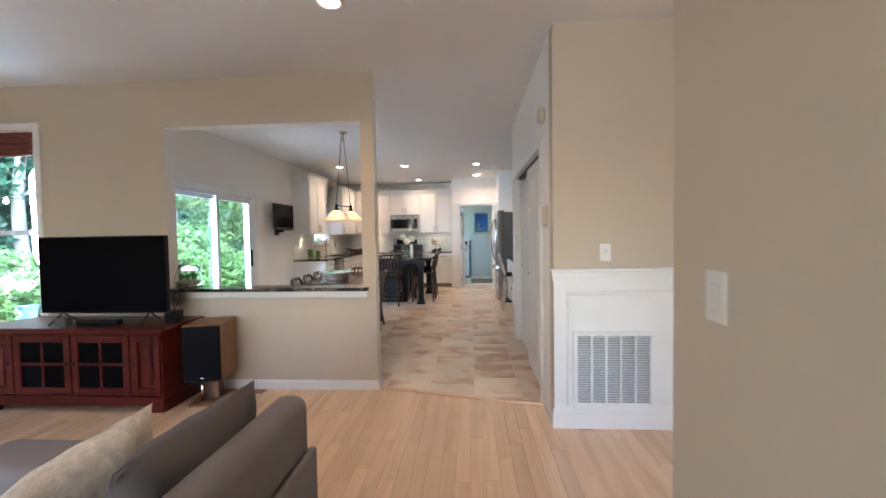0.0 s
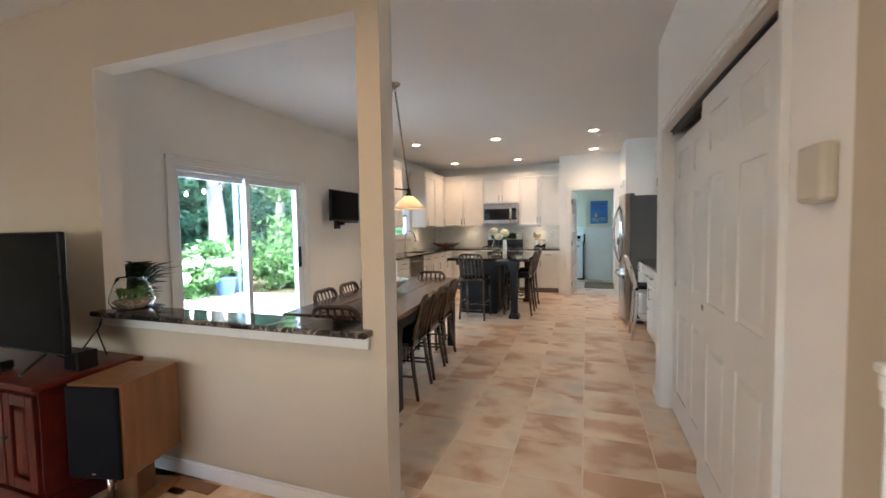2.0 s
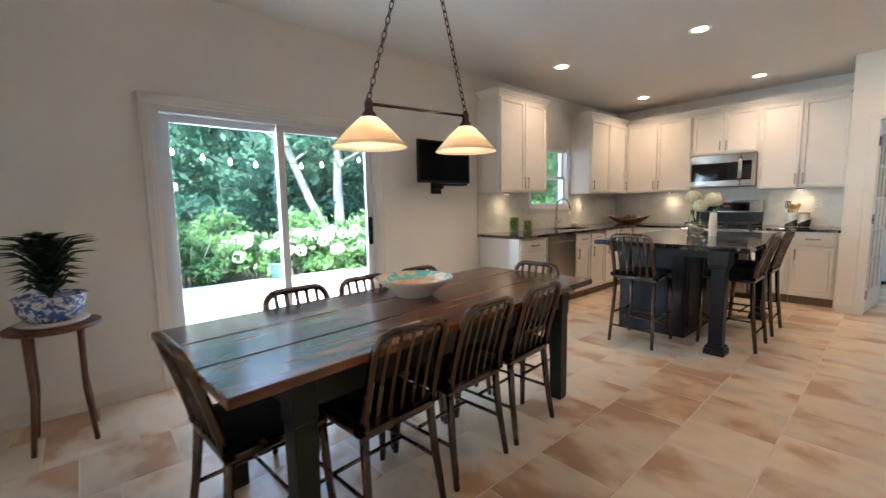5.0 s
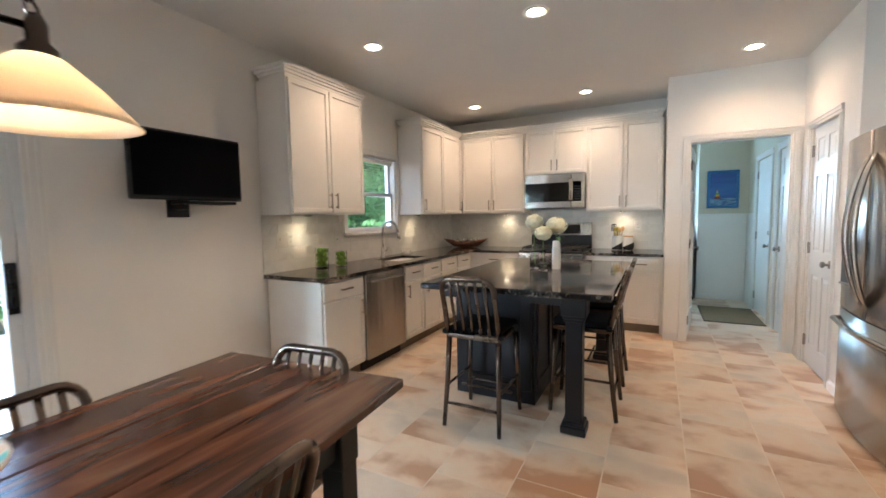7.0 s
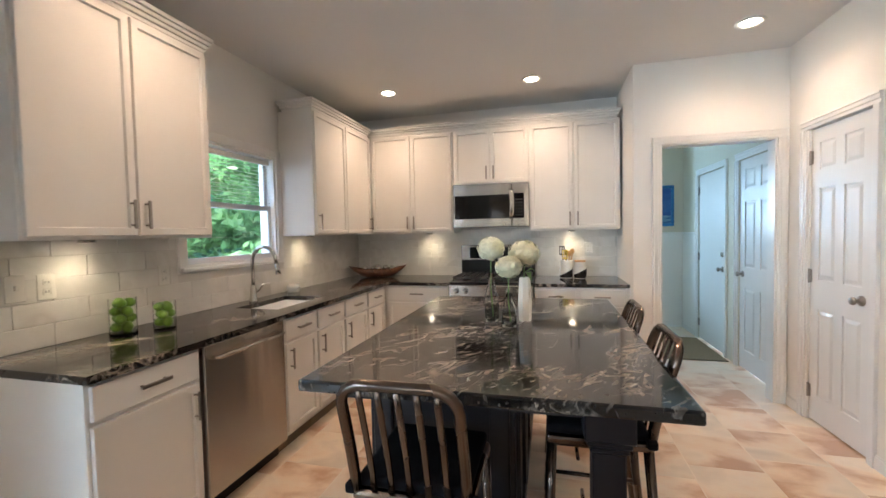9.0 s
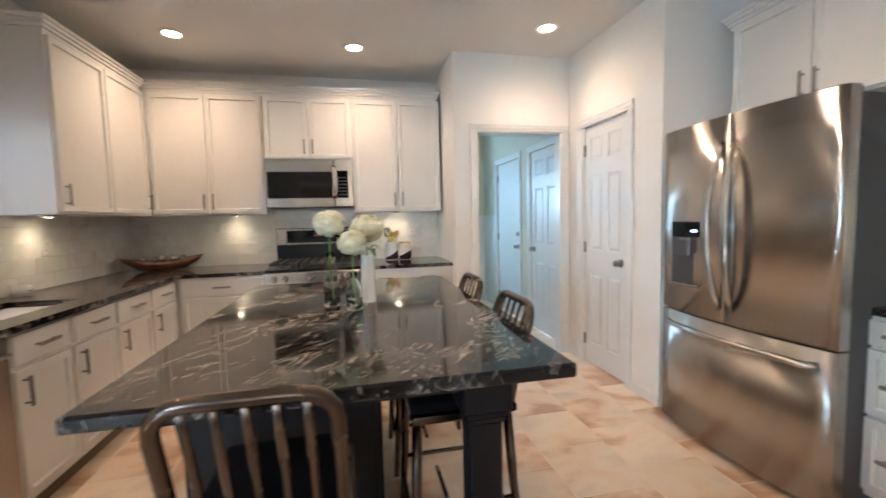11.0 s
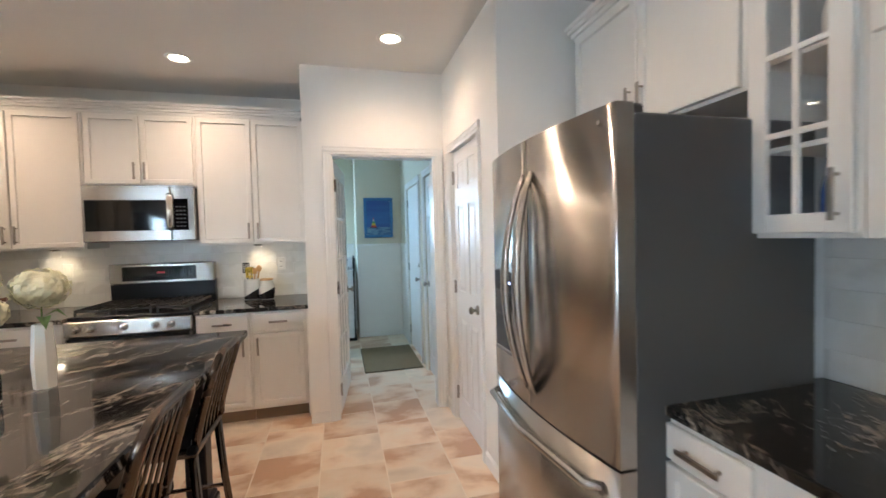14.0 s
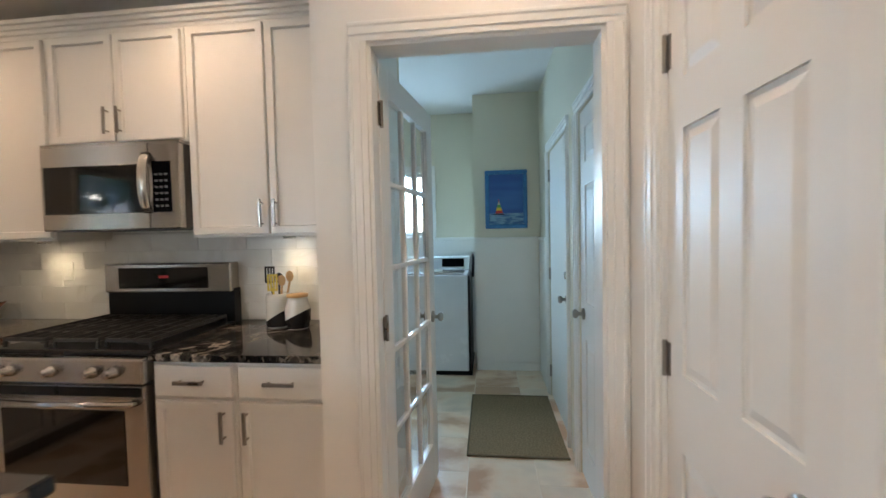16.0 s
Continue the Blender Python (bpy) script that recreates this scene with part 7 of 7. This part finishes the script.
# backsplash tiles
bs = solid("backsplash_west", wall_with(XW, XW + 0.004, (7.60, 11.07), (0.905, UZ0), [(8.57, 9.62, 1.165, 1.39)], "y"), MGROUT, "pale marble tile backsplash by the sink", "backsplash")
bn = solid("backsplash_north", bx(XW + 0.004, -0.474, YB - 0.004, YB, 0.905, UZ0 + 0.04), MGROUT, "pale marble tile backsplash behind the range", "backsplash")
be = solid("backsplash_east", bx(XR - 0.004, XR, 6.455, 8.0, 0.905, UZ0), MGROUT, "pale marble tile backsplash at the desk", "backsplash")
TW, TH = 0.305, 0.1035
tiles = {}


def splash(parent, a0, a1, place, top, holes=()):
    rows = int((top - 0.905) / TH) + 1
    for r in range(rows):
        z0, z1 = 0.905 + r * TH, min(0.905 + (r + 1) * TH, top)
        a = a0 - (TW / 2 if r % 2 else 0)
        while a < a1:
            b0, b1 = max(a, a0), min(a + TW, a1)
            a += TW
            if b1 - b0 < 0.02 or z1 - z0 < 0.02:
                continue
            segs = [(b0, b1)]
            for h0, h1, hz in holes:
                if z1 > hz + 0.01:
                    segs = [s for q0, q1 in segs for s in ((q0, min(q1, h0)), (max(q0, h1), q1)) if s[1] - s[0] > 0.02]
            for q0, q1 in segs:
                key = (round(q1 - q0, 3), round(z1 - z0, 3))
                if key not in tiles:
                    me = bpy.data.meshes.new("tile")
                    b = bx(-key[0] / 2 + 0.001, key[0] / 2 - 0.001, -0.005, 0, -key[1] / 2 + 0.001, key[1] / 2 - 0.001, bev=0.0012)
                    b.to_mesh(me)
                    b.free()
                    me.materials.append(MARBLE)
                    tiles[key] = me
                o = new("tile", tiles[key])
                o.parent = parent
                o.matrix_basis = place((q0 + q1) / 2, (z0 + z1) / 2)


splash(bs, 7.60, 11.07, lambda a, z: pose(XW + 0.004, a, z, 0, 0, 90), UZ0, ((8.57, 9.62, 1.165),))
splash(bn, XW + 0.01, -0.476, lambda a, z: pose(a, YB - 0.004, z), UZ0 + 0.04)
splash(be, 6.455, 8.0, lambda a, z: pose(XR - 0.004, a, z, 0, 0, -90), UZ0)
